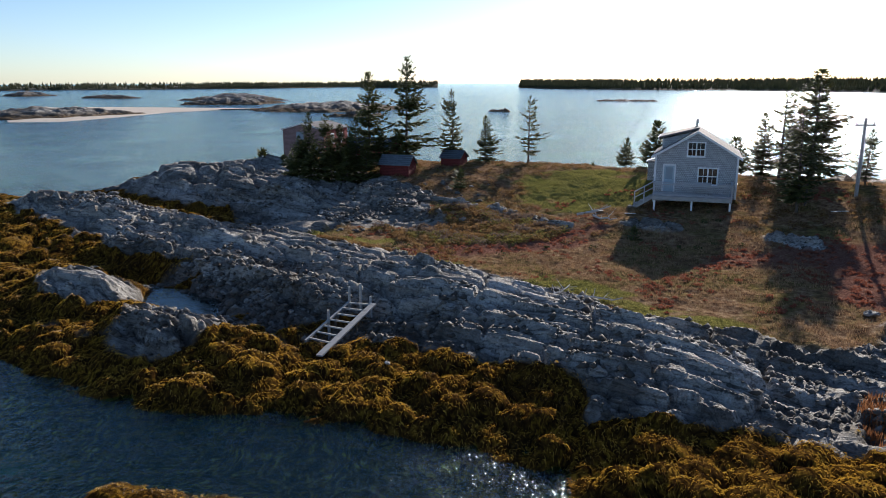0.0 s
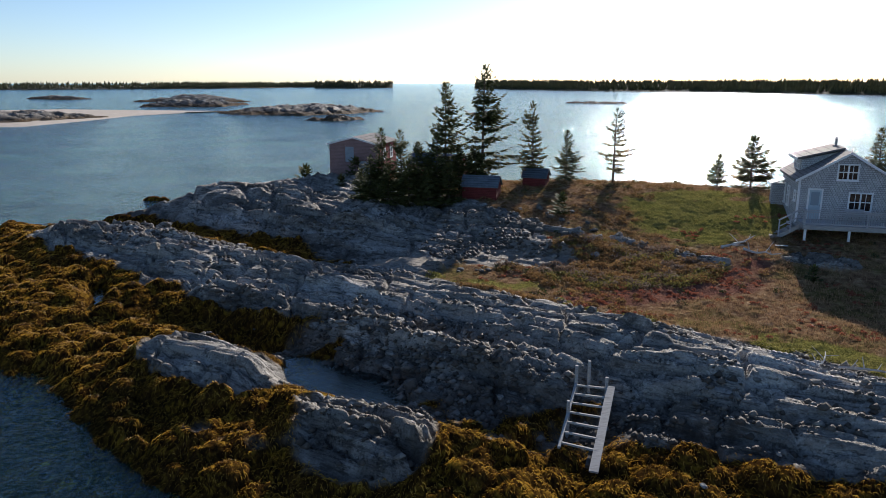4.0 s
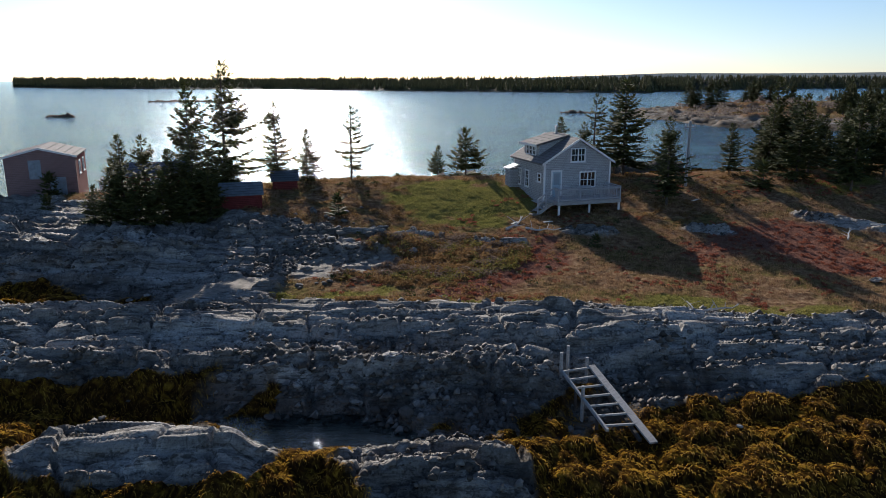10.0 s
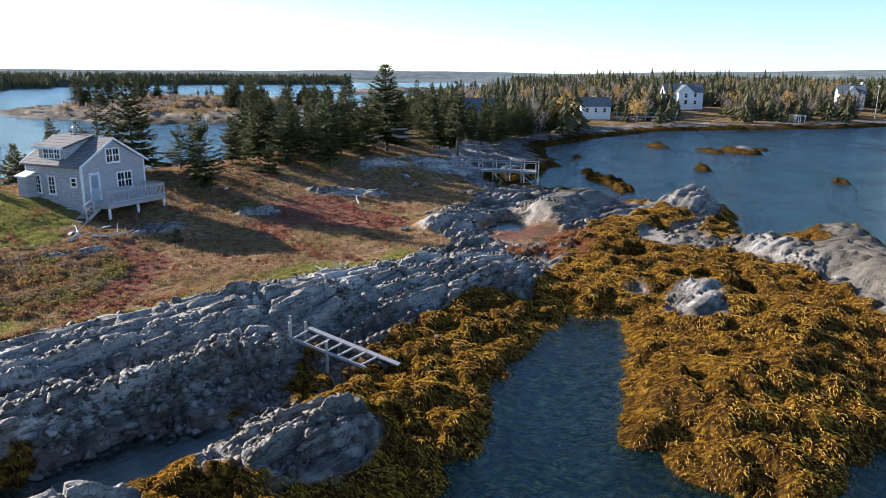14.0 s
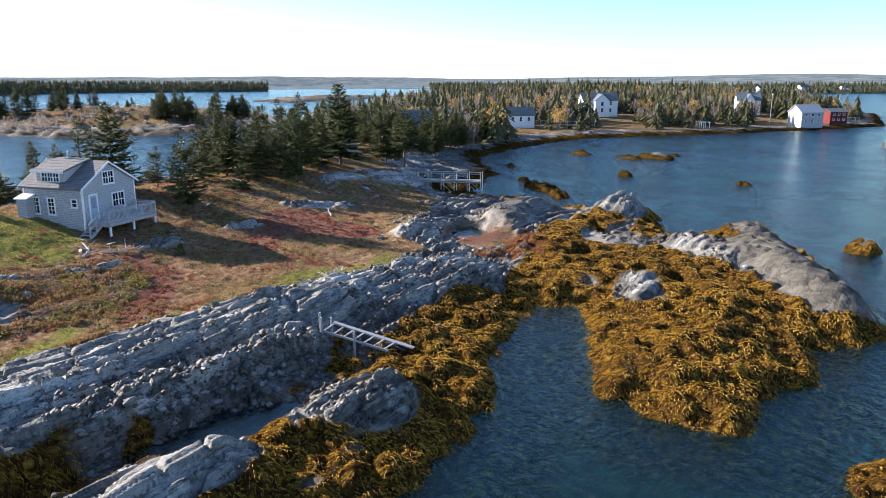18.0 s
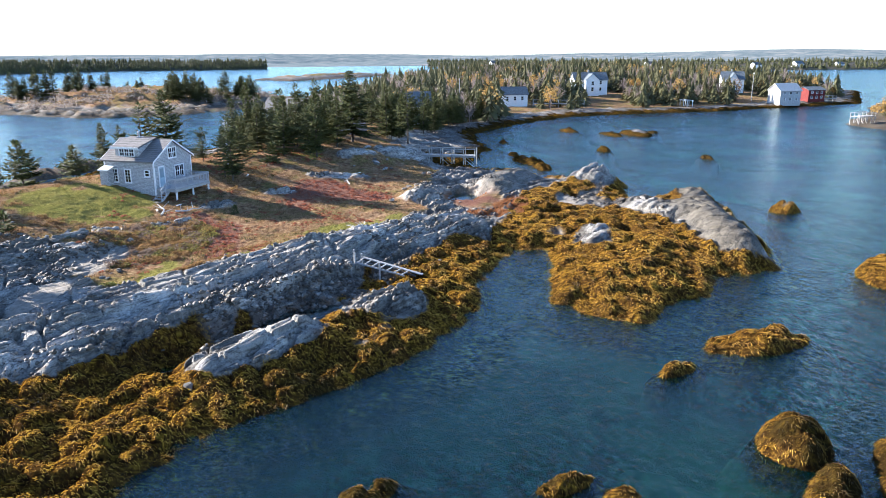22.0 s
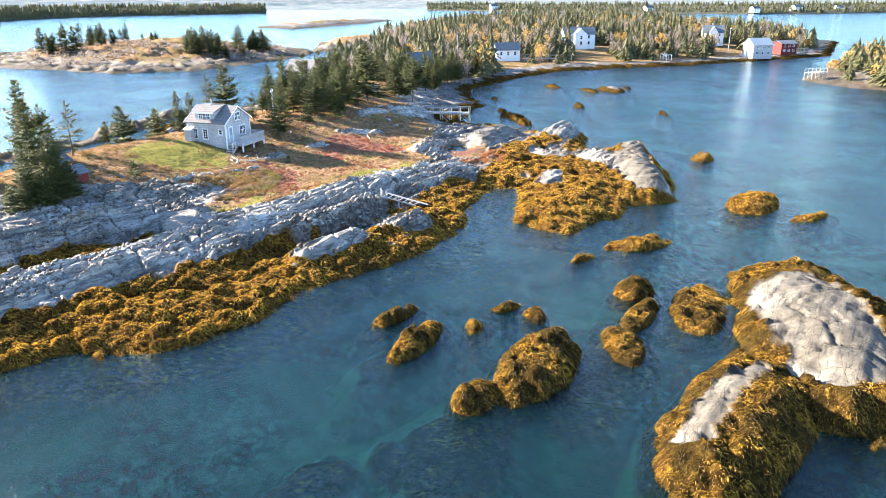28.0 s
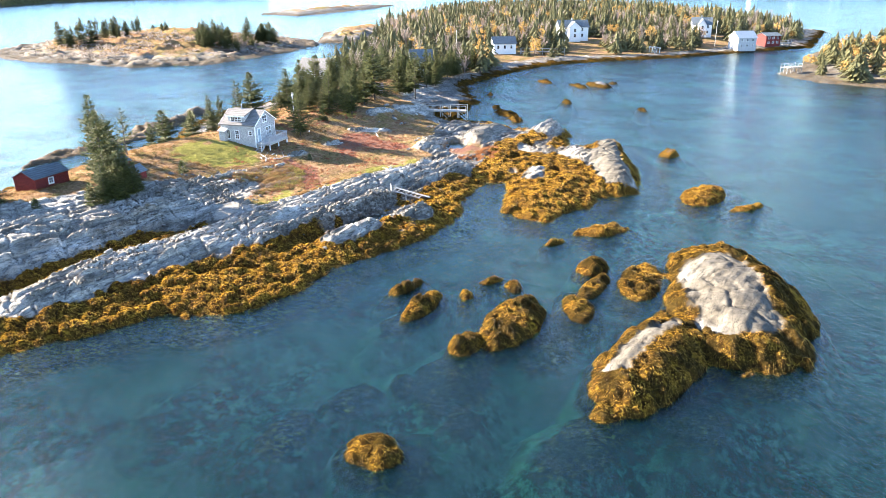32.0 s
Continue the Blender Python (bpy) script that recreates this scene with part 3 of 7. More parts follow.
# weedy shoals that stay under water: centre, half length, half width, turn, top
SHOALS = [(-45.5, 25.6, 4.6, 3.2, -20, -0.12), (-52.2, 36.8, 3.0, 2.2, 0, -0.35), (-48.2, 32.6, 2.8, 2.0, -30, -0.3), (-46.3, 29.3, 2.6, 1.4, 0, -0.3),
          (-53.4, 17.0, 4.2, 2.6, -50, -0.2), (-55.4, 28.6, 3.4, 2.6, 0, -0.3), (-50.6, 25.0, 2.6, 1.8, 0, -0.4), (-36.0, 30.0, 4.0, 2.0, -27, -0.25),
          (-40.5, 17.6, 6.0, 2.8, -25, -0.3), (-22.0, 6.0, 4.0, 2.0, -40, -0.35), (-16.0, 8.6, 4.0, 2.4, -70, -0.3), (-1.0, -9.4, 7.0, 4.0, -40, -0.3), (-51.0, 9.0, 5.0, 3.0, -40, -0.4)]
OUTCROPS = [([(5.4, 56.4), (6.6, 55.2)], 0.5, 0.2), ([(8.6, 52.6), (10.6, 50.6)], 0.6, 0.25), ([(33.5, 42.6), (35.2, 38.0)], 1.5, 0.5), ([(51.5, 35.4), (56, 31.8)], 2.2, 0.6), ([(23.2, 46.4), (24.8, 44.4)], 0.7, 0.25),
            ([(14.6, 50.6), (17.4, 48.8)], 0.7, 0.25), ([(-1.5, 59.5), (2.2, 56.5)], 0.8, 0.2), ([(44, 41), (48.5, 38.5)], 1.4, 0.5)]


# outline, water level, margin
POOLS = [(POOL_MAIN, 0.42, 1.7), (POOL_SALT, 0.5, 1.2), (POOL_LEDGE, 1.05, 0.5), (POOL_WEED, 0.42, 0.8), (POOL_BEACH, 0.3, 0.8), (POOL_BEACH_FAR, 0.22, 0.8), (POOL_SPIT, 0.45, 0.8)]


def bulges(x, y):
    """The islets' humps over the sea bed."""
    h = np.full(x.shape, -9.0)
    for cx, cy, a, b, turn, top in ISLETS:
        c, s = math.cos(radians(turn)), math.sin(radians(turn))
        u, v = ((x - cx) * c + (y - cy) * s) / a, (-(x - cx) * s + (y - cy) * c) / b
        wob = 0.35 * (fbm(x / 2.6 + cx, y / 2.6, 3, 41) - 0.5)
        r = np.maximum(np.hypot(u, v) + wob, 0)
        h = np.maximum(h, np.where(r < 1.9, top * (1 - r ** 2.2), -9))
    for cx, cy, a, b, turn, top in SHOALS:
        c, s = math.cos(radians(turn)), math.sin(radians(turn))
        r = np.hypot(((x - cx) * c + (y - cy) * s) / a, (-(x - cx) * s + (y - cy) * c) / b) + 0.7 * (fbm(x / 1.7 + cx, y / 1.7, 3, 43) - 0.5)
        h = np.maximum(h, top - 0.8 * np.clip(r, 0, 3) ** 2)
    return h


def base_height(x, y):
    """The smooth land: shore slope, hill, rises and hollows."""
    wob = 1.1 * (fbm(x / 3.2, y / 3.2, 3, 5) - 0.5)
    d = to_line(x, y, LAND, True) + np.where(x > 70, 3.0, 1.0) * wob
    h = np.where(d > 0, 0.92 * (1 - np.exp(-np.maximum(d, 0) / 4.2)) + 0.014 * np.clip(d, 0, 60), 0.2 * d)
    h = np.where(d > 0, h + 0.14 * smooth(d, 0, 0.5), h)
    h = np.maximum(h, -2.4 - 0.5 * fbm(x / 9, y / 9, 3, 8))
    inland = smooth(d, 0.3, 4)
    h = h + 2.75 * np.exp(-(to_line(x, y, CREST) / 11.5) ** 2) * inland * smooth(d, 0, 9)
    h = h + 2.0 * smooth(x, 150, 230) * smooth(d, 8, 50) + 2.5 * smooth(x, 230, 330) * smooth(d, 20, 90)
    for line, rise, half in SWELLS:
        h = h + rise * np.exp(-np.abs(to_line(x, y, line) / half) ** 2.6) * smooth(d, -0.6, 1.5)
    for line, half, rise in OUTCROPS:
        h = h + rise * np.exp(-(to_line(x, y, line) / half) ** 2)
    for line, fall, half in DIPS:
        h = h - fall * np.exp(-(to_line(x, y, line) / half) ** 2)
    h = np.maximum(h, bulges(x, y))
    return h, d


def land(x, y, detail=True):
    """Height and surface masks at places x, y."""
    h, d = base_height(x, y)
    u, v = 0.84 * x - 0.54 * y, 0.54 * x + 0.84 * y
    n0 = fbm(x / 4.0, y / 4.0, 4, 21)
    m = to_line(x, y, MEADOW, True) + 3.2 * (n0 - 0.5) + 1.4 * (fbm(x / 0.9, y / 0.9, 2, 29) - 0.5)
    grass = smooth(m, -0.3, 0.5) * smooth(h, 0.7, 1.0)
    for line, half, rise in OUTCROPS:
        bald = np.exp(-((to_line(x, y, line) + 0.9 * (n0 - 0.5)) / half) ** 4)
        grass = grass * (1 - smooth(bald * (0.5 + fbm(x / 0.7, y / 0.7, 3, 31)), 0.3, 0.6))
    tide = h + 0.75 * (fbm(x / 2.1, y / 2.1, 4, 33) - 0.5)
    whale = np.exp(-(((x + 34) / 13) ** 2 + ((y - 2) / 9) ** 2)) + np.exp(-(((x - 14) / 12) ** 2 + ((y - 1) / 4) ** 2))
    dome = np.clip(np.exp(-(to_line(x, y, [(-44, 0), (-23, -1.2)]) / 6.2) ** 4) + np.exp(-(to_line(x, y, [(-49, 14.4), (-35.5, 6.3)]) / 3.6) ** 4) + np.exp(-(to_line(x, y, [(4.5, 2.4), (14, 1.6), (26, 0)]) / 4.2) ** 4), 0, 1)
    west_rock = np.exp(-(to_line(x, y, [(30.5, 21.3), (35, 20.3), (40, 17.5)]) / 3.0) ** 4)
    level = 0.74 + 2.2 * np.exp(-(to_line(x, y, [(-44, 0), (-23, -1.2)]) / 7.5) ** 4) + 2.2 * np.exp(-(to_line(x, y, [(-49, 14.4), (-35.5, 6.3)]) / 4.2) ** 4) + 1.2 * np.exp(-(to_line(x, y, [(4.5, 2.4), (14, 1.6), (26, 0)]) / 5.0) ** 4)
    bare = np.exp(-(((x + 3) / 9) ** 2 + ((y - 34) / 5) ** 2)) + np.exp(-(((x + 9) / 9) ** 2 + ((y - 39) / 4) ** 2))
    zone = np.exp(-(to_line(x, y, [(-42, 61), (-31, 49), (-21, 40)]) / 6.0) ** 4) + np.exp(-(to_line(x, y, [(-21, 41.5), (-14, 41.3), (-11, 40)]) / 1.8) ** 4) + np.exp(-(to_line(x, y, [(-22, 37), (-12.5, 32.6)]) / 2.0) ** 4) + np.exp(-(to_line(x, y, [(-6, 29.5), (-1, 27.5), (6, 25)]) / 2.2) ** 4) + np.exp(-(to_line(x, y, [(-38, 69), (-29, 65), (-19, 59)]) / 2.4) ** 4)
    zone = zone + np.exp(-(to_line(x, y, [(-6, 15), (8, 9.5), (17, 12)]) / 4.6) ** 4) + np.exp(-(to_line(x, y, [(10, 20.5), (20, 17), (27, 16.2), (37, 9)]) / 2.3) ** 4)
    level = level + 0.75 * np.clip(zone, 0, 1) * (1 - 0.9 * np.exp(-(to_line(x, y, [(5.5, 14.2), (10, 13.3)]) / 1.3) ** 2)) * (1 - 0.9 * np.exp(-(to_line(x, y, [(-19.5, 38.5), (-15.5, 35)]) / 1.7) ** 4))
    level = level + 0.9 * np.exp(-(to_line(x, y, [(-41, 22), (-34.5, 19)]) / 2.4) ** 4) + 0.6 * np.exp(-(to_line(x, y, [(-36, 29.2), (-32, 27.2)]) / 1.6) ** 4) + 0.6 * np.exp(-(np.hypot(x + 25.4, y - 11.5) / 2.4) ** 4) + 0.5 * np.exp(-(np.hypot(x, y + 8.2) / 5.5) ** 4)
    weed = (1 - smooth(tide, level - 0.12, level + 0.08)) * (1 - grass) * (1 - 0.7 * smooth(bare, 0.5, 0.8) * smooth(fbm(x / 1.5, y / 1.5, 3, 71), 0.38, 0.5))
    sand = np.exp(-(((x - 25) / 4.5) ** 2 + ((y - 13) / 2.2) ** 2) * 1.2) + np.exp(-(((x + 9.5) / 4.5) ** 2 + ((y - 53) / 1.8) ** 2))
    scree = smooth(np.exp(-(((x + 2.2) / 4.4) ** 2 + ((y - 54.0) / 3.0) ** 2)) * (0.4 + 1.2 * fbm(x / 1.5, y / 1.5, 3, 36)), 0.3, 0.55)
    grass = grass * (1 - scree)
    sand = np.maximum(smooth(sand, 0.45, 0.7), 0.8 * scree) * (1 - grass)
    marsh = np.exp(-(np.hypot((x - 26) / 6.5, (y - 24) / 3.6) ** 4))
    weed = weed * (1 - sand) * (1 - smooth(marsh, 0.3, 0.6)) * (1 - west_rock * smooth(tide, 0.75, 0.95))
    grass = np.maximum(grass, smooth(marsh, 0.3, 0.6) * (1 - west_rock) * smooth(h, 0.3, 0.5))
    edge = 1.6 * (fbm(x / 1.4, y / 1.4, 4, 47) - 0.5)
    crown = np.exp(-(np.abs(to_line(x, y, [(-29.5, 0.8), (-39.5, 2.2)]) + edge) / 3.3) ** 6) + np.exp(-(np.abs(to_line(x, y, [(-47, 13.8), (-43, 10.8), (-40, 8)]) + edge) / 0.95) ** 4) + np.exp(-(np.abs(to_line(x, y, [(4.5, 2.2), (12, 2.8), (19, 4)]) + edge) / 2.6) ** 6)
    weed = weed * (1 - smooth(crown, 0.35, 0.6))
    rock = (1 - grass) * (1 - weed) * (1 - sand)
    under = smooth(-h, 0.6, 1.1)
    foot = np.exp(-(to_line(x, y, [(-24, 45.5), (-16, 40.8), (-9.5, 36.6), (-4, 32.6), (2, 29), (9, 25)]) / 2.6) ** 4) + np.exp(-(to_line(x, y, [(-40, 69), (-28, 63), (-16, 56)]) / 2.8) ** 4)
    # last term paints the tree-shaded south slope of the knoll dark
    foot = foot + np.exp(-(to_line(x, y, [(5.5, 14.2), (10, 13.3)]) / 2.2) ** 4) + 0.6 * np.exp(-(to_line(x, y, [(-19.5, 38.5), (-15.5, 35)]) / 2.4) ** 4) + 0.8 * np.exp(-(to_line(x, y, [(-11.5, 32), (-8.6, 29.8)]) / 2.4) ** 4) + smooth(x, 55, 70) * smooth(2.6 - tide, 0, 0.8) + 0.9 * np.exp(-(to_line(x, y, [(-37, 75), (-26, 70.5), (-16, 66), (-7, 63)]) / 4.2) ** 4)
    wet_shade = np.clip(smooth(1.5 - tide, 0, 0.55) + 0.75 * np.clip(foot, 0, 1) * smooth(fbm(x / 1.6, y / 1.0, 4, 57), 0.36, 0.5), 0, 1) * rock * (1 - 0.7 * dome) * (1 - 0.5 * smooth(fbm(x / 1.2, y / 1.2, 3, 55), 0.45, 0.6))
    if detail:
        w = v + 1.3 * (fbm(u / 7, v / 3.5, 3, 61) - 0.5)
        saw = np.mod(w / 1.35 + 0.8 * fbm(u / 6, v / 4, 3, 62), 1)
        slab = np.where(saw < 0.16, saw / 0.16, (1 - saw) / 0.84)
        saw2 = np.mod(w / 0.48 + 0.9 * fbm(u / 3, v / 2, 2, 72), 1)
        slab2 = np.where(saw2 < 0.22, saw2 / 0.22, (1 - saw2) / 0.78)
        c1, c2, _ = cells(u / 4.2 + 0.6 * fbm(u / 3, v / 3, 2, 73), w / 5.0, 74)
        cleft = 1 - smooth(c2 - c1, 0.01, 0.08)
        ridge = 1 - np.abs(2 * fbm(u / 5.5, w / 1.7, 4, 63) - 1)
        f1, f2, who = cells(u / 3.6 + 0.5 * fbm(u / 2, v / 2, 2, 64), w / 0.95, 65)
        crack = 1 - smooth(f2 - f1, 0.0, 0.11)
        e1, e2, who4 = cells(u / 1.15 + 0.4 * n0, w / 0.4, 68)
        crack2 = 1 - smooth(e2 - e1, 0.0, 0.16)
        pillow = smooth(f2 - f1, 0.0, 0.5)
        pillow2 = smooth(e2 - e1, 0.0, 0.5)
        rough = fbm(x / 0.8, y / 0.8, 4, 66) - 0.5
        broken = smooth(fbm(u / 6, w / 2.5, 3, 75), 0.42, 0.6)
        out = smooth(h, 0.2, 0.9) * (1 - 0.95 * np.clip(dome + 0.8 * west_rock, 0, 1))
        blocks = (0.3 + 0.7 * broken) * (0.38 * (who - 0.5) + 0.12 * pillow) - 0.26 * crack + (0.12 + 0.88 * broken) * (0.22 * (who4 - 0.5) - 0.16 * crack2 + 0.08 * pillow2)
        h = h + rock * (0.15 + 0.85 * out) * ((0.22 + 0.25 * broken) * (slab - 0.5) + 0.12 * (slab2 - 0.5) + 0.3 * (ridge - 0.75) - 0.4 * cleft + blocks + 0.08 * rough)
        h = h - rock * np.clip(dome + 0.8 * west_rock, 0, 1) * (0.22 * (1 - smooth(c2 - c1, 0.0, 0.05)) + 0.1 * (1 - smooth(f2 - f1, 0.0, 0.06)) * (who > 0.4) - 0.03 * (who - 0.5))
        g1, g2, who2 = cells(x / 1.15 + 0.5 * n0, y / 0.95, 81)
        s1, s2, who3 = cells(x / 0.5 + 0.3 * n0, y / 0.5, 85)
        hump = np.sqrt(np.clip(1 - g1 * g1, 0, 1)) * (0.5 + who2)
        hump2 = np.sqrt(np.clip(1 - s1 * s1, 0, 1))
        wet_land = smooth(h, -0.25, 0.15)
        t1, _, _ = cells(x / 0.24, y / 0.24, 87)
        h = h + weed * wet_land * (0.62 * (hump - 0.75) + 0.26 * (hump2 - 0.6) + 0.07 * (0.5 - t1) + 0.25 * (fbm(x / 3, y / 3, 3, 88) - 0.5))
        h = h + grass * (0.34 * (fbm(x / 1.9, y / 1.9, 4, 90) - 0.5) + 0.1 * (fbm(x / 0.4, y / 0.4, 2, 92) - 0.5))
        for line, level, keep in POOLS:
            pd = to_line(x, y, line, True) + 0.7 * rough
            cup = level - 0.3 * np.clip(pd, -1, 0.7)
            near = smooth(pd, -keep, 0.0)
            h = h * (1 - near) + np.where(pd > 0, np.minimum(h, cup), np.maximum(np.minimum(h, cup + 0.5), level + 0.02)) * near
    under = np.maximum(under, smooth(-h, 0.7, 1.2))
    lawn = np.exp(-(((x - 13) / 6) ** 2 + ((y - 64) / 5) ** 2)) + np.exp(-(((x + 5) / 4) ** 2 + ((y - 47.3) / 1.8) ** 2)) + 0.95 * np.exp(-(to_line(x, y, [(8, 38), (12, 34.5), (15.5, 31)]) / 1.8) ** 2)
    lawn = lawn + 0.9 * np.exp(-(((x - 13) / 7) ** 2 + ((y - 58) / 4) ** 2)) + 0.6 * np.exp(-(((x - 4) / 4) ** 2 + ((y - 52) / 2.5) ** 2)) + 0.8 * np.exp(-(((x - 45) / 8) ** 2 + ((y - 46) / 3) ** 2)) + 0.25 * smooth(x, 120, 160) + 0.6 * np.exp(-(((x + 16) / 5) ** 2 + ((y - 76) / 4) ** 2))
    lawn = 0.85 * smooth(lawn * (0.15 + 1.5 * fbm(x / 1.7, y / 1.1, 4, 95)), 0.42, 0.66)
    red = 1.3 * np.exp(-(to_line(x, y, [(24.5, 35), (29, 41.5)]) / 2.6) ** 2) + 0.6 * np.exp(-(((x - 38) / 8) ** 2 + ((y - 36) / 4) ** 2)) + 1.2 * np.exp(-(to_line(x, y, [(12, 50), (9, 46.5), (3, 45.3), (-1.5, 43.6)]) / 1.5) ** 2) + 0.75 * np.exp(-(((x - 22) / 9) ** 2 + ((y - 43) / 4) ** 2))
    red = red + 0.9 * marsh
    red = smooth(red * (0.4 + 1.2 * fbm(x / 2.2, y / 2.2, 4, 97)), 0.3, 1.0) * (1 - lawn)
    pale = dome + 0.75 * west_rock + 0.6 * np.exp(-(((x + 2) / 5) ** 2 + ((y - 58) / 4) ** 2))
    pale = np.clip(pale, 0, 1) * smooth(h, 0.7, 1.2)
    return h, dict(pale=pale, grass=grass, weed=weed, sand=sand, wet_shade=wet_shade, bed=under, green=lawn, red=red)


SURVEY = []


def lay(x, y):
    """Height and masks of the built ground, read off its sheets."""
    h, masks = None, {}
    for x0, y0, cell, grid, kept in sorted(SURVEY, key=lambda row: -row[2]):
        u, v = np.clip((x - x0) / cell, 0, grid.shape[1] - 1.001), np.clip((y - y0) / cell, 0, grid.shape[0] - 1.001)
        i, j = u.astype(int), v.astype(int)
        f, g = u - i, v - j
        here = (grid[j, i] * (1 - f) + grid[j, i + 1] * f) * (1 - g) + (grid[j + 1, i] * (1 - f) + grid[j + 1, i + 1] * f) * g
        inside = (x >= x0) & (x <= x0 + cell * (grid.shape[1] - 1)) & (y >= y0) & (y <= y0 + cell * (grid.shape[0] - 1))
        h = here if h is None else np.where(inside, here, h)
        for key, arr in kept.items():
            masks[key] = arr[j, i] if key not in masks else np.where(inside, arr[j, i], masks[key])
    return h, masks


def height_at(x, y):
    return float(lay(np.array([float(x)]), np.array([float(y)]))[0][0])


def sheet(name, x0, x1, y0, y1, step_size, mat, inset=None, rim=None):
    xs, ys = np.arange(x0, x1 + step_size / 2, step_size), np.arange(y0, y1 + step_size / 2, step_size)
    gx, gy = np.meshgrid(xs, ys)
    h, masks = land(gx.ravel(), gy.ravel())
    if rim:
        edge = np.ones(gx.shape, bool)
        edge[1:-1, 1:-1] = False
        edge = edge.ravel()
        h[edge] = lay(gx.ravel()[edge], gy.ravel()[edge])[0]
    co = np.stack([gx.ravel(), gy.ravel(), h], 1)
    SURVEY.append((x0, y0, step_size, h.reshape(gx.shape), {key: arr.reshape(gx.shape) for key, arr in masks.items()}))
    nx, ny = len(xs), len(ys)
    idx = np.arange(nx * ny).reshape(ny, nx)
    quads = np.stack([idx[:-1, :-1], idx[:-1, 1:], idx[1:, 1:], idx[1:, :-1]], -1).reshape(-1, 4)
    if inset:
        ux, uy, vx, vy = inset
        c = co[quads].mean(1)
        quads = quads[~((c[:, 0] > ux) & (c[:, 0] < vx) & (c[:, 1] > uy) & (c[:, 1] < vy))]
    me = bpy.data.meshes.new(name)
    me.vertices.add(len(co))
    me.vertices.foreach_set("co", co.ravel())
    me.loops.add(quads.size)
    me.loops.foreach_set("vertex_index", quads.ravel().astype(np.int32))
    me.polygons.add(len(quads))
    me.polygons.foreach_set("loop_start", np.arange(0, quads.size, 4, dtype=np.int32))
    me.update(calc_edges=True)
    me.validate()
    for key, arr in masks.items():
        at = me.attributes.new(key, "FLOAT", "POINT")
        at.data.foreach_set("value", arr.astype(np.float32))
    me.materials.append(mat)
    me.shade_smooth()
    return new(name, me)


CELL = 0.2
NEAR = (-70 + 139 * CELL, -18 + 200 * CELL, -70 + 429 * CELL, -18 + 400 * CELL)
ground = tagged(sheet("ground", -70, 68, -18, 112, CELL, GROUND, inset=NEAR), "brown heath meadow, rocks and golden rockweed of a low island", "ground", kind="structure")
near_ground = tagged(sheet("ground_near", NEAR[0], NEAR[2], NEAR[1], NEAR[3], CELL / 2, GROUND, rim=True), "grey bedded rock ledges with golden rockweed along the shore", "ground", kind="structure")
far_ground = tagged(sheet("ground_far", 68, 540, -190, 110, 1.0, GROUND), "wooded rocky mainland shore with grass behind the bay", "ground", kind="structure")

bm = bmesh.new()
bmesh.ops.create_grid(bm, x_segments=2, y_segments=2, size=4600)
me = bpy.data.meshes.new("sea")
bm.to_mesh(me)
bm.free()
me.materials.append(SEA)
tagged(new("sea", me), "calm blue-green sea water with fine ripples", "water", kind="structure")
bed_m = Mat("deep_sea_bed")
BED = bed_m.done(bed_color(bed_m), 0.9)
bm = bmesh.new()
bmesh.ops.create_grid(bm, x_segments=2, y_segments=2, size=4600)
bmesh.ops.translate(bm, verts=bm.verts, vec=(0, 0, -2.65))
me = bpy.data.meshes.new("sea_bed")
bm.to_mesh(me)
bm.free()
me.materials.append(BED)
tagged(new("sea_bed", me), "dark green sandy sea bed under the water", "seabed", kind="structure")


def pool_of(name, outline, z, label):
    cx, cy = sum(p[0] for p in outline) / len(outline), sum(p[1] for p in outline) / len(outline)
    ring = [(cx + (x - cx) * (1 + 0.6 / math.hypot(x - cx, y - cy)), cy + (y - cy) * (1 + 0.6 / math.hypot(x - cx, y - cy)), z) for x, y in outline]
    turn = sum(a[0] * b[1] - b[0] * a[1] for a, b in zip(ring, ring[1:] + ring[:1]))
    me = mesh_of(name, ring if turn > 0 else ring[::-1], [tuple(range(len(ring)))], POOL)
    return tagged(new(name, me), label, "tide pool", kind="structure")


for outline, level, _ in POOLS:
    pool_of("water_pool", outline, level, "still tide pool among rocks and weed")


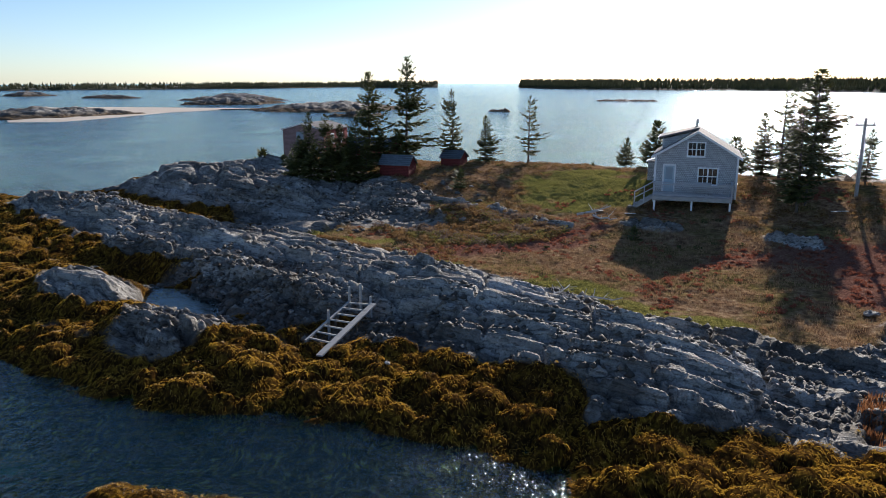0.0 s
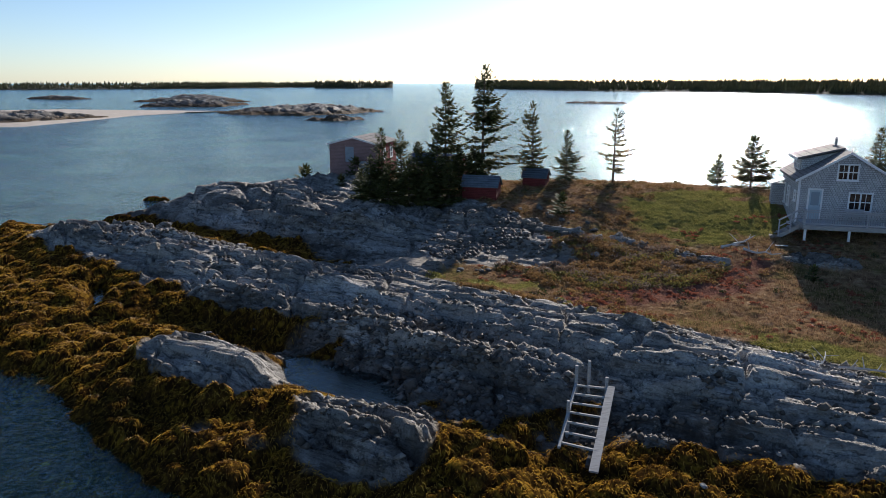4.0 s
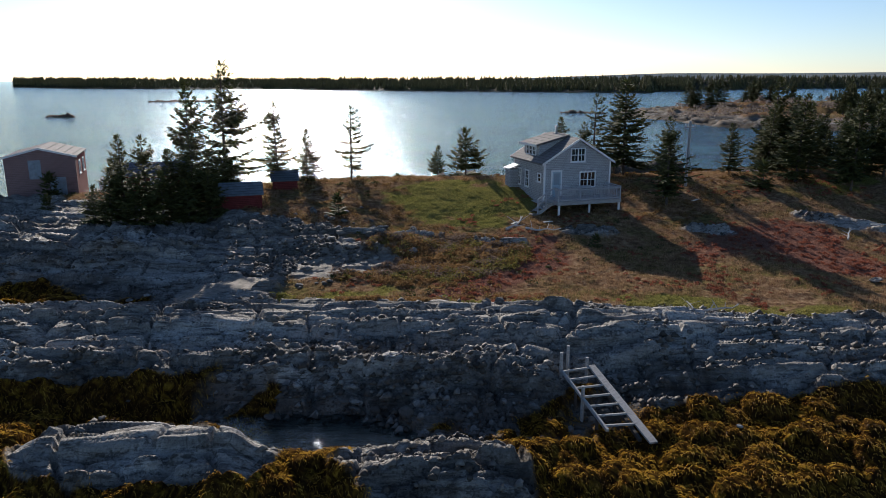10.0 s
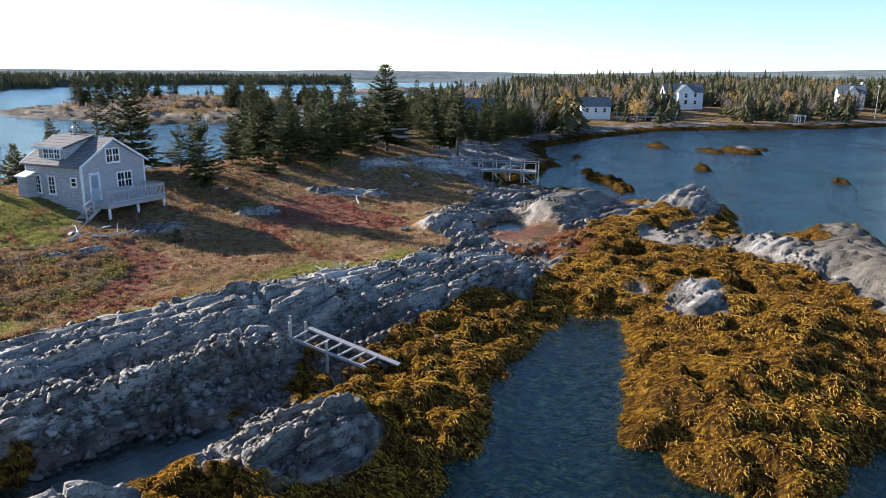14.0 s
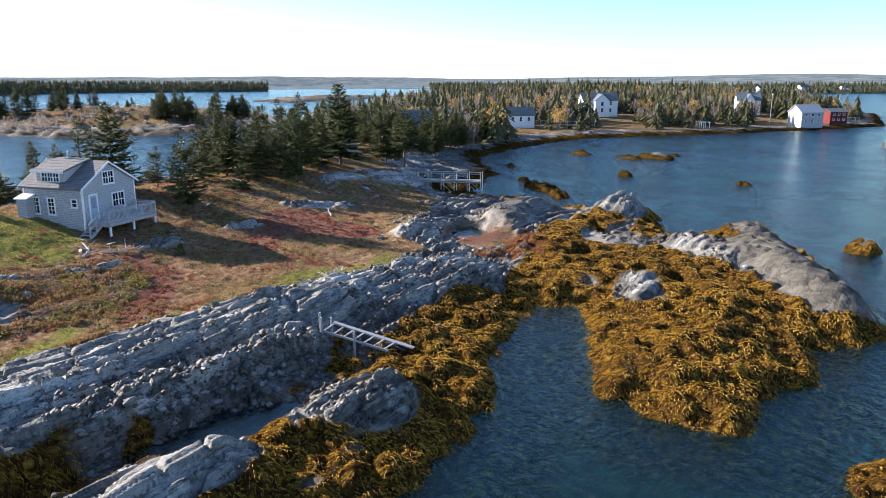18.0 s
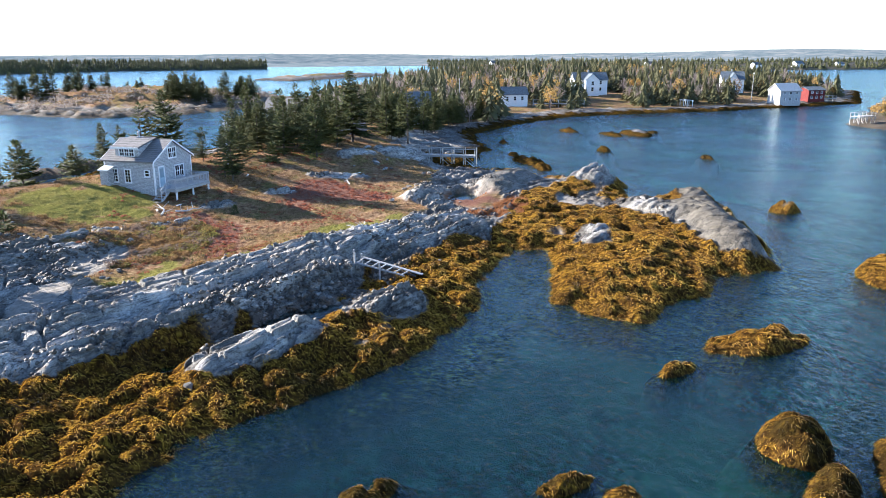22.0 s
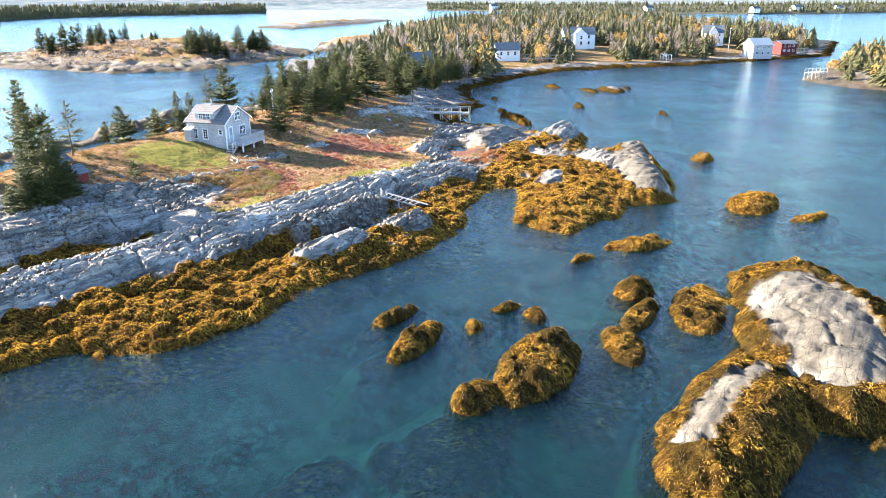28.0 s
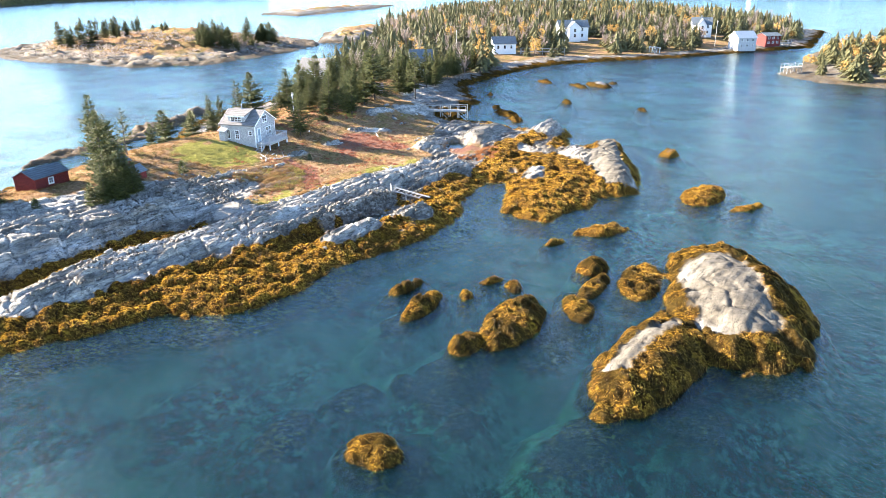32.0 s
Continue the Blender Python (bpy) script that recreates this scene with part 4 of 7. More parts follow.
# ---- the shingled cottage ----
def window_unit(parent, w, h, panes_x, panes_y, sashes=1, depth=0.07, name="window"):
    """A framed window in the x-z plane about its own middle, facing -y."""
    win = new(name)
    win.empty_display_size = 0.2
    win.parent = parent
    f = 0.1
    bm = bmesh.new()
    box(bm, -w / 2 - f, -depth, h / 2, w / 2 + f, 0.03, h / 2 + f, 0.008)
    box(bm, -w / 2 - f, -depth, -h / 2 - f, -w / 2, 0.03, h / 2, 0.008)
    box(bm, w / 2, -depth, -h / 2 - f, w / 2 + f, 0.03, h / 2, 0.008)
    box(bm, -w / 2, -depth, -h / 2 - f, w / 2, 0.03, -h / 2, 0.008)
    part("window_frame", bm, WHITE, win)
    bm = bmesh.new()
    box(bm, -w / 2 - f - 0.03, -depth - 0.05, -h / 2 - f - 0.04, w / 2 + f + 0.03, 0.02, -h / 2 - f, 0.006)
    part("window_sill", bm, WHITE, win)
    for i in range(1, sashes):
        x = -w / 2 + w * i / sashes
        part("mullion", box(bmesh.new(), x - 0.05, -depth + 0.01, -h / 2, x + 0.05, 0.02, h / 2), WHITE, win)
    part("meeting_rail", box(bmesh.new(), -w / 2, -depth + 0.015, -0.03, w / 2, 0.018, 0.03), WHITE, win)
    for s in range(sashes):
        x0, x1 = -w / 2 + w * s / sashes, -w / 2 + w * (s + 1) / sashes
        for i in range(1, panes_x):
            x = x0 + (x1 - x0) * i / panes_x
            part("glazing_bar", box(bmesh.new(), x - 0.016, -depth + 0.025, -h / 2, x + 0.016, 0.015, h / 2), WHITE, win)
        for j in range(1, panes_y):
            z = -h / 2 + h * j / panes_y
            part("glazing_bar", box(bmesh.new(), x0, -depth + 0.026, z - 0.016, x1, 0.014, z + 0.016), WHITE, win)
    for s in range(sashes):
        x0, x1 = -w / 2 + w * s / sashes, -w / 2 + w * (s + 1) / sashes
        bm = bmesh.new()
        box(bm, x0 + 0.01, -0.012, -h / 2, x1 - 0.01, 0.0, h / 2)
        part("pane", bm, GLASS, win)
    return win


def cottage():
    W, D, Z0, EAVE, RIDGE = 6.0, 6.1, 0.0, 2.76, 4.55
    base = 3.6
    house = thing("cottage", 17.72, 56.4, base, -16.8)
    t = 0.16
    bm = bmesh.new()
    prism(bm, [(0, -1.2), (W, -1.2), (W, EAVE), (W / 2, RIDGE - 0.03), (0, EAVE)], 0.0, t)
    part("front_wall", bm, SHINGLE, house)
    bm = bmesh.new()
    prism(bm, [(0, -1.2), (W, -1.2), (W, EAVE), (W / 2, RIDGE - 0.03), (0, EAVE)], D - t, D)
    part("back_wall", bm, SHINGLE, house)
    for x0, x1 in ((0, t), (W - t, W)):
        bm = bmesh.new()
        box(bm, x0, t, -1.2, x1, D - t, EAVE)
        part("side_wall", bm, SHINGLE, house)
    slope = (RIDGE - EAVE) / (W / 2)
    o = 0.28
    for sgn in (-1, 1):
        bm = bmesh.new()
        e = (W / 2 + o)
        prism(bm, [(W / 2, RIDGE), (W / 2 + sgn * e, RIDGE - slope * e), (W / 2 + sgn * e, RIDGE - slope * e + 0.13), (W / 2, RIDGE + 0.15)], -0.22, D + 0.22)
        part("roof", bm, ROOF, house)
        for y in (-0.25, D + 0.22):
            bm = bmesh.new()
            prism(bm, [(W / 2, RIDGE - 0.02), (W / 2 + sgn * e, RIDGE - slope * e - 0.05), (W / 2 + sgn * e, RIDGE - slope * e + 0.14), (W / 2, RIDGE + 0.16)], y, y + 0.03)
            part("rake_board", bm, WHITE, house)
    for x in (-0.02, W - 0.12):
        bm = bmesh.new()
        box(bm, x, -0.03, -1.0, x + 0.14, 0.12, EAVE, 0.008)
        part("corner_board", bm, WHITE, house)
        bm = bmesh.new()
        box(bm, x, D - 0.1, -1.0, x + 0.14, D + 0.03, EAVE, 0.008)
        part("corner_board", bm, WHITE, house)
    bm = bmesh.new()
    box(bm, -0.04, 0, EAVE - 0.16, -0.003, D, EAVE + 0.02)
    part("fascia", bm, WHITE, house)
    # shed dormer on the side roof
    y0, y1, xd = 2.0, 4.9, 0.42
    zl, zw = EAVE + slope * xd, EAVE + slope * xd + 0.95
    dor = new("dormer")
    dor.parent = house
    bm = bmesh.new()
    box(bm, xd, y0, zl - 0.12, xd + 0.1, y1, zw)
    part("dormer_front", bm, SHINGLE, dor)
    for y in (y0, y1 - 0.1):
        bm = bmesh.new()
        prism(bm, [(xd + 0.1, zl), (W / 2 - 0.1, RIDGE - 0.1), (W / 2 - 0.1, RIDGE + 0.02), (xd + 0.1, zw)], y, y + 0.1)
        part("dormer_cheek", bm, SHINGLE, dor)
    bm = bmesh.new()
    prism(bm, [(xd - 0.35, zw - 0.02), (W / 2 + 0.05, RIDGE + 0.17), (W / 2 + 0.05, RIDGE + 0.3), (xd - 0.35, zw + 0.12)], y0 - 0.25, y1 + 0.25)
    part("dormer_roof", bm, ROOF, dor)
    bm = bmesh.new()
    box(bm, xd - 0.4, y0 - 0.27, zw - 0.08, xd - 0.352, y1 + 0.27, zw + 0.11)
    part("dormer_fascia", bm, WHITE, dor)
    win = window_unit(dor, 1.75, 0.68, 2, 2, 3, name="dormer_window")
    win.matrix_local = Matrix.Translation((xd, (y0 + y1) / 2, (zl + zw) / 2 + 0.02)) @ pose(0, 0, 0, 0, 0, -90)
    # front openings
    for w, h, x, z, px, py, sashes in ((1.3, 1.15, 3.9, 1.3, 2, 2, 2), (1.15, 0.95, 2.96, 3.32, 2, 2, 2)):
        win = window_unit(house, w, h, px, py, sashes)
        win.matrix_local = pose(x, 0, z)
    for w, h, y, z, px, py in ((0.62, 1.25, 3.25, 1.15, 2, 4), (0.62, 1.25, 4.85, 1.15, 2, 4), (0.48, 0.55, 0.85, 1.5, 1, 2)):
        win = window_unit(house, w, h, px, py)
        win.matrix_local = Matrix.Translation((0, y, z)) @ pose(0, 0, 0, 0, 0, -90)
    for y in (1.6, 4.2):
        win = window_unit(house, 0.7, 1.1, 2, 2)
        win.matrix_local = Matrix.Translation((W, y, 1.3)) @ pose(0, 0, 0, 0, 0, 90)
    door = new("door")
    door.parent = house
    bm = bmesh.new()
    box(bm, 0.62, -0.06, 0.02, 0.73, 0.02, 2.14, 0.008)
    box(bm, 1.47, -0.06, 0.02, 1.58, 0.02, 2.14, 0.008)
    box(bm, 0.62, -0.06, 2.03, 1.58, 0.02, 2.15, 0.008)
    part("door_frame", bm, WHITE, door)
    bm = bmesh.new()
    box(bm, 0.73, -0.035, 0.02, 1.47, 0.01, 2.03, 0.01)
    box(bm, 0.83, -0.05, 0.15, 1.37, -0.03, 0.85, 0.01)
    part("door_leaf", bm, DOORBLUE, door)
    bm = bmesh.new()
    box(bm, 0.84, -0.042, 0.98, 1.36, -0.03, 1.9)
    part("door_pane", bm, glass_pale, door)
    bm = bmesh.new()
    bmesh.ops.create_uvsphere(bm, u_segments=10, v_segments=6, radius=0.035, matrix=Matrix.Translation((1.42, -0.08, 0.98)))
    part("door_knob", bm, METAL, door)
    # chimney pipe with cap
    flue = new("chimney")
    flue.parent = house
    bm = bmesh.new()
    box(bm, 2.65, 3.6, RIDGE - 0.3, 3.05, 4.0, RIDGE + 0.3, 0.02)
    part("chimney_base", bm, BRICKRED, flue)
    bm = bmesh.new()
    pipe(bm, (2.85, 3.8, RIDGE + 0.25), (2.85, 3.8, RIDGE + 0.75), 0.09, 0.09, 12)
    part("flue_pipe", bm, METAL, flue)
    bm = bmesh.new()
    pipe(bm, (2.85, 3.8, RIDGE + 0.78), (2.85, 3.8, RIDGE + 0.9), 0.15, 0.03, 12)
    part("flue_cap", bm, METAL, flue)
    bm = bmesh.new()
    pipe(bm, (W / 2, -0.15, RIDGE + 0.1), (W / 2, -0.15, RIDGE + 0.45), 0.02, 0.012, 6)
    part("gable_rod", bm, METAL, house)
    # small lean-to box at the back corner
    bm = bmesh.new()
    box(bm, -0.85, D - 1.1, -1.3, 0.0, D - 0.1, 1.75)
    part("back_porch", bm, SHINGLE, house)
    bm = bmesh.new()
    prism(bm, [(-1.0, 1.72), (0.02, 2.05), (0.02, 2.14), (-1.0, 1.81)], D - 1.25, D + 0.02)
    part("back_porch_roof", bm, WHITE, house)
    tagged(house, "grey shingled cottage with white trim and a shed dormer", "house")

    # deck on posts in front
    deck = thing("deck", 17.72, 56.4, base, -16.8)
    x0, x1, yf = 0.12, 5.65, -2.35
    n = 18
    for i in range(n):
        ya, yb = yf + (-yf - 0.02) * i / n, yf + (-yf - 0.02) * (i + 1) / n - 0.012
        bm = bmesh.new()
        box(bm, x0, ya, -0.06, x1, yb, -0.02)
        part("deck_board", bm, DECKWOOD, deck)
    bm = bmesh.new()
    box(bm, x0 - 0.02, yf - 0.05, -0.3, x1 + 0.02, yf - 0.002, 0.0)
    part("rim_joist", bm, OLDWOOD, deck)
    for x in (x0 - 0.045, x1 + 0.002):
        bm = bmesh.new()
        box(bm, x, yf, -0.3, x + 0.043, -0.03, 0.0)
        part("side_joist", bm, OLDWOOD, deck)
    for i in range(9):
        x = x0 + 0.3 + i * 0.6
        bm = bmesh.new()
        box(bm, x, yf, -0.26, x + 0.05, -0.03, -0.062)
        part("joist", bm, OLDWOOD, deck)
    for x in (0.2, 2.85, 5.5):
        bm = bmesh.new()
        box(bm, x, yf + 0.02, -1.6, x + 0.14, yf + 0.16, -0.062)
        part("deck_post", bm, WHITE, deck)
    for x in (0.12, 2.0, 3.85, 5.58):
        bm = bmesh.new()
        box(bm, x, yf, 0, x + 0.09, yf + 0.09, 1.02)
        part("rail_post", bm, DECKWOOD, deck)
    for a, b in (((x0, yf), (x1, yf)), ((x1 - 0.04, yf), (x1 - 0.04, -0.1)), ((x0 + 0.04, yf), (x0 + 0.04, yf + 0.75))):
        for z, w, h in ((1.0, 0.12, 0.045), (0.88, 0.045, 0.09), (0.1, 0.045, 0.09)):
            bm = beam(bmesh.new(), (*a, z), (*b, z), w, h)
            part("rail", bm, DECKWOOD, deck)
    stick = bmesh.new()
    box(stick, -0.018, -0.018, 0.1, 0.018, 0.018, 0.9)
    me = bpy.data.meshes.new("baluster")
    stick.to_mesh(me)
    stick.free()
    me.materials.append(DECKWOOD)
    spots = [(x0 + 0.14 * i + 0.1, yf + 0.03) for i in range(38)] + [(x1 - 0.04, yf + 0.14 * i + 0.1) for i in range(15)] + [(x0 + 0.04, yf + 0.14 * i + 0.12) for i in range(4)]
    for x, y in spots:
        b = new("baluster", me)
        b.parent = deck
        b.location = (x, y, 0)
    tagged(deck, "grey wooden deck with baluster railing on white posts", "deck")

    stair = thing("deck_stairs", 17.72, 56.4, base, -16.8)
    for i in range(4):
        bm = bmesh.new()
        box(bm, -0.32 * (i + 1) + 0.06, -1.55, -0.2 * (i + 1) - 0.04, -0.32 * i + 0.09, -0.6, -0.2 * (i + 1), 0.008)
        part("tread", bm, OLDWOOD, stair)
    for y in (-1.6, -0.6):
        bm = beam(bmesh.new(), (0.08, y, -0.2), (-1.35, y, -1.12), 0.045, 0.26)
        part("stringer", bm, OLDWOOD, stair)
    bm = beam(bmesh.new(), (0.1, -1.62, 0.98), (-1.3, -1.62, 0.1), 0.05, 0.09)
    part("handrail", bm, DECKWOOD, stair)
    bm = beam(bmesh.new(), (0.1, -1.62, 0.5), (-1.3, -1.62, -0.36), 0.04, 0.07)
    part("mid_rail", bm, DECKWOOD, stair)
    for x, z in ((-1.25, -1.15), (-0.55, -0.7)):
        bm = bmesh.new()
        box(bm, x - 0.04, -1.68, z, x + 0.04, -1.6, z + 1.3)
        part("newel", bm, DECKWOOD, stair)
    bm = bmesh.new()
    box(bm, -1.75, -1.7, -1.2, -1.2, -0.5, -1.02, 0.02)
    part("stone_step", bm, ROCK, stair)
    tagged(stair, "short grey wooden stairs with handrail down from the deck", "stairs")
    bench = thing("deck_bench", 17.72, 56.4, base, -16.8)
    for z0, z1, y0_, y1_ in ((0.38, 0.43, -0.62, -0.2), (0.6, 0.85, -0.2, -0.16)):
        bm = bmesh.new()
        box(bm, 3.0, y0_, z0, 4.2, y1_, z1, 0.01)
        part("seat" if z0 < 0.5 else "backrest", bm, DECKWOOD, bench)
    for x in (3.05, 4.1):
        for y in (-0.6, -0.24):
            bm = bmesh.new()
            box(bm, x, y, -0.02, x + 0.06, y + 0.06, 0.38)
            part("leg", bm, DECKWOOD, bench)
    tagged(bench, "plain grey wooden bench standing on the deck", "bench")


gp = Mat("pale_glass")
glass_pale = gp.done((0.25, 0.32, 0.37, 1), 0.1, spec=0.6)
cottage()


# ---- red sheds ----
def shed(name, x, y, z, turn, w, d, eave, ridge, front, side, roof, label, along="y", openings=()):
    """A gabled shed; its front (-y side) is a gable when the ridge runs along y, else an eave wall."""
    s = thing(name, x, y, z, turn)
    t = 0.1
    o = 0.15
    if along == "y":
        prof = [(0, -0.9), (w, -0.9), (w, eave), (w / 2, ridge), (0, eave)]
        for ya in (0, d - t):
            part("gable_wall", prism(bmesh.new(), prof, ya, ya + t), front, s)
        for xa in (0, w - t):
            bm = bmesh.new()
            box(bm, xa, t, -0.9, xa + t, d - t, eave)
            part("side_wall", bm, side, s)
        k = (ridge - eave) / (w / 2)
        for sg in (-1, 1):
            e = w / 2 + o
            bm = prism(bmesh.new(), [(w / 2, ridge), (w / 2 + sg * e, ridge - k * e), (w / 2 + sg * e, ridge - k * e + 0.09), (w / 2, ridge + 0.1)], -o, d + o)
            part("roof", bm, roof, s)
            bm = prism(bmesh.new(), [(w / 2, ridge - 0.06), (w / 2 + sg * e, ridge - k * e - 0.06), (w / 2 + sg * e, ridge - k * e + 0.095), (w / 2, ridge + 0.105)], -o - 0.03, -o)
            part("rake_board", bm, WHITE if side is not OLDWOOD else OLDWOOD, s)
    else:
        for ya in (0, d - t):
            bm = bmesh.new()
            box(bm, 0, ya, -0.9, w, ya + t, eave)
            part("eave_wall", bm, front, s)
        for xa in (0, w - t):
            bm = prism(bmesh.new(), [(t, -0.9), (d - t, -0.9), (d - t, eave), (d / 2, ridge), (t, eave)], xa, xa + t)
            bmesh.ops.transform(bm, matrix=Matrix(((0, 1, 0, 0), (1, 0, 0, 0), (0, 0, 1, 0), (0, 0, 0, 1))), verts=bm.verts)
            bmesh.ops.reverse_faces(bm, faces=bm.faces)
            part("gable_wall", bm, side, s)
        k = (ridge - eave) / (d / 2)
        for sg in (-1, 1):
            e = d / 2 + o
            bm = prism(bmesh.new(), [(d / 2, ridge), (d / 2 + sg * e, ridge - k * e), (d / 2 + sg * e, ridge - k * e + 0.08), (d / 2, ridge + 0.09)], -o, w + o)
            bmesh.ops.transform(bm, matrix=Matrix(((0, 1, 0, 0), (1, 0, 0, 0), (0, 0, 1, 0), (0, 0, 0, 1))), verts=bm.verts)
            bmesh.ops.reverse_faces(bm, faces=bm.faces)
            part("roof", bm, roof, s)
    for kind, side_of, u, zz, ww, hh in openings:
        m = {"front": pose(u, 0, zz), "right": Matrix.Translation((w, u, zz)) @ pose(0, 0, 0, 0, 0, 90), "left": Matrix.Translation((0, u, zz)) @ pose(0, 0, 0, 0, 0, -90),
             "back": Matrix.Translation((u, d, zz)) @ pose(0, 0, 0, 0, 0, 180)}[side_of]
        if kind == "window":
            win = window_unit(s, ww, hh, 2, 2, depth=0.05)
            win.matrix_local = m
        else:
            leaf = new("door")
            leaf.parent = s
            leaf.matrix_local = m
            bm = bmesh.new()
            nb = max(3, int(ww / 0.2))
            for i in range(nb):
                box(bm, -ww / 2 + ww * i / nb, -0.05, -hh / 2, -ww / 2 + ww * (i + 1) / nb - 0.012, -0.005, hh / 2)
            part("boards", bm, PALEDOOR, leaf)
            for q in (-hh * 0.32, hh * 0.32):
                bm = bmesh.new()
                box(bm, -ww / 2, -0.075, q - 0.06, ww / 2, -0.05, q + 0.06)
                part("cross_batten", bm, PALEDOOR, leaf)
    return tagged(s, label, "shed")


PALEDOOR = plain("faded_blue_door", (0.33, 0.38, 0.42), 0.8, 3, 0.35)
shed("fish_shed", -18.0, 79.8, 3.3, -15, 5.1, 6.0, 3.55, 4.2, SHINGLE_OLD, RED, ROOF, "red fishing shed with weathered shingle front and grey roof", "y",
     (("door", "front", 2.15, 2.55, 0.9, 1.5), ("door", "front", 3.7, 0.95, 1.2, 1.9), ("window", "right", 2.0, 2.5, 0.6, 0.9), ("window", "right", 4.2, 2.5, 0.6, 0.9)))
shed("tool_shed", -5.2, 66.3, 3.3, -16, 2.9, 1.9, 1.25, 1.95, RED, RED, ROOF_BLUE, "low red shingled shed with grey roof under spruces", "x")
shed("tool_shed", 0.3, 70.2, 3.5, -20, 2.0, 2.0, 1.25, 1.85, RED, RED, ROOF_BLUE, "small square red shed with grey roof on the heath", "x")
shed("red_store", -10.0, 75.8, 3.3, -19, 5.0, 3.4, 2.0, 2.8, RED, RED, ROOF_BLUE, "dark red store shed with grey roof behind spruces", "x", (("window", "front", 2.3, 1.35, 0.6, 0.6),))


landing = thing("landing_rail", -12.2, 80.9, 3.3, 75)
for xx in (0.2, 1.5, 2.8):
    part("post", beam(bmesh.new(), (xx, -1.1, -0.6), (xx, -1.1, 1.1), 0.1, 0.1), WHITE, landing)
for zz in (0.55, 1.08):
    part("rail", beam(bmesh.new(), (0.1, -1.1, zz), (2.9, -1.1, zz), 0.06, 0.1), WHITE, landing)
for i in range(6):
    part("deck_board", beam(bmesh.new(), (0.1, -0.15 - 0.18 * i, 0.05), (2.9, -0.15 - 0.18 * i, 0.05), 0.16, 0.05), OLDWOOD, landing)
tagged(landing, "small railed wooden landing beside the red fishing shed", "landing")


# ---- old boat ramp and wharf ----
def boat_ramp():
    r = thing("boat_ramp", 0, 0, 0)
    t, b = Vector((-0.8, 33.1, 1.55)), Vector((-2.45, 28.5, 0.68))
    tl, bl = Vector((-2.05, 33.55, 1.5)), Vector((-3.35, 29.8, 0.85))
    part("walk_plank", beam(bmesh.new(), t, b, 0.3, 0.07), OLDWOOD, r, "wide silvered plank")
    part("side_rail", beam(bmesh.new(), tl, bl, 0.1, 0.1), OLDWOOD, r)
    part("under_rail", beam(bmesh.new(), t + Vector((-0.1, 0, -0.1)), b + Vector((-0.1, 0.5, -0.1)), 0.12, 0.12), DARKWOOD, r)
    for i in range(7):
        f = 0.03 + 0.15 * i
        part("rung", beam(bmesh.new(), tl.lerp(bl, f), t.lerp(b, f * 0.84), 0.07, 0.07), OLDWOOD, r)
    for p, h in ((tl, 0.75), (tl.lerp(t, 0.42) + Vector((0, 0.35, 0)), 0.85), (t + Vector((-0.15, 0.1, 0)), 0.35), (tl.lerp(bl, 0.5), 0.5)):
        part("post", pipe(bmesh.new(), p - Vector((0, 0, 1.1)), p + Vector((0, 0, h)), 0.075, 0.065, 8), OLDWOOD, r)
    for f in (0.35, 0.8):
        p = tl.lerp(bl, f)
        part("prop", pipe(bmesh.new(), p - Vector((0, 0, 0.9)), p, 0.06, 0.06, 6), DARKWOOD, r)
        q = t.lerp(b, f)
        part("prop", pipe(bmesh.new(), q - Vector((0, 0, 0.9)), q, 0.06, 0.06, 6), DARKWOOD, r)
    tagged(r, "broken silvered wooden boat ramp with rungs on the rocks", "boat ramp")


boat_ramp()


def wharf(name, a, b, z, width, bays, label, tall=1.0):
    w = thing(name, 0, 0, 0)
    a, b = Vector((*a, z)), Vector((*b, z))
    d = (b - a).normalized()
    n = Vector((-d.y, d.x, 0))
    count = int((b - a).length / 0.22)
    for i in range(count):
        p = a + d * (0.22 * i + 0.1)
        part("plank", beam(bmesh.new(), p - n * width / 2, p + n * width / 2, 0.2, 0.05), OLDWOOD, w)
    for s in (-1, 1):
        part("stringer", beam(bmesh.new(), a + n * s * width * 0.42 - Vector((0, 0, 0.16)), b + n * s * width * 0.42 - Vector((0, 0, 0.16)), 0.12, 0.2), OLDWOOD, w)
        part("top_rail", beam(bmesh.new(), a + n * s * width * 0.5 + Vector((0, 0, tall)), b + n * s * width * 0.5 + Vector((0, 0, tall)), 0.06, 0.09), OLDWOOD, w)
        for i in range(bays + 1):
            p = a.lerp(b, i / bays) + n * s * width * 0.5
            part("wharf_post", pipe(bmesh.new(), p - Vector((0, 0, z + 0.8)), p + Vector((0, 0, tall + 0.1)), 0.09, 0.07, 7), OLDWOOD, w)
            if i < bays and i % 2 == 0:
                q = a.lerp(b, (i + 1) / bays) + n * s * width * 0.5
                part("brace", beam(bmesh.new(), p - Vector((0, 0, 0.3)), q - Vector((0, 0, z)), 0.05, 0.1), OLDWOOD, w)
    return tagged(w, label, "wharf")


wharf("wharf", (58.2, 31.4), (56.6, 22.6), 1.8, 1.9, 5, "small grey wooden wharf on piles with railings", 1.0)
wharf("far_wharf", (128, -78.5), (125.2, -73), 2.2, 2.4, 4, "grey wooden landing stage at the wooded point", 0.9)
wharf("red_wharf", (209, -104), (212, -113), 2.0, 1.6, 5, "white railed landing beside the red boathouse", 1.0)


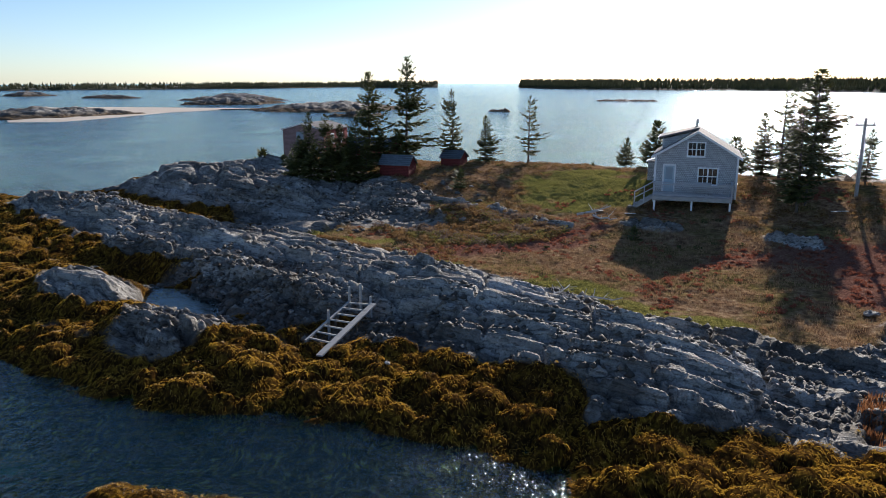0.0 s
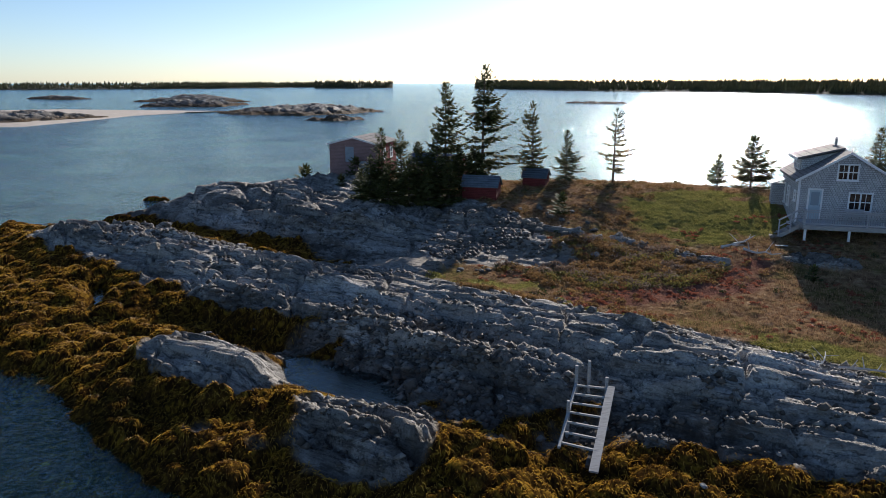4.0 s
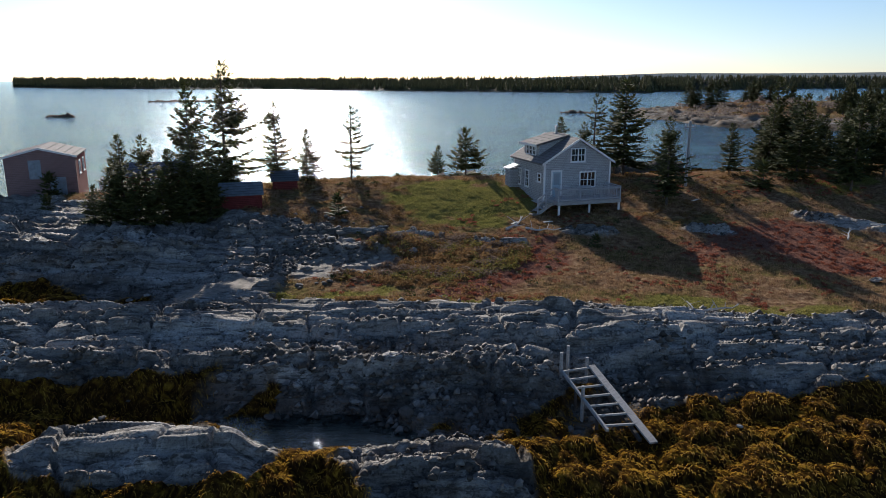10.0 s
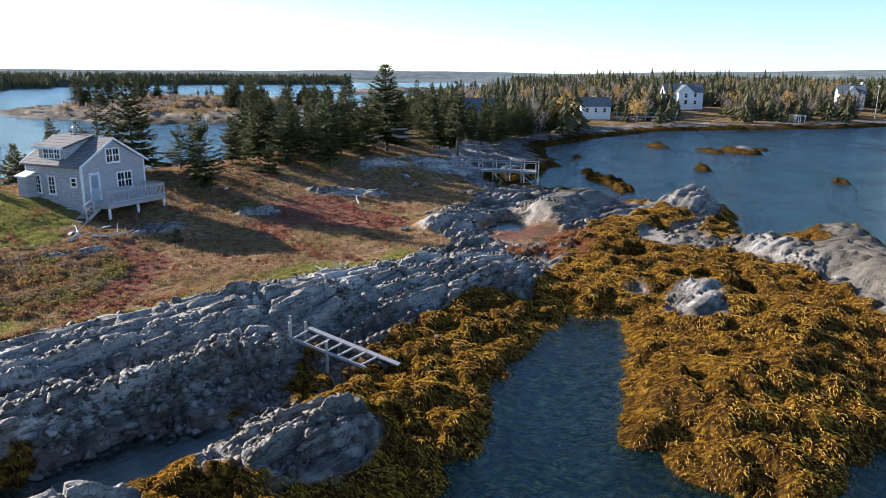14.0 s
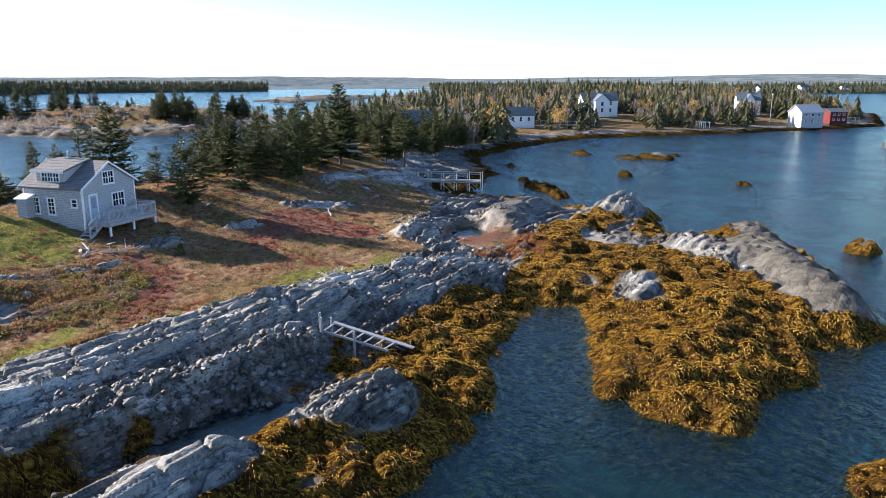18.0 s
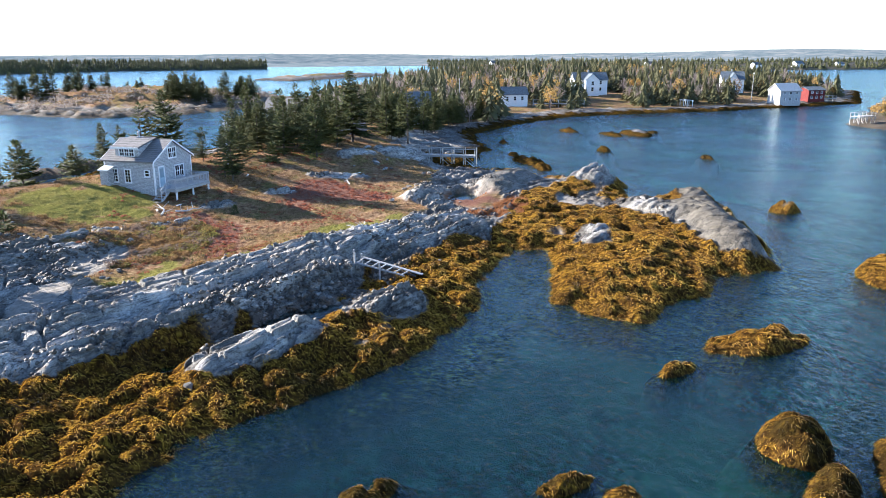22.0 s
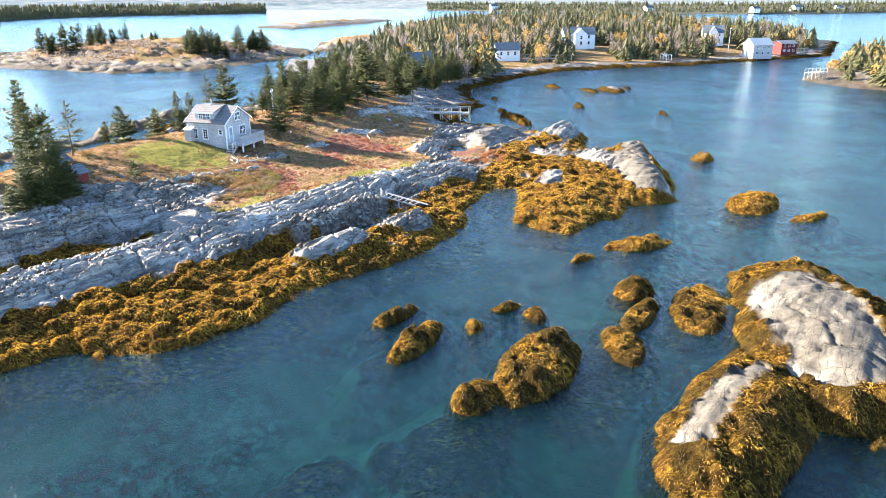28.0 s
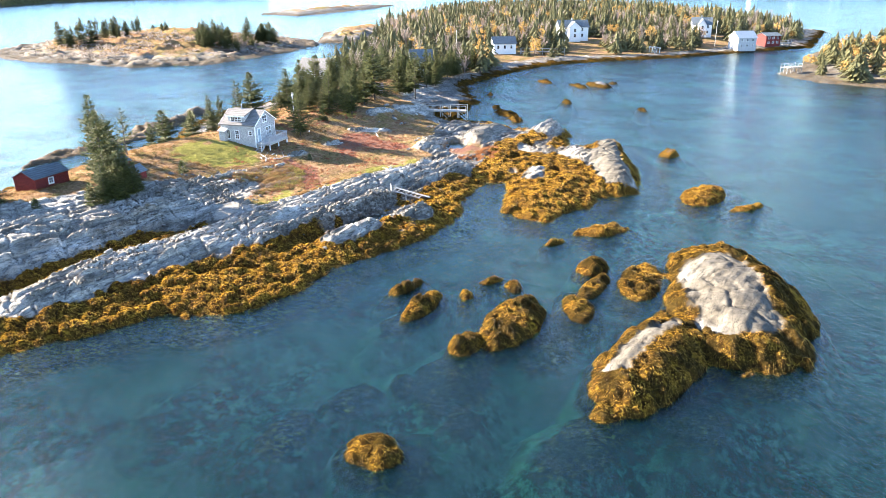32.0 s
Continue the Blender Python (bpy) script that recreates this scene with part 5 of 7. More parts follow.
# ---- trees ----
def spruce_meshes(seed, tall, spread, start, density, ragged):
    """Trunk and crown of one spruce, one metre units, foot at the origin."""
    rnd = random.Random(seed)
    bm = bmesh.new()
    rings, sides = 9, 7
    lean = (rnd.uniform(-0.03, 0.03), rnd.uniform(-0.03, 0.03))
    prev = None
    for i in range(rings):
        f = i / (rings - 1)
        r = 0.016 * tall * (1 - f) ** 0.8 + 0.012
        cx, cy = lean[0] * tall * f * f + 0.02 * math.sin(7 * f + seed), lean[1] * tall * f * f
        ring = [bm.verts.new((cx + r * math.cos(6.283 * k / sides), cy + r * math.sin(6.283 * k / sides), f * tall - 0.4 * (i == 0))) for k in range(sides)]
        if prev:
            for k in range(sides):
                bm.faces.new((prev[k], prev[(k + 1) % sides], ring[(k + 1) % sides], ring[k]))
        prev = ring
    for k in range(int(14 * (1 + ragged))):
        z = tall * rnd.uniform(0.05, max(0.12, start + 0.1))
        a = rnd.uniform(0, 6.283)
        ln = spread * rnd.uniform(0.3, 0.75)
        p, q = Vector((0, 0, z)), Vector((math.cos(a) * ln, math.sin(a) * ln, z - ln * rnd.uniform(-0.1, 0.35)))
        side = Vector((-math.sin(a), math.cos(a), 0)) * 0.015
        bm.faces.new([bm.verts.new(v) for v in (p - side, p + side, q)])
    trunk = bpy.data.meshes.new("trunk")
    bm.to_mesh(trunk)
    bm.free()
    trunk.materials.append(BARK)
    verts, faces = [], []

    def spray(o, way, up, ln, wd):
        side = way.cross(up).normalized() * wd
        i = len(verts)
        tip = o + way * ln
        mid = o + way * ln * 0.45
        verts.extend((o, mid + side + up * 0.02, tip, mid - side - up * 0.02))
        faces.append((i, i + 1, i + 2, i + 3))

    z = start * tall
    gap = 0.40 / density
    wind = rnd.uniform(0, 6.283)
    while z < tall * 0.985:
        f = (z - start * tall) / (tall * (1 - start))
        reach = spread * (1 - f) ** 0.82 * (0.72 + 0.28 * min(1, f * 4)) * (0.72 + 0.5 * rnd.random()) + 0.1
        n = max(4, int((5.0 + 3.0 * (1 - f)) * density))
        a0 = rnd.uniform(0, 6.283)
        cx, cy = lean[0] * z * z / tall, lean[1] * z * z / tall
        for k in range(n):
            if rnd.random() < 0.3 * ragged:
                continue
            a = a0 + 6.283 * k / n + rnd.uniform(-0.4, 0.4)
            ln = reach * rnd.uniform(0.8 - 0.4 * ragged, 1.15) * (1 + (0.12 + 0.28 * ragged) * math.cos(a - wind) + 0.18 * math.sin(3 * a + 1.3 * z + seed))
            droop = 0.26 - 0.75 * f + rnd.uniform(-0.14, 0.14)
            way = Vector((math.cos(a), math.sin(a), -droop)).normalized()
            out = Vector((math.cos(a), math.sin(a), 0))
            tang = Vector((-math.sin(a), math.cos(a), 0))
            m = max(2, int(ln / 0.15))
            for j in range(m):
                g = (j + 0.7) / m
                o = Vector((cx, cy, z)) + way * ln * g + Vector((0, 0, 0.2 * ln * g * g))
                wd = (0.085 + 0.065 * (1 - g)) * (0.6 + 0.4 * min(1.0, reach))
                sl = 0.2 + 0.55 * math.sin(3.14 * min(1, 0.25 + 0.75 * g)) * min(1.0, ln * 0.5)
                for sg in (-1, 1, rnd.choice((-0.4, 0.4))):
                    w2 = (out * rnd.uniform(0.5, 1.0) + tang * sg * rnd.uniform(0.5, 1.0) + Vector((0, 0, rnd.uniform(-0.38, 0.12)))).normalized()
                    spray(o, w2, Vector((rnd.uniform(-0.6, 0.6), rnd.uniform(-0.6, 0.6), 1)).normalized(), sl * rnd.uniform(0.6, 1.25), wd)
            spray(Vector((cx, cy, z)) + way * ln * 0.75 + Vector((0, 0, 0.12 * ln)), (way + Vector((0, 0, 0.25))).normalized(), Vector((0, 0, 1)), 0.5, 0.11)
        z += gap * rnd.uniform(0.6, 1.4) * (0.75 + 0.5 * (1 - f))
    for k in range(6):
        a = rnd.uniform(0, 6.283)
        spray(Vector((lean[0] * tall, lean[1] * tall, tall * 0.96)), Vector((0.3 * math.cos(a), 0.3 * math.sin(a), 1)).normalized(), Vector((math.cos(a + 1.5), math.sin(a + 1.5), 0)), 0.55, 0.07)
    crown = mesh_of("crown", verts, faces, NEEDLE)
    return trunk, crown, tall


# seed, height, half width, crown's start, density, raggedness
KINDS = [
    (1, 9.0, 3.1, 0.16, 1.05, 0.75), (2, 9.0, 2.8, 0.10, 1.25, 0.4), (3, 9.0, 3.0, 0.2, 0.9, 0.9),
    (4, 4.0, 1.75, 0.03, 1.3, 0.25), (5, 9.0, 3.2, 0.14, 1.2, 0.6), (6, 9.0, 2.7, 0.32, 1.0, 0.8), (7, 1.6, 0.8, 0.02, 1.6, 0.1),
    (8, 9.0, 3.2, 0.12, 1.15, 0.8), (9, 9.0, 3.3, 0.2, 1.2, 0.5),
]
SPRUCES = [spruce_meshes(*k) for k in KINDS]


def spruce(x, y, tall, kind, label, name="spruce", z=None, wide=1.0, group=""):
    trunk, crown, unit = SPRUCES[kind]
    g = height_at(x, y) if z is None else z
    s = tall / unit
    t = new(name)
    t.matrix_world = Matrix.Translation((x, y, g - 0.08)) @ Matrix.Rotation((x * 7.3 + y * 3.1) % 6.283, 4, "Z") @ Matrix.Diagonal((s * wide, s * wide, s, 1))
    for nm, me in (("trunk", trunk), ("crown", crown)):
        p = new(nm, me)
        p.parent = t
    return tagged(t, label, "tree", group)


# x, y, height of the top over the sea, kind, width
SHED_TREES = [(-6.5, 69.0, 12.9, 4, 0.75), (-3.2, 71.4, 14.3, 7, 0.85), (1.4, 71.8, 11.3, 0, 0.75), (4.7, 73.2, 8.7, 1, 1.05), (9.0, 73.0, 10.6, 2, 0.9),
              (-11.8, 66.6, 9.3, 1, 0.9), (-10.2, 67.0, 9.2, 0, 0.95), (-8.8, 66.2, 8.2, 4, 1.0), (-7.3, 66.0, 8.8, 8, 0.95), (-12.8, 66.2, 7.2, 1, 0.95), (-5.4, 68.4, 7.8, 4, 1.0),
              (-9.6, 65.4, 6.6, 3, 1.0), (-8.0, 64.9, 6.0, 3, 1.05), (-6.3, 65.4, 6.4, 3, 1.0), (-11.3, 65.7, 6.2, 3, 1.0), (-3.9, 69.6, 7.4, 3, 1.0), (-13.6, 67.4, 5.8, 3, 1.0)]
for x, y, top, kind, wide in SHED_TREES:
    g = height_at(x, y)
    spruce(x, y, top - g, kind, "dark wind-ragged spruce beside the red sheds", z=g, wide=wide, group="spruces by the sheds")
HOUSE_TREES = [(21.5, 72.2, 7.9, 3, 1.0), (18.9, 73.4, 6.3, 3, 0.75), (31.3, 60.2, 12.9, 4, 1.05), (29.7, 62.6, 11.6, 2, 0.95), (30.1, 67.3, 9.2, 1, 1.0),
               (32.2, 66.2, 8.8, 0, 1.0), (26.5, 51.2, 10.1, 0, 0.95), (27.6, 52.4, 9.0, 5, 0.9), (34.0, 57.0, 8.4, 0, 1.0), (33.2, 63.0, 10.2, 2, 0.9), (28.6, 70.2, 6.6, 3, 1.1)]
for x, y, top, kind, wide in HOUSE_TREES:
    g = height_at(x, y)
    spruce(x, y, top - g, kind, "dark green spruce standing beside the grey cottage", z=g, wide=wide, group="spruces by the cottage")
NECK_TREES = [(41.0, 48.6, 11.7, 1, 1.0), (42.8, 44.6, 11.9, 4, 0.8), (42.9, 52.6, 10.6, 1, 1.0), (38.6, 53.8, 9.0, 4, 0.95), (60.4, 42.1, 14.5, 4, 1.2), (70.2, 33.9, 12.4, 5, 1.0),
              (44.5, 49.5, 10.8, 5, 0.9), (46.5, 46.5, 10.4, 1, 1.0), (50.5, 45.5, 11.2, 0, 0.95), (53.5, 43.5, 10.8, 4, 0.9), (56.5, 45.5, 11.4, 1, 1.0), (84.0, 36.0, 9.5, 4, 1.0), (98, 31.5, 8.8, 1, 1.0), (101, 30.2, 9.4, 4, 1.0), (104, 31.6, 9.0, 8, 1.0), (107, 33, 9.8, 1, 1.0), (109, 29.6, 8.2, 7, 1.0), (95, 30, 7.6, 4, 1.1), (112, 27, 8.0, 8, 1.0), (90, 32, 8.6, 0, 1.0), (118, 26, 8.4, 4, 1.0), (122, 25, 7.8, 1, 1.0), (127, 21.5, 7.4, 4, 1.0), (132, 19, 8.0, 8, 1.0), (78, 36, 9.0, 1, 1.0), (74, 37, 8.2, 8, 1.0)]
for x, y, top, kind, wide in NECK_TREES:
    g = height_at(x, y)
    spruce(x, y, top - g, kind, "tall green spruce at the edge of the grove", z=g, wide=wide, group="spruces of the grove")
rnd = random.Random(5)
grove = 0
while grove < 60:
    x, y = rnd.uniform(48, 106), rnd.uniform(33, 62)
    if y > 64 - (x - 48) * 0.1 or y < 38 - 0.05 * (x - 48) or (abs(x - 68) < 7 and abs(y - 42) < 4) or math.hypot(x - 93, y - 58) < 9 or (x < 70 and abs(y - 26 - 0.151 * (x + 36)) < 2.4):
        continue
    g = height_at(x, y)
    spruce(x, y, rnd.uniform(3.6, 7.6) + 2.2 * (rnd.random() < 0.3), rnd.choice((0, 1, 4, 5, 7, 8, 8)), "green spruce in the crowded grove", z=g, wide=rnd.uniform(0.8, 1.15), group="spruces of the grove")
    grove += 1
rnd = random.Random(8)
for i in range(34):
    f = i / 33
    x = 70 + 82 * f + rnd.uniform(-2, 2)
    y = (38.5 - 4.5 * f if x < 110 else 34 - 0.5 * (x - 110)) + rnd.uniform(-2.5, 6)
    if math.hypot(x - 71, y - 43) < 3.5 or math.hypot(x - 116, y - 34) < 5:
        continue
    g = height_at(x, y)
    spruce(x, y, rnd.uniform(4.0, 7.5) + 2 * (rnd.random() < 0.25), rnd.choice((0, 1, 2, 4, 5, 7, 8)), "green spruce along the rocky bank of the bay", z=g, wide=rnd.uniform(0.85, 1.1), group="spruces of the bank")
for x, y, tall in ((-15.2, 77.4, 1.8), (2.5, 62.6, 1.5), (-16.0, 72.6, 1.2), (-20.6, 80.5, 2.2), (-9.0, 84.0, 3.6), (16.0, 76.5, 1.4), (14.5, 47.5, 0.9), (36.5, 49.0, 2.2), (12.4, 78.0, 1.2)):
    spruce(x, y, tall, 6, "young bright green spruce on the heath", "young_spruce", group="young spruces")


# ---- islands and far shores ----
def island(name, outline, top, cell, label, turf=1.2, rough=0.5, seed=3):
    """A low rocky island over the sea with heath on its back."""
    xs, ys = [p[0] for p in outline], [p[1] for p in outline]
    gx, gy = np.meshgrid(np.arange(min(xs) - 3 * cell, max(xs) + 3 * cell, cell), np.arange(min(ys) - 3 * cell, max(ys) + 3 * cell, cell))
    ny, nx = gx.shape
    x, y = gx.ravel(), gy.ravel()
    size = min(max(xs) - min(xs), max(ys) - min(ys))
    d = to_line(x, y, outline, True) + size * 0.16 * (fbm(x / (size * 0.3), y / (size * 0.3), 4, seed) - 0.5)
    lift = smooth(d, 0, size * 0.32) * (0.55 + 0.9 * fbm(x / (size * 0.12), y / (size * 0.12), 3, seed + 1))
    h = np.where(d > 0, 0.35 + top * lift, np.maximum(0.25 * d, -2)) + (rough * (fbm(x / (cell * 4), y / (cell * 4), 4, seed + 3) - 0.5) + 0.7 * rough * (np.abs(2 * fbm(x / (cell * 2.2), y / (cell * 1.2), 3, seed + 6) - 1) - 0.2)) * smooth(d, -1, 2)
    grass = smooth(h, turf + 0.2, turf + 0.7)
    weed = 0.8 * (1 - smooth(h, 1.0, 1.6)) * (1 - grass)
    # dark low band at the waterline; random patches paint in shaded rock faces
    masks = dict(pale=0 * h, grass=grass, weed=weed, sand=0 * h, wet_shade=np.maximum(smooth(2.6 - h, 0, 1.0), 0.9 * smooth(fbm(x / (cell * 3), y / (cell * 3), 3, seed + 9), 0.35, 0.6)) * (1 - weed) * (1 - grass), bed=smooth(-h, 0.2, 0.6),
                 green=0.35 * smooth(fbm(x / 9, y / 9, 3, seed + 5), 0.5, 0.6), red=0.3 * smooth(fbm(x / 12, y / 12, 3, seed + 8), 0.5, 0.6))
    idx = np.arange(nx * ny).reshape(ny, nx)
    quads = np.stack([idx[:-1, :-1], idx[:-1, 1:], idx[1:, 1:], idx[1:, :-1]], -1).reshape(-1, 4)
    quads = quads[(h[quads] > -0.8).any(1)]
    me = bpy.data.meshes.new(name)
    me.from_pydata(np.stack([x, y, h], 1).tolist(), [], quads.tolist())
    for key, arr in masks.items():
        me.attributes.new(key, "FLOAT", "POINT").data.foreach_set("value", arr.astype(np.float32))
    me.materials.append(GROUND)
    me.shade_smooth()
    ob = tagged(new(name, me), label, "island", kind="structure")

    def at(px, py):
        k = np.argmin((x - px) ** 2 + (y - py) ** 2)
        return float(h[k])
    return ob, at


NORTH_ISLE = [(160, 112), (153, 130), (158, 150), (165, 168), (182, 190), (200, 206), (240, 222), (300, 215), (350, 200), (340, 170), (300, 130), (262, 96), (240, 90), (205, 93), (185, 98)]
_, isle_h = island("island_north", NORTH_ISLE, 3.2, 1.3, "low rocky island with heath and dark spruces", 1.2, 2.6)
for nm, out, top in (
        ("island_rock", [(-98, 312), (-78, 293), (-58, 288), (-42, 302), (-28, 325), (-45, 340), (-62, 347), (-82, 335)], 2.2),
        ("island_rock", [(-160, 384), (-140, 386), (-118, 388), (-112, 425), (-140, 430), (-165, 410)], 2.6),
        ("island_rock", [(-51, 254), (-41, 248), (-31, 259), (-40, 263)], 0.8),
        ("island_rock", [(-150, 226), (-140, 236), (-130, 256), (-123, 272), (-150, 285), (-195, 296), (-185, 250)], 2.0),
        ("island_rock", [(-205, 482), (-163, 464), (-125, 480), (-150, 520), (-190, 530)], 2.8),
        ("island_rock", [(-318, 560), (-270, 537), (-262, 552), (-300, 580)], 1.8),
        ("island_rock", [(-438, 640), (-409, 630), (-395, 660), (-430, 680)], 3.0),
        ("island_reef", [(73, 444), (107, 432), (108, 437), (75, 450)], 0.5),
        ("island_reef", [(6.5, 296), (15, 291), (15, 295), (8, 299)], 0.4),
        ("island_reef", [(176, 220), (186, 207), (188, 209), (178, 223)], 0.4),
        ("island_reef", [(38, 86), (49, 89), (54, 84), (73, 85), (66, 80), (50, 82)], 0.7),
        ("island_reef", [(14, 94), (24, 90), (34, 86), (40, 82.5), (37, 87), (27, 93.5)], 0.8),
        ("island_low", [(540, 190), (512, 150), (620, 108), (735, 92), (740, 110), (640, 150), (580, 185)], 3.0),
        ("island_low", [(246, 88), (250, 66), (330, 56), (360, 80), (310, 96)], 2.2)):
    span = max(max(p[0] for p in out) - min(p[0] for p in out), max(p[1] for p in out) - min(p[1] for p in out))
    island(nm, out, top, max(0.6, span / 85), "low dark rock island awash in the sea" if nm != "island_low" else "low heath island beyond the channel", 2.0 if nm == "island_low" else 9.0, 2.3, seed=int(abs(out[0][0])) % 50)
sandbar = [(-143.8, 213.4), (-127.7, 216.4), (-124.6, 245.0), (-123.0, 287.2), (-110.3, 316.9), (-93.7, 330.0), (-118.0, 338.3), (-149.6, 347.4), (-183.2, 357.0), (-215.3, 342.4), (-199.9, 295.0)]
sb = Mat("pale_sand")
SAND = sb.done(sb.ramp(sb.noise(sb.coords(), 0.4, 4), [(0.3, (0.42, 0.36, 0.29)), (0.7, (0.55, 0.48, 0.40))]), 0.9)
bar_x, bar_y, bar_n = sum(p[0] for p in sandbar) / len(sandbar), sum(p[1] for p in sandbar) / len(sandbar), len(sandbar)
me = mesh_of("sandbar", [(x, y, -0.1) for x, y in sandbar] + [(bar_x + (x - bar_x) * 0.93, bar_y + (y - bar_y) * 0.8, 0.35) for x, y in sandbar],
             [(i, (i + 1) % bar_n, bar_n + (i + 1) % bar_n, bar_n + i) for i in range(bar_n)] + [tuple(range(bar_n, 2 * bar_n))], SAND)
tagged(new("sandbar", me), "pale sand bar between the rock islands", "sandbar")

CAPE = [(94, -86), (107, -78), (117, -77), (127, -75), (140, -80), (165, -96), (190, -118), (215, -150), (215, -230), (80, -230), (78, -130)]
_, cape_h = island("cape", CAPE, 4.0, 2.4, "wooded rocky point with autumn trees across the bay", turf=1.6)


class Heap:
    """Gathers many plain faces into one mesh."""

    def __init__(self):
        self.v, self.f = [], []

    def add(self, verts, faces):
        i = len(self.v)
        self.v.extend(verts)
        self.f.extend(tuple(i + k for k in f) for f in faces)

    def made(self, name, mat, label, category="trees", kind="stuff"):
        return tagged(new(name, mesh_of(name, self.v, self.f, mat)), label, category, kind=kind)


def far_spruce(heap, rnd, x, y, z, tall, wide, tiers=7):
    """A distant conifer: skirts of ragged fronds up a point."""
    for t in range(tiers):
        f = (t + rnd.uniform(-0.3, 0.3)) / tiers if t else 0.0
        zz = z + tall * (0.1 + 0.86 * f)
        r = wide * (1 - f) ** 0.9 + 0.12
        n = 13 if f < 0.5 else 8
        a0 = rnd.uniform(0, 6.283)
        for k in range(n):
            a, b = a0 + 6.283 * k / n, a0 + 6.283 * (k + 0.62) / n
            rr = r * rnd.uniform(0.45, 1.25)
            lift = tall / tiers * 1.5
            heap.add([(x, y, zz + lift), (x + rr * math.cos(a), y + rr * math.sin(a), zz - rnd.uniform(0, 0.12) * tall), (x + rr * 1.05 * math.cos(b), y + rr * 1.05 * math.sin(b), zz - rnd.uniform(0, 0.1) * tall)], [(0, 1, 2)])


def leafy(heap, rnd, x, y, z, tall, wide, n=90, size=0.55):
    """A distant broadleaf crown of loose leaf clumps."""
    for _ in range(n):
        a, b = rnd.uniform(0, 6.283), math.acos(rnd.uniform(-0.7, 1))
        r = rnd.uniform(0.45, 1.0)
        c = Vector((x + wide * r * math.sin(b) * math.cos(a), y + wide * r * math.sin(b) * math.sin(a), z + tall * (0.62 + 0.38 * r * math.cos(b))))
        d1 = Vector((rnd.gauss(0, 1), rnd.gauss(0, 1), rnd.gauss(0, 1))).normalized() * size
        d2 = Vector((rnd.gauss(0, 1), rnd.gauss(0, 1), rnd.gauss(0, 1))).normalized() * size
        heap.add([c - d1, c + d2, c + d1 * 0.9, c - d2 * 0.8], [(0, 1, 2, 3)])


def bare_limbs(heap, rnd, x, y, z, tall, n=26):
    for _ in range(n):
        a = rnd.uniform(0, 6.283)
        z0 = rnd.uniform(0.2, 0.6) * tall
        r = tall * rnd.uniform(0.15, 0.34)
        p, q = Vector((x, y, z + z0)), Vector((x + r * math.cos(a), y + r * math.sin(a), z + min(tall, z0 + tall * rnd.uniform(0.25, 0.5))))
        s = Vector((-math.sin(a), math.cos(a), 0)) * 0.09
        heap.add([p - s, p + s, q + s * 0.4, q - s * 0.4], [(0, 1, 2, 3)])
    heap.add([(x - 0.12, y, z - 0.5), (x + 0.12, y, z - 0.5), (x + 0.05, y, z + tall * 0.8), (x - 0.05, y, z + tall * 0.8)], [(0, 1, 2, 3)])
    heap.add([(x, y - 0.12, z - 0.5), (x, y + 0.12, z - 0.5), (x, y + 0.05, z + tall * 0.8), (x, y - 0.05, z + tall * 0.8)], [(0, 1, 2, 3)])


# dark spruces on the north island
rnd = random.Random(9)
for cx, cy, n, spread, tall in ((210, 180, 9, 9, 9.5), (238, 176, 9, 9, 9), (262, 176, 3, 4, 8), (290, 180, 4, 10, 6), (212, 118, 16, 13, 9), (228, 108, 12, 9, 8.5), (200, 122, 6, 6, 9)):
    for _ in range(n):
        x, y = cx + rnd.gauss(0, spread * 0.5), cy + rnd.gauss(0, spread * 0.5)
        spruce(x, y, tall * rnd.uniform(0.65, 1.1), rnd.choice((0, 1, 4, 7, 8)), "dark spruce on the low rocky island", z=isle_h(x, y), wide=rnd.uniform(0.9, 1.3), group="island spruces")

# brown thickets on the north island
thicket = Heap()
rnd = random.Random(12)
for _ in range(420):
    cx, cy = rnd.choice(((205, 112), (222, 118), (200, 150), (235, 150), (215, 180), (250, 185), (185, 160), (240, 105)))
    x, y = cx + rnd.gauss(0, 11), cy + rnd.gauss(0, 11)
    if to_line(np.array([x]), np.array([y]), NORTH_ISLE, True)[0] > 7:
        leafy(thicket, rnd, x, y, isle_h(x, y) - 0.4, rnd.uniform(1.0, 2.6), rnd.uniform(0.8, 1.8), 22, 0.34)
thicket.made("island_thicket", TWIG, "brown leafless thicket on the low rocky island", "shrubs")

# mainland forest
forest, gold, twigs = Heap(), Heap(), Heap()
HOMES = [(213, -25), (179, 6), (231, -82), (197, -88), (212, -104), (116, 34)]
px, py = [], []
rnd = random.Random(21)
while len(px) < 4200:
    x, y = rnd.uniform(104, 500), rnd.uniform(-150, 66)
    px.append(x), py.append(y)
hh, dd = base_height(np.array(px), np.array(py))
for x, y, h, d in zip(px, py, hh, dd):
    if d < (6 if x < 150 else 7 + 7 * rnd.random()) or any(math.hypot(x - a, y - b) < 11 for a, b in HOMES):
        continue
    if any(a - 46 < x < a and abs(y - b) < 7 for a, b in HOMES):
        continue
    k = rnd.random()
    tall = rnd.uniform(4.5, 9.5) + 2 * (rnd.random() < 0.2)
    if k < 0.72:
        far_spruce(forest, rnd, x, y, h - 0.3, tall, tall * rnd.uniform(0.22, 0.36), 13 if x < 240 else 8)
    elif k < 0.91:
        bare_limbs(twigs, rnd, x, y, h, tall * 0.85)
        leafy(twigs, rnd, x, y, h, tall * 0.85, tall * 0.26, 60, 0.22)
    else:
        leafy(gold, rnd, x, y, h, tall * 0.8, tall * 0.27, 130, 0.32)
        bare_limbs(twigs, rnd, x, y, h, tall * 0.7, 8)
rnd = random.Random(22)
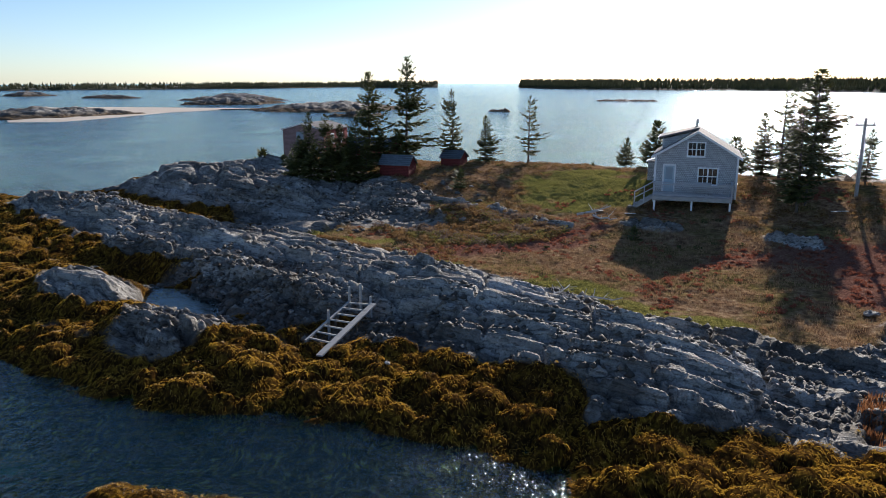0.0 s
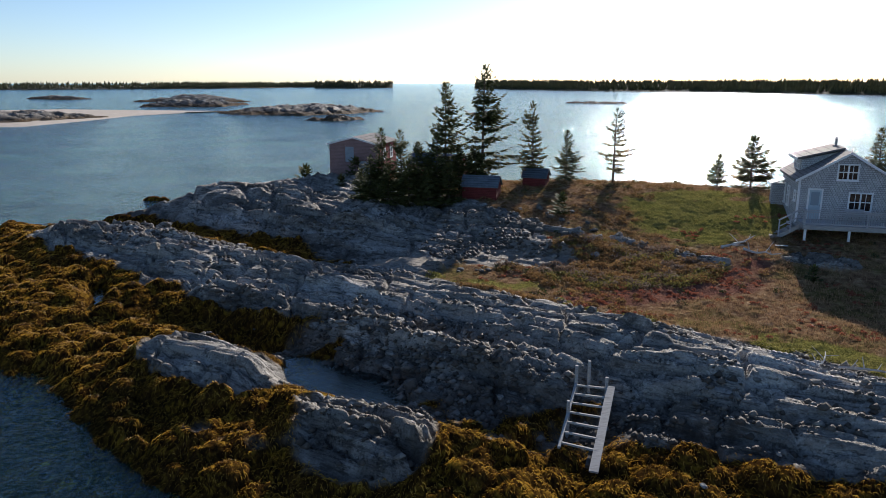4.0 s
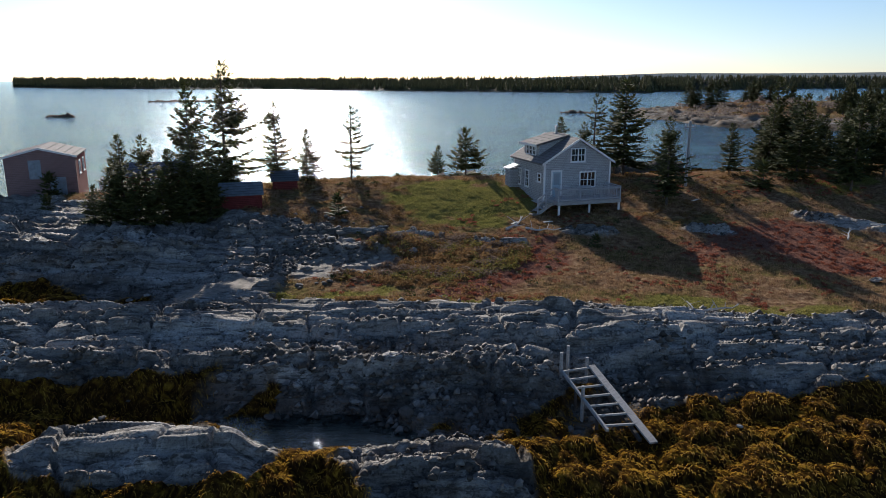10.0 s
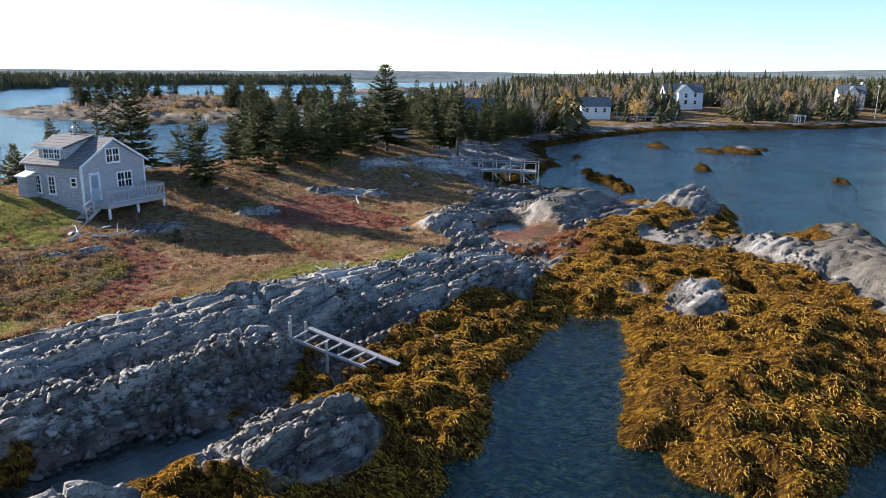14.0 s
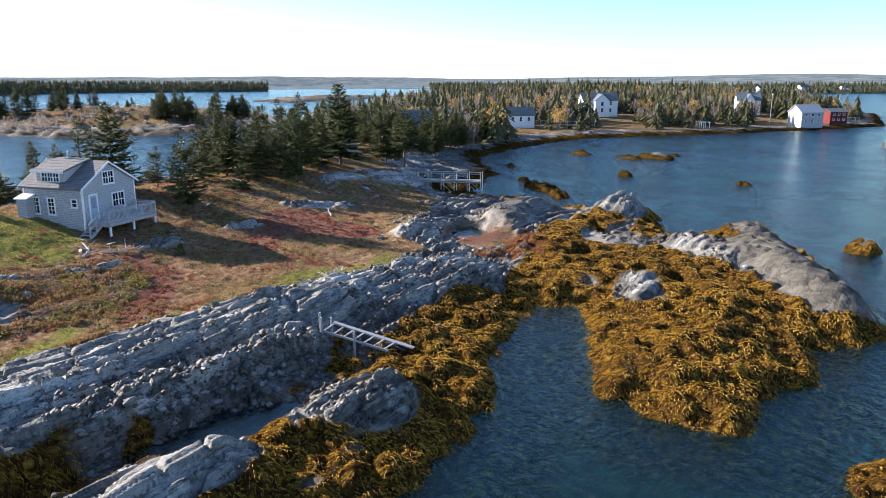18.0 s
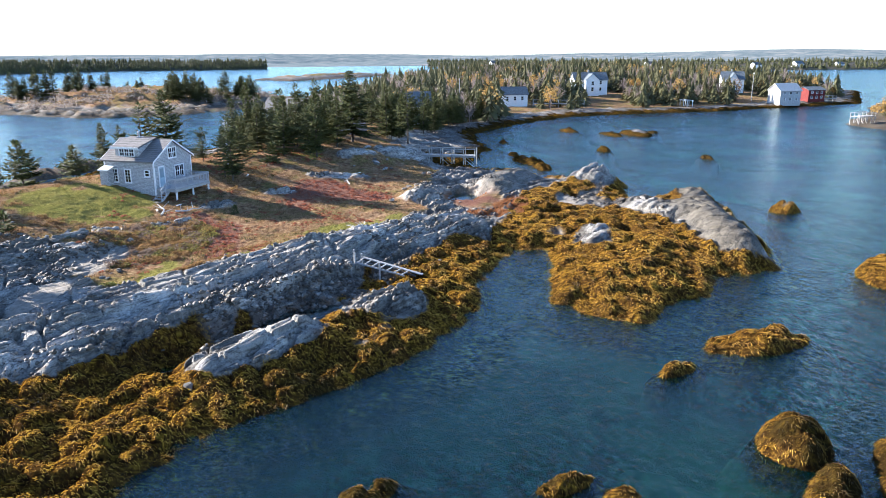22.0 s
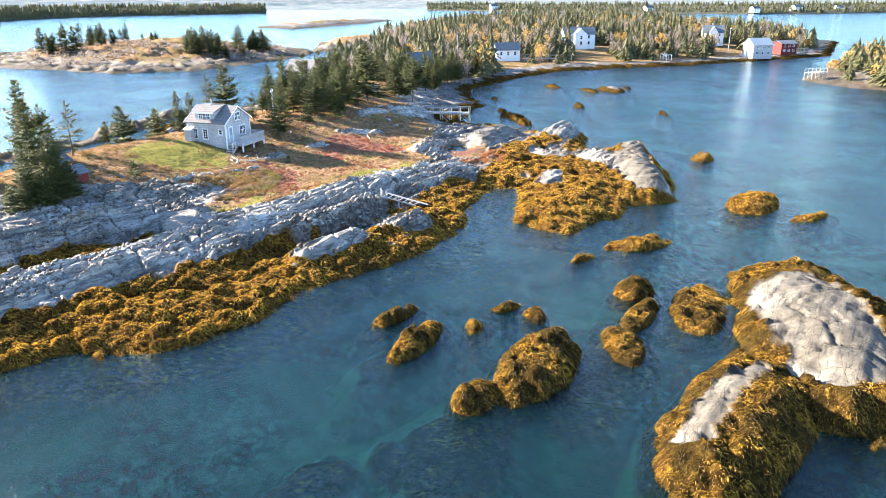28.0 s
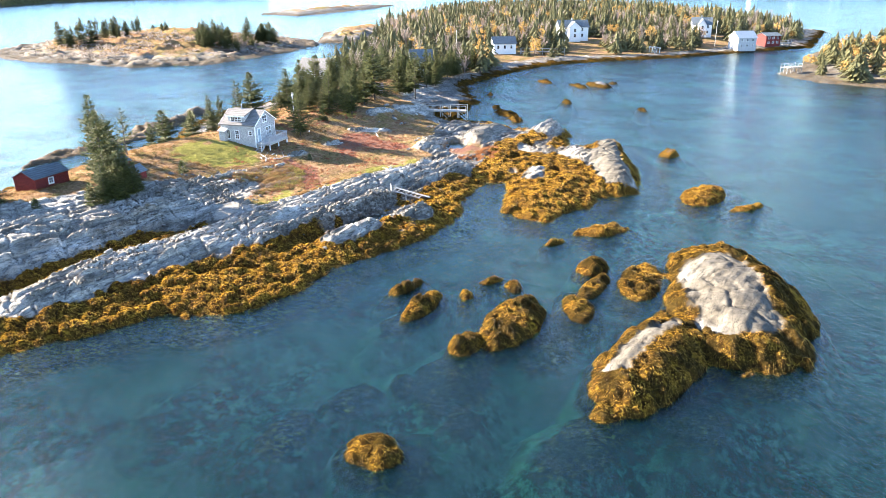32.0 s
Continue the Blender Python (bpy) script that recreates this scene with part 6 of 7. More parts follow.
for _ in range(260):
    x, y = rnd.uniform(88, 215), rnd.uniform(-170, -78)
    if to_line(np.array([x]), np.array([y]), CAPE, True)[0] < 5:
        continue
    z, tall = cape_h(x, y), rnd.uniform(5.5, 9)
    if rnd.random() < 0.62:
        far_spruce(forest, rnd, x, y, z - 0.3, tall, tall * rnd.uniform(0.26, 0.4), 14)
    else:
        leafy(gold, rnd, x, y, z - 0.5, tall * 0.75, tall * 0.36, 220, 0.3)
forest.made("spruce_forest", NEEDLE_FAR, "dense green spruce forest behind the bay")
gold.made("autumn_trees", GOLDLEAF, "golden autumn birches among the spruces")
twigs.made("bare_trees", TWIG, "leafless grey birches and dead spruces")


# ---- far wooded shores and hills ----
def wooded_shore(name, line, deep, tall, count, label, seed):
    """A far strip of land with a ragged line of conifers."""
    rnd = random.Random(seed)
    heap = Heap()
    pts = [Vector((*p, 0)) for p in line]
    verts, faces = [], []
    for i, p in enumerate(pts):
        w = (p - Vector((-20, 15, 0))).normalized()
        verts.extend((p - w * 8 + Vector((0, 0, -1)), p + Vector((0, 0, 1.6)), p + w * deep * 0.3 + Vector((0, 0, tall * 0.5)), p + w * deep + Vector((0, 0, tall * 0.6))))
        if i:
            for k in range(3):
                faces.append((4 * i - 4 + k, 4 * i + k, 4 * i + k + 1, 4 * i - 3 + k))
    shore = tagged(new(name, mesh_of(name, verts, faces, FARLAND, True)), label, "shore", kind="structure")
    for _ in range(count):
        i = rnd.randrange(len(pts) - 1)
        p = pts[i].lerp(pts[i + 1], rnd.random())
        w = (p - Vector((-20, 15, 0))).normalized()
        r = rnd.random() ** 1.6
        q = p + w * deep * r * 0.6
        t = rnd.uniform(4.0, 8.5)
        far_spruce(heap, rnd, q.x, q.y, tall * 0.5 * min(1, r * 2) + 0.4, t * 0.85, t * 0.42, 2)
    heap.made(name + "_woods", NEEDLE_FAR, "dark conifer woods on the far shore")
    return shore


fl = Mat("far_shore_land")
FARLAND = fl.done(fl.ramp(fl.noise(fl.coords(), 0.08, 5), [(0.35, (0.03, 0.035, 0.02)), (0.6, (0.07, 0.06, 0.04)), (0.75, (0.12, 0.11, 0.09))]), 0.9)
wooded_shore("shore_west", [(-1100, 900), (-760, 1100), (-494, 1267), (-400, 1378), (-308, 1560), (-200, 1700)], 260, 9, 2600, "long dark wooded shore across the water", 31)
wooded_shore("shore_mid", [(-230, 1384), (-160, 1400), (-90, 1500)], 60, 15, 300, "small wooded island far off", 32)
wooded_shore("shore_south", [(70, 1330), (120, 1150), (186, 1030), (310, 900), (370, 780), (420, 660), (480, 560), (530, 470), (580, 520), (640, 505)], 260, 15, 5200, "dark wooded shore across the glittering water", 33)
wooded_shore("shore_northeast", [(640, 700), (763, 545), (900, 560), (1030, 530), (1120, 430), (1205, 345)], 120, 20, 1500, "wooded island shore to the north-east", 34)
wooded_shore("shore_east", [(1440, 75), (1300, -40), (1100, -200), (960, -380), (980, -560), (1100, -800)], 300, 18, 1500, "settled wooded shore behind the bay", 35)


def hills(name, line, tall, label, seed):
    verts, faces = [], []
    for i in range(len(line) * 8 - 8):
        k, f = divmod(i, 8)
        x, y = line[k][0] + (line[k + 1][0] - line[k][0]) * f / 8, line[k][1] + (line[k + 1][1] - line[k][1]) * f / 8
        n = float(fbm(np.array([i / 7.0]), np.array([seed + 0.5]), 3, seed)[0])
        top = tall * (0.5 + 0.9 * n) * min(1.0, (i + 0.3) / 9, (len(line) * 8 - 8.7 - i) / 9)
        w = Vector((x, y, 0)).normalized()
        for g, zf in ((0, -0.02), (60, 0.25), (350, 0.75), (700, 1.0), (1000, 0.9)):
            p = Vector((x, y, 0)) + w * g
            verts.append((p.x, p.y, top * zf))
        if i:
            for q in range(4):
                faces.append((5 * i - 5 + q, 5 * i + q, 5 * i + q + 1, 5 * i - 4 + q))
    return tagged(new(name, mesh_of(name, verts, faces, HILL, True)), label, "hills", kind="structure")


# distance haze is put into the hills' blue-grey base colour
hl = Mat("hazy_hill_woods")
HILL = hl.done(hl.ramp(hl.noise(hl.coords(), 0.02, 6, 0.7), [(0.35, (0.085, 0.115, 0.13)), (0.52, (0.15, 0.175, 0.18)), (0.7, (0.27, 0.26, 0.24))]), 0.95, spec=0.0)
hills("backdrop_hills", [(1500, 2300), (2200, 1800), (2600, 1100), (2800, 300), (2600, -500), (2100, -1300), (1500, -1900)], 42, "low wooded hills on the horizon, painted blue-grey with haze", 7)
hills("backdrop_hills_near", [(1500, 420), (1750, 60), (1700, -400), (1500, -900), (1200, -1400)], 15, "low wooded rise behind the far harbour", 9)


# ---- houses round the bay ----
def far_house(name, x, y, z, turn, w, d, eave, ridge, wall, roof, label, windows=3, storeys=2, wing=False, category="house"):
    h = thing(name, x, y, z, turn)
    part("gable_wall", prism(bmesh.new(), [(0, -1), (w, -1), (w, eave), (w / 2, ridge), (0, eave)], 0, 0.2), wall, h)
    part("gable_wall", prism(bmesh.new(), [(0, -1), (w, -1), (w, eave), (w / 2, ridge), (0, eave)], d - 0.2, d), wall, h)
    for xa in (0, w - 0.2):
        bm = bmesh.new()
        box(bm, xa, 0.2, -1, xa + 0.2, d - 0.2, eave)
        part("side_wall", bm, wall, h)
    k = (ridge - eave) / (w / 2)
    for sg in (-1, 1):
        e = w / 2 + 0.35
        part("roof", prism(bmesh.new(), [(w / 2, ridge), (w / 2 + sg * e, ridge - k * e), (w / 2 + sg * e, ridge - k * e + 0.15), (w / 2, ridge + 0.16)], -0.35, d + 0.35), roof, h)
    for s in range(storeys):
        zz = eave / storeys * (s + 0.55)
        for i in range(windows):
            win = window_unit(h, 0.7, 1.1 if category == "house" else 0.7, 1, 2, depth=0.06)
            win.matrix_local = Matrix.Translation((0, d * (i + 0.7) / (windows + 0.4), zz)) @ pose(0, 0, 0, 0, 0, -90)
        for i in range(2):
            win = window_unit(h, 0.7, 1.1 if category == "house" else 0.7, 1, 2, depth=0.06)
            win.matrix_local = pose(w * (0.3 + 0.4 * i), 0, zz)
    if wing:
        g = new("wing")
        g.parent = h
        wl = 3.2
        bm = prism(bmesh.new(), [(d * 0.32, -1), (d * 0.72, -1), (d * 0.72, eave), (d * 0.52, eave + (ridge - eave) * 0.85), (d * 0.32, eave)], -wl, 0.1)
        bmesh.ops.transform(bm, matrix=Matrix(((0, 1, 0, 0), (1, 0, 0, 0), (0, 0, 1, 0), (0, 0, 0, 1))), verts=bm.verts)
        bmesh.ops.reverse_faces(bm, faces=bm.faces)
        part("wing_wall", bm, wall, g)
        kk = (ridge - eave) * 0.85 / (d * 0.2)
        for sg in (-1, 1):
            e = d * 0.2 + 0.3
            zr = eave + (ridge - eave) * 0.85
            bm = prism(bmesh.new(), [(d * 0.52, zr), (d * 0.52 + sg * e, zr - kk * e), (d * 0.52 + sg * e, zr - kk * e + 0.15), (d * 0.52, zr + 0.16)], -wl - 0.3, w / 2)
            bmesh.ops.transform(bm, matrix=Matrix(((0, 1, 0, 0), (1, 0, 0, 0), (0, 0, 1, 0), (0, 0, 0, 1))), verts=bm.verts)
            bmesh.ops.reverse_faces(bm, faces=bm.faces)
            part("wing_roof", bm, roof, g)
        bm = bmesh.new()
        box(bm, w / 2 - 0.3, d * 0.5, ridge - 0.3, w / 2 + 0.3, d * 0.5 + 0.5, ridge + 0.9, 0.02)
        part("chimney", bm, BRICKRED, h)
        for zz in (eave * 0.3, eave * 0.75):
            win = window_unit(g, 0.8, 1.2, 1, 2, depth=0.06)
            win.matrix_local = Matrix.Translation((-wl, d * 0.52, zz)) @ pose(0, 0, 0, 0, 0, -90)
    return tagged(h, label, category)


BARNWHITE = plain("weathered_white_boards", (0.5, 0.5, 0.49), 0.8, 2, 0.25)
far_house("farmhouse", 211, -30, 4.2, 4, 7, 12, 4.6, 7.0, WHITE, ROOF_BLUE, "white clapboard farmhouse with grey roof and wing above the bay", wing=True)
far_house("bay_cottage", 175.5, 2.4, 2.6, 8, 6, 8.2, 2.8, 4.9, WHITE, ROOF_BLUE, "small white cottage with dormers above the shore", storeys=1)
far_house("white_house", 228, -86, 4.0, -12, 7, 8, 4.4, 7.0, WHITE, ROOF_BLUE, "white house with porch among autumn trees", wing=True)
far_house("white_barn", 193.5, -91.8, 1.5, 10, 7, 7.6, 4.0, 6.2, BARNWHITE, BARNWHITE, "big white boathouse barn with pale roof at the water", windows=3, storeys=2, category="barn")
far_house("red_boathouse", 208.5, -107.5, 1.6, 10, 6.5, 6.4, 3.4, 4.4, RED, ROOF_BLUE, "red shingled boathouse beside the white barn", windows=3, storeys=2, category="barn")
far_house("grove_house", 92, 57, 3.2, -20, 6, 9, 2.8, 5.2, SHINGLE, ROOF, "grey shingled house hidden in the spruce grove", storeys=1)
far_house("cabin", 69, 41.2, 2.4, 10, 3.4, 4.2, 2.2, 3.2, PALEWALL := plain("pale_pink_boards", (0.45, 0.36, 0.34), 0.8, 3, 0.25), ROOF, "small pinkish cabin among the spruces", windows=2, storeys=1)
far_house("blue_roof_house", 113, 31, 2.6, 12, 5.5, 6, 3.4, 6.2, WHITE, ROOF_BLUE, "white house with blue roof half hidden by trees", storeys=1)
for x, y, s in ((960, -400, 1.0), (985, -470, 1.2), (1010, -540, 1.0), (1290, -60, 1.3), (1060, -280, 1.1)):
    far_house("harbour_house", x, y, 2.2, 20, 9 * s, 11 * s, 5 * s, 8 * s, WHITE, ROOF_BLUE, "white house on the far harbour shore", windows=2)


# footbridge to the small cottage, poles, wreck of a landing
wharf("boardwalk", (176.5, 0.5), (173, -15), 2.6, 1.4, 6, "white railed boardwalk from the bay cottage to the shore", 1.0)
for x, y, tall in ((31.5, 53.2, 5.6), (167, 24, 9.0), (248, -60, 9.0), (205, -80, 10)):
    z = height_at(x, y)
    pole = thing("utility_pole", x, y, z)
    part("pole", pipe(bmesh.new(), (0, 0, -0.5), (0, 0, tall), 0.14, 0.1, 8), OLDWOOD, pole)
    part("crossarm", beam(bmesh.new(), (-0.7, 0, tall - 0.5), (0.7, 0, tall - 0.5), 0.1, 0.12), OLDWOOD, pole)
    for xx in (-0.6, 0.6):
        part("insulator", pipe(bmesh.new(), (xx, 0, tall - 0.44), (xx, 0, tall - 0.25), 0.05, 0.03, 6), WHITE, pole)
    tagged(pole, "grey wooden utility pole among the trees", "pole")

frame_z = height_at(183, -50)
trestle = thing("landing_trestle", 183, -50, frame_z, 20)
for x in (-1.8, 0, 1.8):
    for y in (-1, 1):
        part("trestle_post", pipe(bmesh.new(), (x, y, -0.6), (x + 0.1 * y, y, 2.0), 0.12, 0.1, 6), WHITE, trestle)
for y in (-1, 1):
    part("trestle_beam", beam(bmesh.new(), (-2.2, y, 1.7), (2.2, y, 2.0), 0.15, 0.2), WHITE, trestle)
for x in (-1.8, -0.6, 0.6, 1.8):
    part("trestle_deck", beam(bmesh.new(), (x, -1.2, 1.95 + 0.06 * x), (x, 1.2, 1.95 + 0.06 * x), 0.5, 0.06), OLDWOOD, trestle)
tagged(trestle, "broken pale wooden landing trestle on the shore bank", "trestle")


# ---- rockweed fronds, grass, shrubs ----
def raw_mesh(name, co, faces, mat, label, category):
    """One joined mesh of kind stuff from arrays of places and equal-sided faces."""
    n = faces.shape[1]
    me = bpy.data.meshes.new(name)
    me.vertices.add(len(co))
    me.vertices.foreach_set("co", co.astype(np.float32).ravel())
    me.loops.add(faces.size)
    me.loops.foreach_set("vertex_index", faces.ravel().astype(np.int32))
    me.polygons.add(len(faces))
    me.polygons.foreach_set("loop_start", np.arange(0, faces.size, n, dtype=np.int32))
    me.update(calc_edges=True)
    me.materials.append(mat)
    return tagged(new(name, me), label, category, kind="stuff")


def slope_of(x, y, e=0.35):
    hx = (lay(x + e, y)[0] - lay(x - e, y)[0]) / (2 * e)
    hy = (lay(x, y + e)[0] - lay(x, y - e)[0]) / (2 * e)
    return hx, hy


def fronds(x, y, rs, ln, wd, label, name="rockweed", afloat=False, mat=WEEDLEAF):
    """Straps of weed that lie downhill over their rock, two joints each."""
    h = lay(x, y)[0]
    gx, gy = slope_of(x, y)
    n = len(x)
    if afloat:
        h, gx, gy = rs.uniform(-0.55, -0.14, n), gx * 0, gy * 0
    a = np.arctan2(-gy, -gx) + rs.normal(0, 0.75, n) + (np.hypot(gx, gy) < 0.08) * rs.uniform(-3.1, 3.1, n)
    dx, dy = np.cos(a), np.sin(a)
    ll, ww = ln * rs.uniform(0.6, 1.5, n), wd * rs.uniform(0.6, 1.5, n)
    g = np.clip(gx * dx + gy * dy, -1.3, 1.0)
    rows = []
    for f, up, thin in ((0.0, 0.02, 0.8), (0.5, 0.06, 1.0), (1.0, 0.0, 0.3)):
        cx, cy = x + dx * ll * f, y + dy * ll * f
        cz = h + g * ll * f + up * (0.7 + 0.6 * rs.random(n))
        for s in (-1, 1):
            rows.append(np.stack([cx - s * dy * ww * thin, cy + s * dx * ww * thin, cz + s * 0.01], 1))
    co = np.stack(rows, 1).reshape(-1, 3)
    base = (np.arange(n) * 6)[:, None]
    faces = np.concatenate([base + np.array([[0, 1, 3, 2]]), base + np.array([[2, 3, 5, 4]])])
    return raw_mesh(name, co, faces, mat, label, "seaweed")


rs = np.random.RandomState(4)


def scatter(n, x0, x1, y0, y1, want):
    """Random places where the mask function is met."""
    x, y = rs.uniform(x0, x1, n), rs.uniform(y0, y1, n)
    h, m = lay(x, y)
    ok = want(h, m, x, y)
    return x[ok], y[ok]


wx, wy = scatter(700000, -60, 50, -14, 72, lambda h, m, x, y: (m["weed"] > 0.5 + 0.3 * rs.random(len(x))) & (h > -0.12) & (h < 2.3))
keep = rs.permutation(len(wx))[:230000]
fronds(wx[keep], wy[keep], rs, 0.11, 0.0065, "golden brown rockweed draped over the intertidal rocks")

fx, fy = scatter(420000, -68, 30, -16, 60, lambda h, m, x, y: (h > -0.75) & (h < -0.05) & (fbm(x / 1.8, y / 1.8, 3, 130) > 0.47 + 0.12 * rs.random(len(x))))
keep = rs.permutation(len(fx))[:60000]
fronds(fx[keep], fy[keep], rs, 0.3, 0.014, "brown rockweed floating just under the water", "floating_rockweed", True, needle_material("drowned_rockweed", (0.03, 0.014, 0.009), (0.15, 0.062, 0.03), 0.1))


def blades(x, y, tall, wide, lean, mat, name, label, category="grass", each=5):
    """Tufts of narrow upright blades."""
    x, y = np.repeat(x, each), np.repeat(y, each)
    n = len(x)
    x, y = x + rs.normal(0, 0.09, n), y + rs.normal(0, 0.09, n)
    h = lay(x, y)[0]
    a = rs.uniform(0, 6.283, n)
    t = tall * rs.uniform(0.5, 1.3, n)
    dx, dy = np.cos(a), np.sin(a)
    k = rs.uniform(0, lean, n) * t
    co = np.stack([np.stack([x - dy * wide, y + dx * wide, h - 0.03], 1), np.stack([x + dy * wide, y - dx * wide, h - 0.03], 1), np.stack([x + dx * k, y + dy * k, h + t], 1)], 1).reshape(-1, 3)
    return raw_mesh(name, co, np.arange(3 * n).reshape(-1, 3), mat, label, category)


gx_, gy_ = scatter(90000, -22, 66, 28, 84, lambda h, m, x, y: (m["grass"] > 0.7) & (m["green"] < 0.45) & (m["red"] < 0.5) & (fbm(x / 2.4, y / 2.4, 3, 140) > 0.4))
keep = rs.permutation(len(gx_))[:34000]
blades(gx_[keep], gy_[keep], 0.17, 0.014, 0.9, GRASSBLADE, "dry_grass", "tawny dry grass tufts over the meadow")
gx_, gy_ = scatter(60000, -22, 66, 28, 84, lambda h, m, x, y: (m["grass"] > 0.7) & (m["green"] > 0.4))
keep = rs.permutation(len(gx_))[:11000]
blades(gx_[keep], gy_[keep], 0.12, 0.016, 0.9, GREENBLADE, "green_grass", "short green grass on the knoll")


def leaf_clumps(cx, cy, size, count, leaf, mat, name, label, category="shrub"):
    """Low rounded bushes of loose leaves."""
    n = len(cx) * count
    x, y, s = np.repeat(cx, count), np.repeat(cy, count), np.repeat(size, count)
    h = np.repeat(lay(cx, cy)[0], count)
    d = rs.normal(0, 1, (n, 3))
    d /= np.linalg.norm(d, axis=1)[:, None]
    r = s * rs.uniform(0.5, 1.0, n)
    c = np.stack([x + d[:, 0] * r * 1.25, y + d[:, 1] * r * 1.25, h + np.abs(d[:, 2]) * r * 0.9], 1)
    p, q = rs.normal(0, leaf, (n, 3)), rs.normal(0, leaf, (n, 3))
    co = np.stack([c - p, c + q, c + p, c - q], 1).reshape(-1, 3)
    return raw_mesh(name, co, np.arange(4 * n).reshape(-1, 4), mat, label, category)


def shrub_band(seed_n, mask):
    return scatter(seed_n, -22, 64, 34, 84, lambda h, m, x, y: (m["grass"] > 0.6) & (m["green"] < 0.5) & mask(x, y))


bx, by = shrub_band(5200, lambda x, y: (fbm(x / 3.5, y / 3.5, 3, 150) > 0.48) & ((y > 47) | (x < 4)))
leaf_clumps(bx, by, rs.uniform(0.16, 0.42, len(bx)), 60, 0.028, SHRUBLEAF, "heath_shrubs", "rusty bayberry and rose shrubs over the heath")
bx, by = shrub_band(1500, lambda x, y: (fbm(x / 3.0, y / 3.0, 3, 160) > 0.57) & (y > 44))
leaf_clumps(bx, by, rs.uniform(0.16, 0.36, len(bx)), 60, 0.028, NEEDLE, "juniper", "dark low juniper on the heath")
OLIVELEAF = needle_material("olive_shrub_leaves", (0.07, 0.065, 0.02), (0.26, 0.22, 0.06))
GREYTWIG = needle_material("grey_brown_shrub_twigs", (0.10, 0.075, 0.055), (0.24, 0.18, 0.13))
for mat, nm, label, cut, count in ((SHRUBLEAF, "rose_thicket", "rusty rose thicket in the middle of the heath", 0.5, 1500), (OLIVELEAF, "bayberry_thicket", "olive bayberry bushes beside the rose thicket", 0.55, 1100), (GREYTWIG, "bare_thicket", "grey-brown leafless bushes above the ledge", 0.52, 1300)):
    bx, by = scatter(count, -4, 13, 44, 60, lambda h, m, x, y: (m["grass"] > 0.5) & (m["green"] < 0.6) & (((x - 3.5) / 7) ** 2 + ((y - 51) / 4.6) ** 2 < 1) & (fbm(x / 1.8 + count, y / 1.8, 3, 155) > cut - 0.04))
    leaf_clumps(bx, by, rs.uniform(0.2, 0.5, len(bx)), 90, 0.03, mat, nm, label)
bx, by = scatter(900, -8, 0, 41, 47, lambda h, m, x, y: to_line(x, y, [(-5.6, 45.2), (-3.6, 44.2), (-1.8, 43.2)]) < 0.6)
leaf_clumps(bx, by, rs.uniform(0.16, 0.34, len(bx)), 80, 0.026, SHRUBLEAF, "heather_mound", "rust-brown heather mound on top of the ledge")
RUSTLEAF = needle_material("red_huckleberry_leaves", (0.14, 0.04, 0.025), (0.34, 0.13, 0.07))
bx, by = scatter(5000, -10, 46, 33, 60, lambda h, m, x, y: (m["grass"] > 0.6) & ((m["red"] > 0.4) | (fbm(x / 2.2, y / 2.2, 3, 170) > 0.63)))
leaf_clumps(bx, by, rs.uniform(0.08, 0.2, len(bx)), 40, 0.025, RUSTLEAF, "huckleberry", "dark red huckleberry patches on the marsh")
bx, by = scatter(6000, -8, 16, 30, 50, lambda h, m, x, y: (m["grass"] > 0.15) & (m["grass"] < 0.9) & (fbm(x / 1.5, y / 1.5, 3, 180) > 0.5))
leaf_clumps(bx, by, rs.uniform(0.1, 0.28, len(bx)), 46, 0.03, GREENBLADE, "ledge_plants", "yellow-green plants along the top of the ledge")
rx, ry = scatter(26000, 13, 30, 18, 30, lambda h, m, x, y: (h > 0.56) & (h < 1.0) & (np.hypot((x - 23) / 6, (y - 22) / 4.5) < 1) & (fbm(x / 2, y / 2, 3, 190) > 0.4))
keep = rs.permutation(len(rx))[:4500]
blades(rx[keep], ry[keep], 0.24, 0.03, 0.8, RUSTBLADE := needle_material("rust_marsh_grass", (0.19, 0.075, 0.03), (0.36, 0.17, 0.07)), "marsh_grass", "rust-coloured salt marsh grass round the pond")


# ---- loose boulders and stones ----
def boulder_mesh(seed):
    rnd = random.Random(seed)
    bm = bmesh.new()
    bmesh.ops.create_icosphere(bm, subdivisions=2, radius=1)
    off = Vector((rnd.uniform(0, 50), rnd.uniform(0, 50), rnd.uniform(0, 50)))
    planes = [Vector((rnd.gauss(0, 1), rnd.gauss(0, 1), rnd.gauss(0, 1))).normalized() for _ in range(13)]
    for v in bm.verts:
        d = v.co.normalized()
        r = min([1.0] + [0.58 / max(0.05, d.dot(p)) for p in planes if d.dot(p) > 0.3])
        v.co = d * r * (1 + 0.16 * noise.noise(d * 2.2 + off))
        v.co.z *= 0.68
    me = bpy.data.meshes.new("boulder")
    bm.to_mesh(me)
    bm.free()
    me.materials.append(ROCK)
    return me


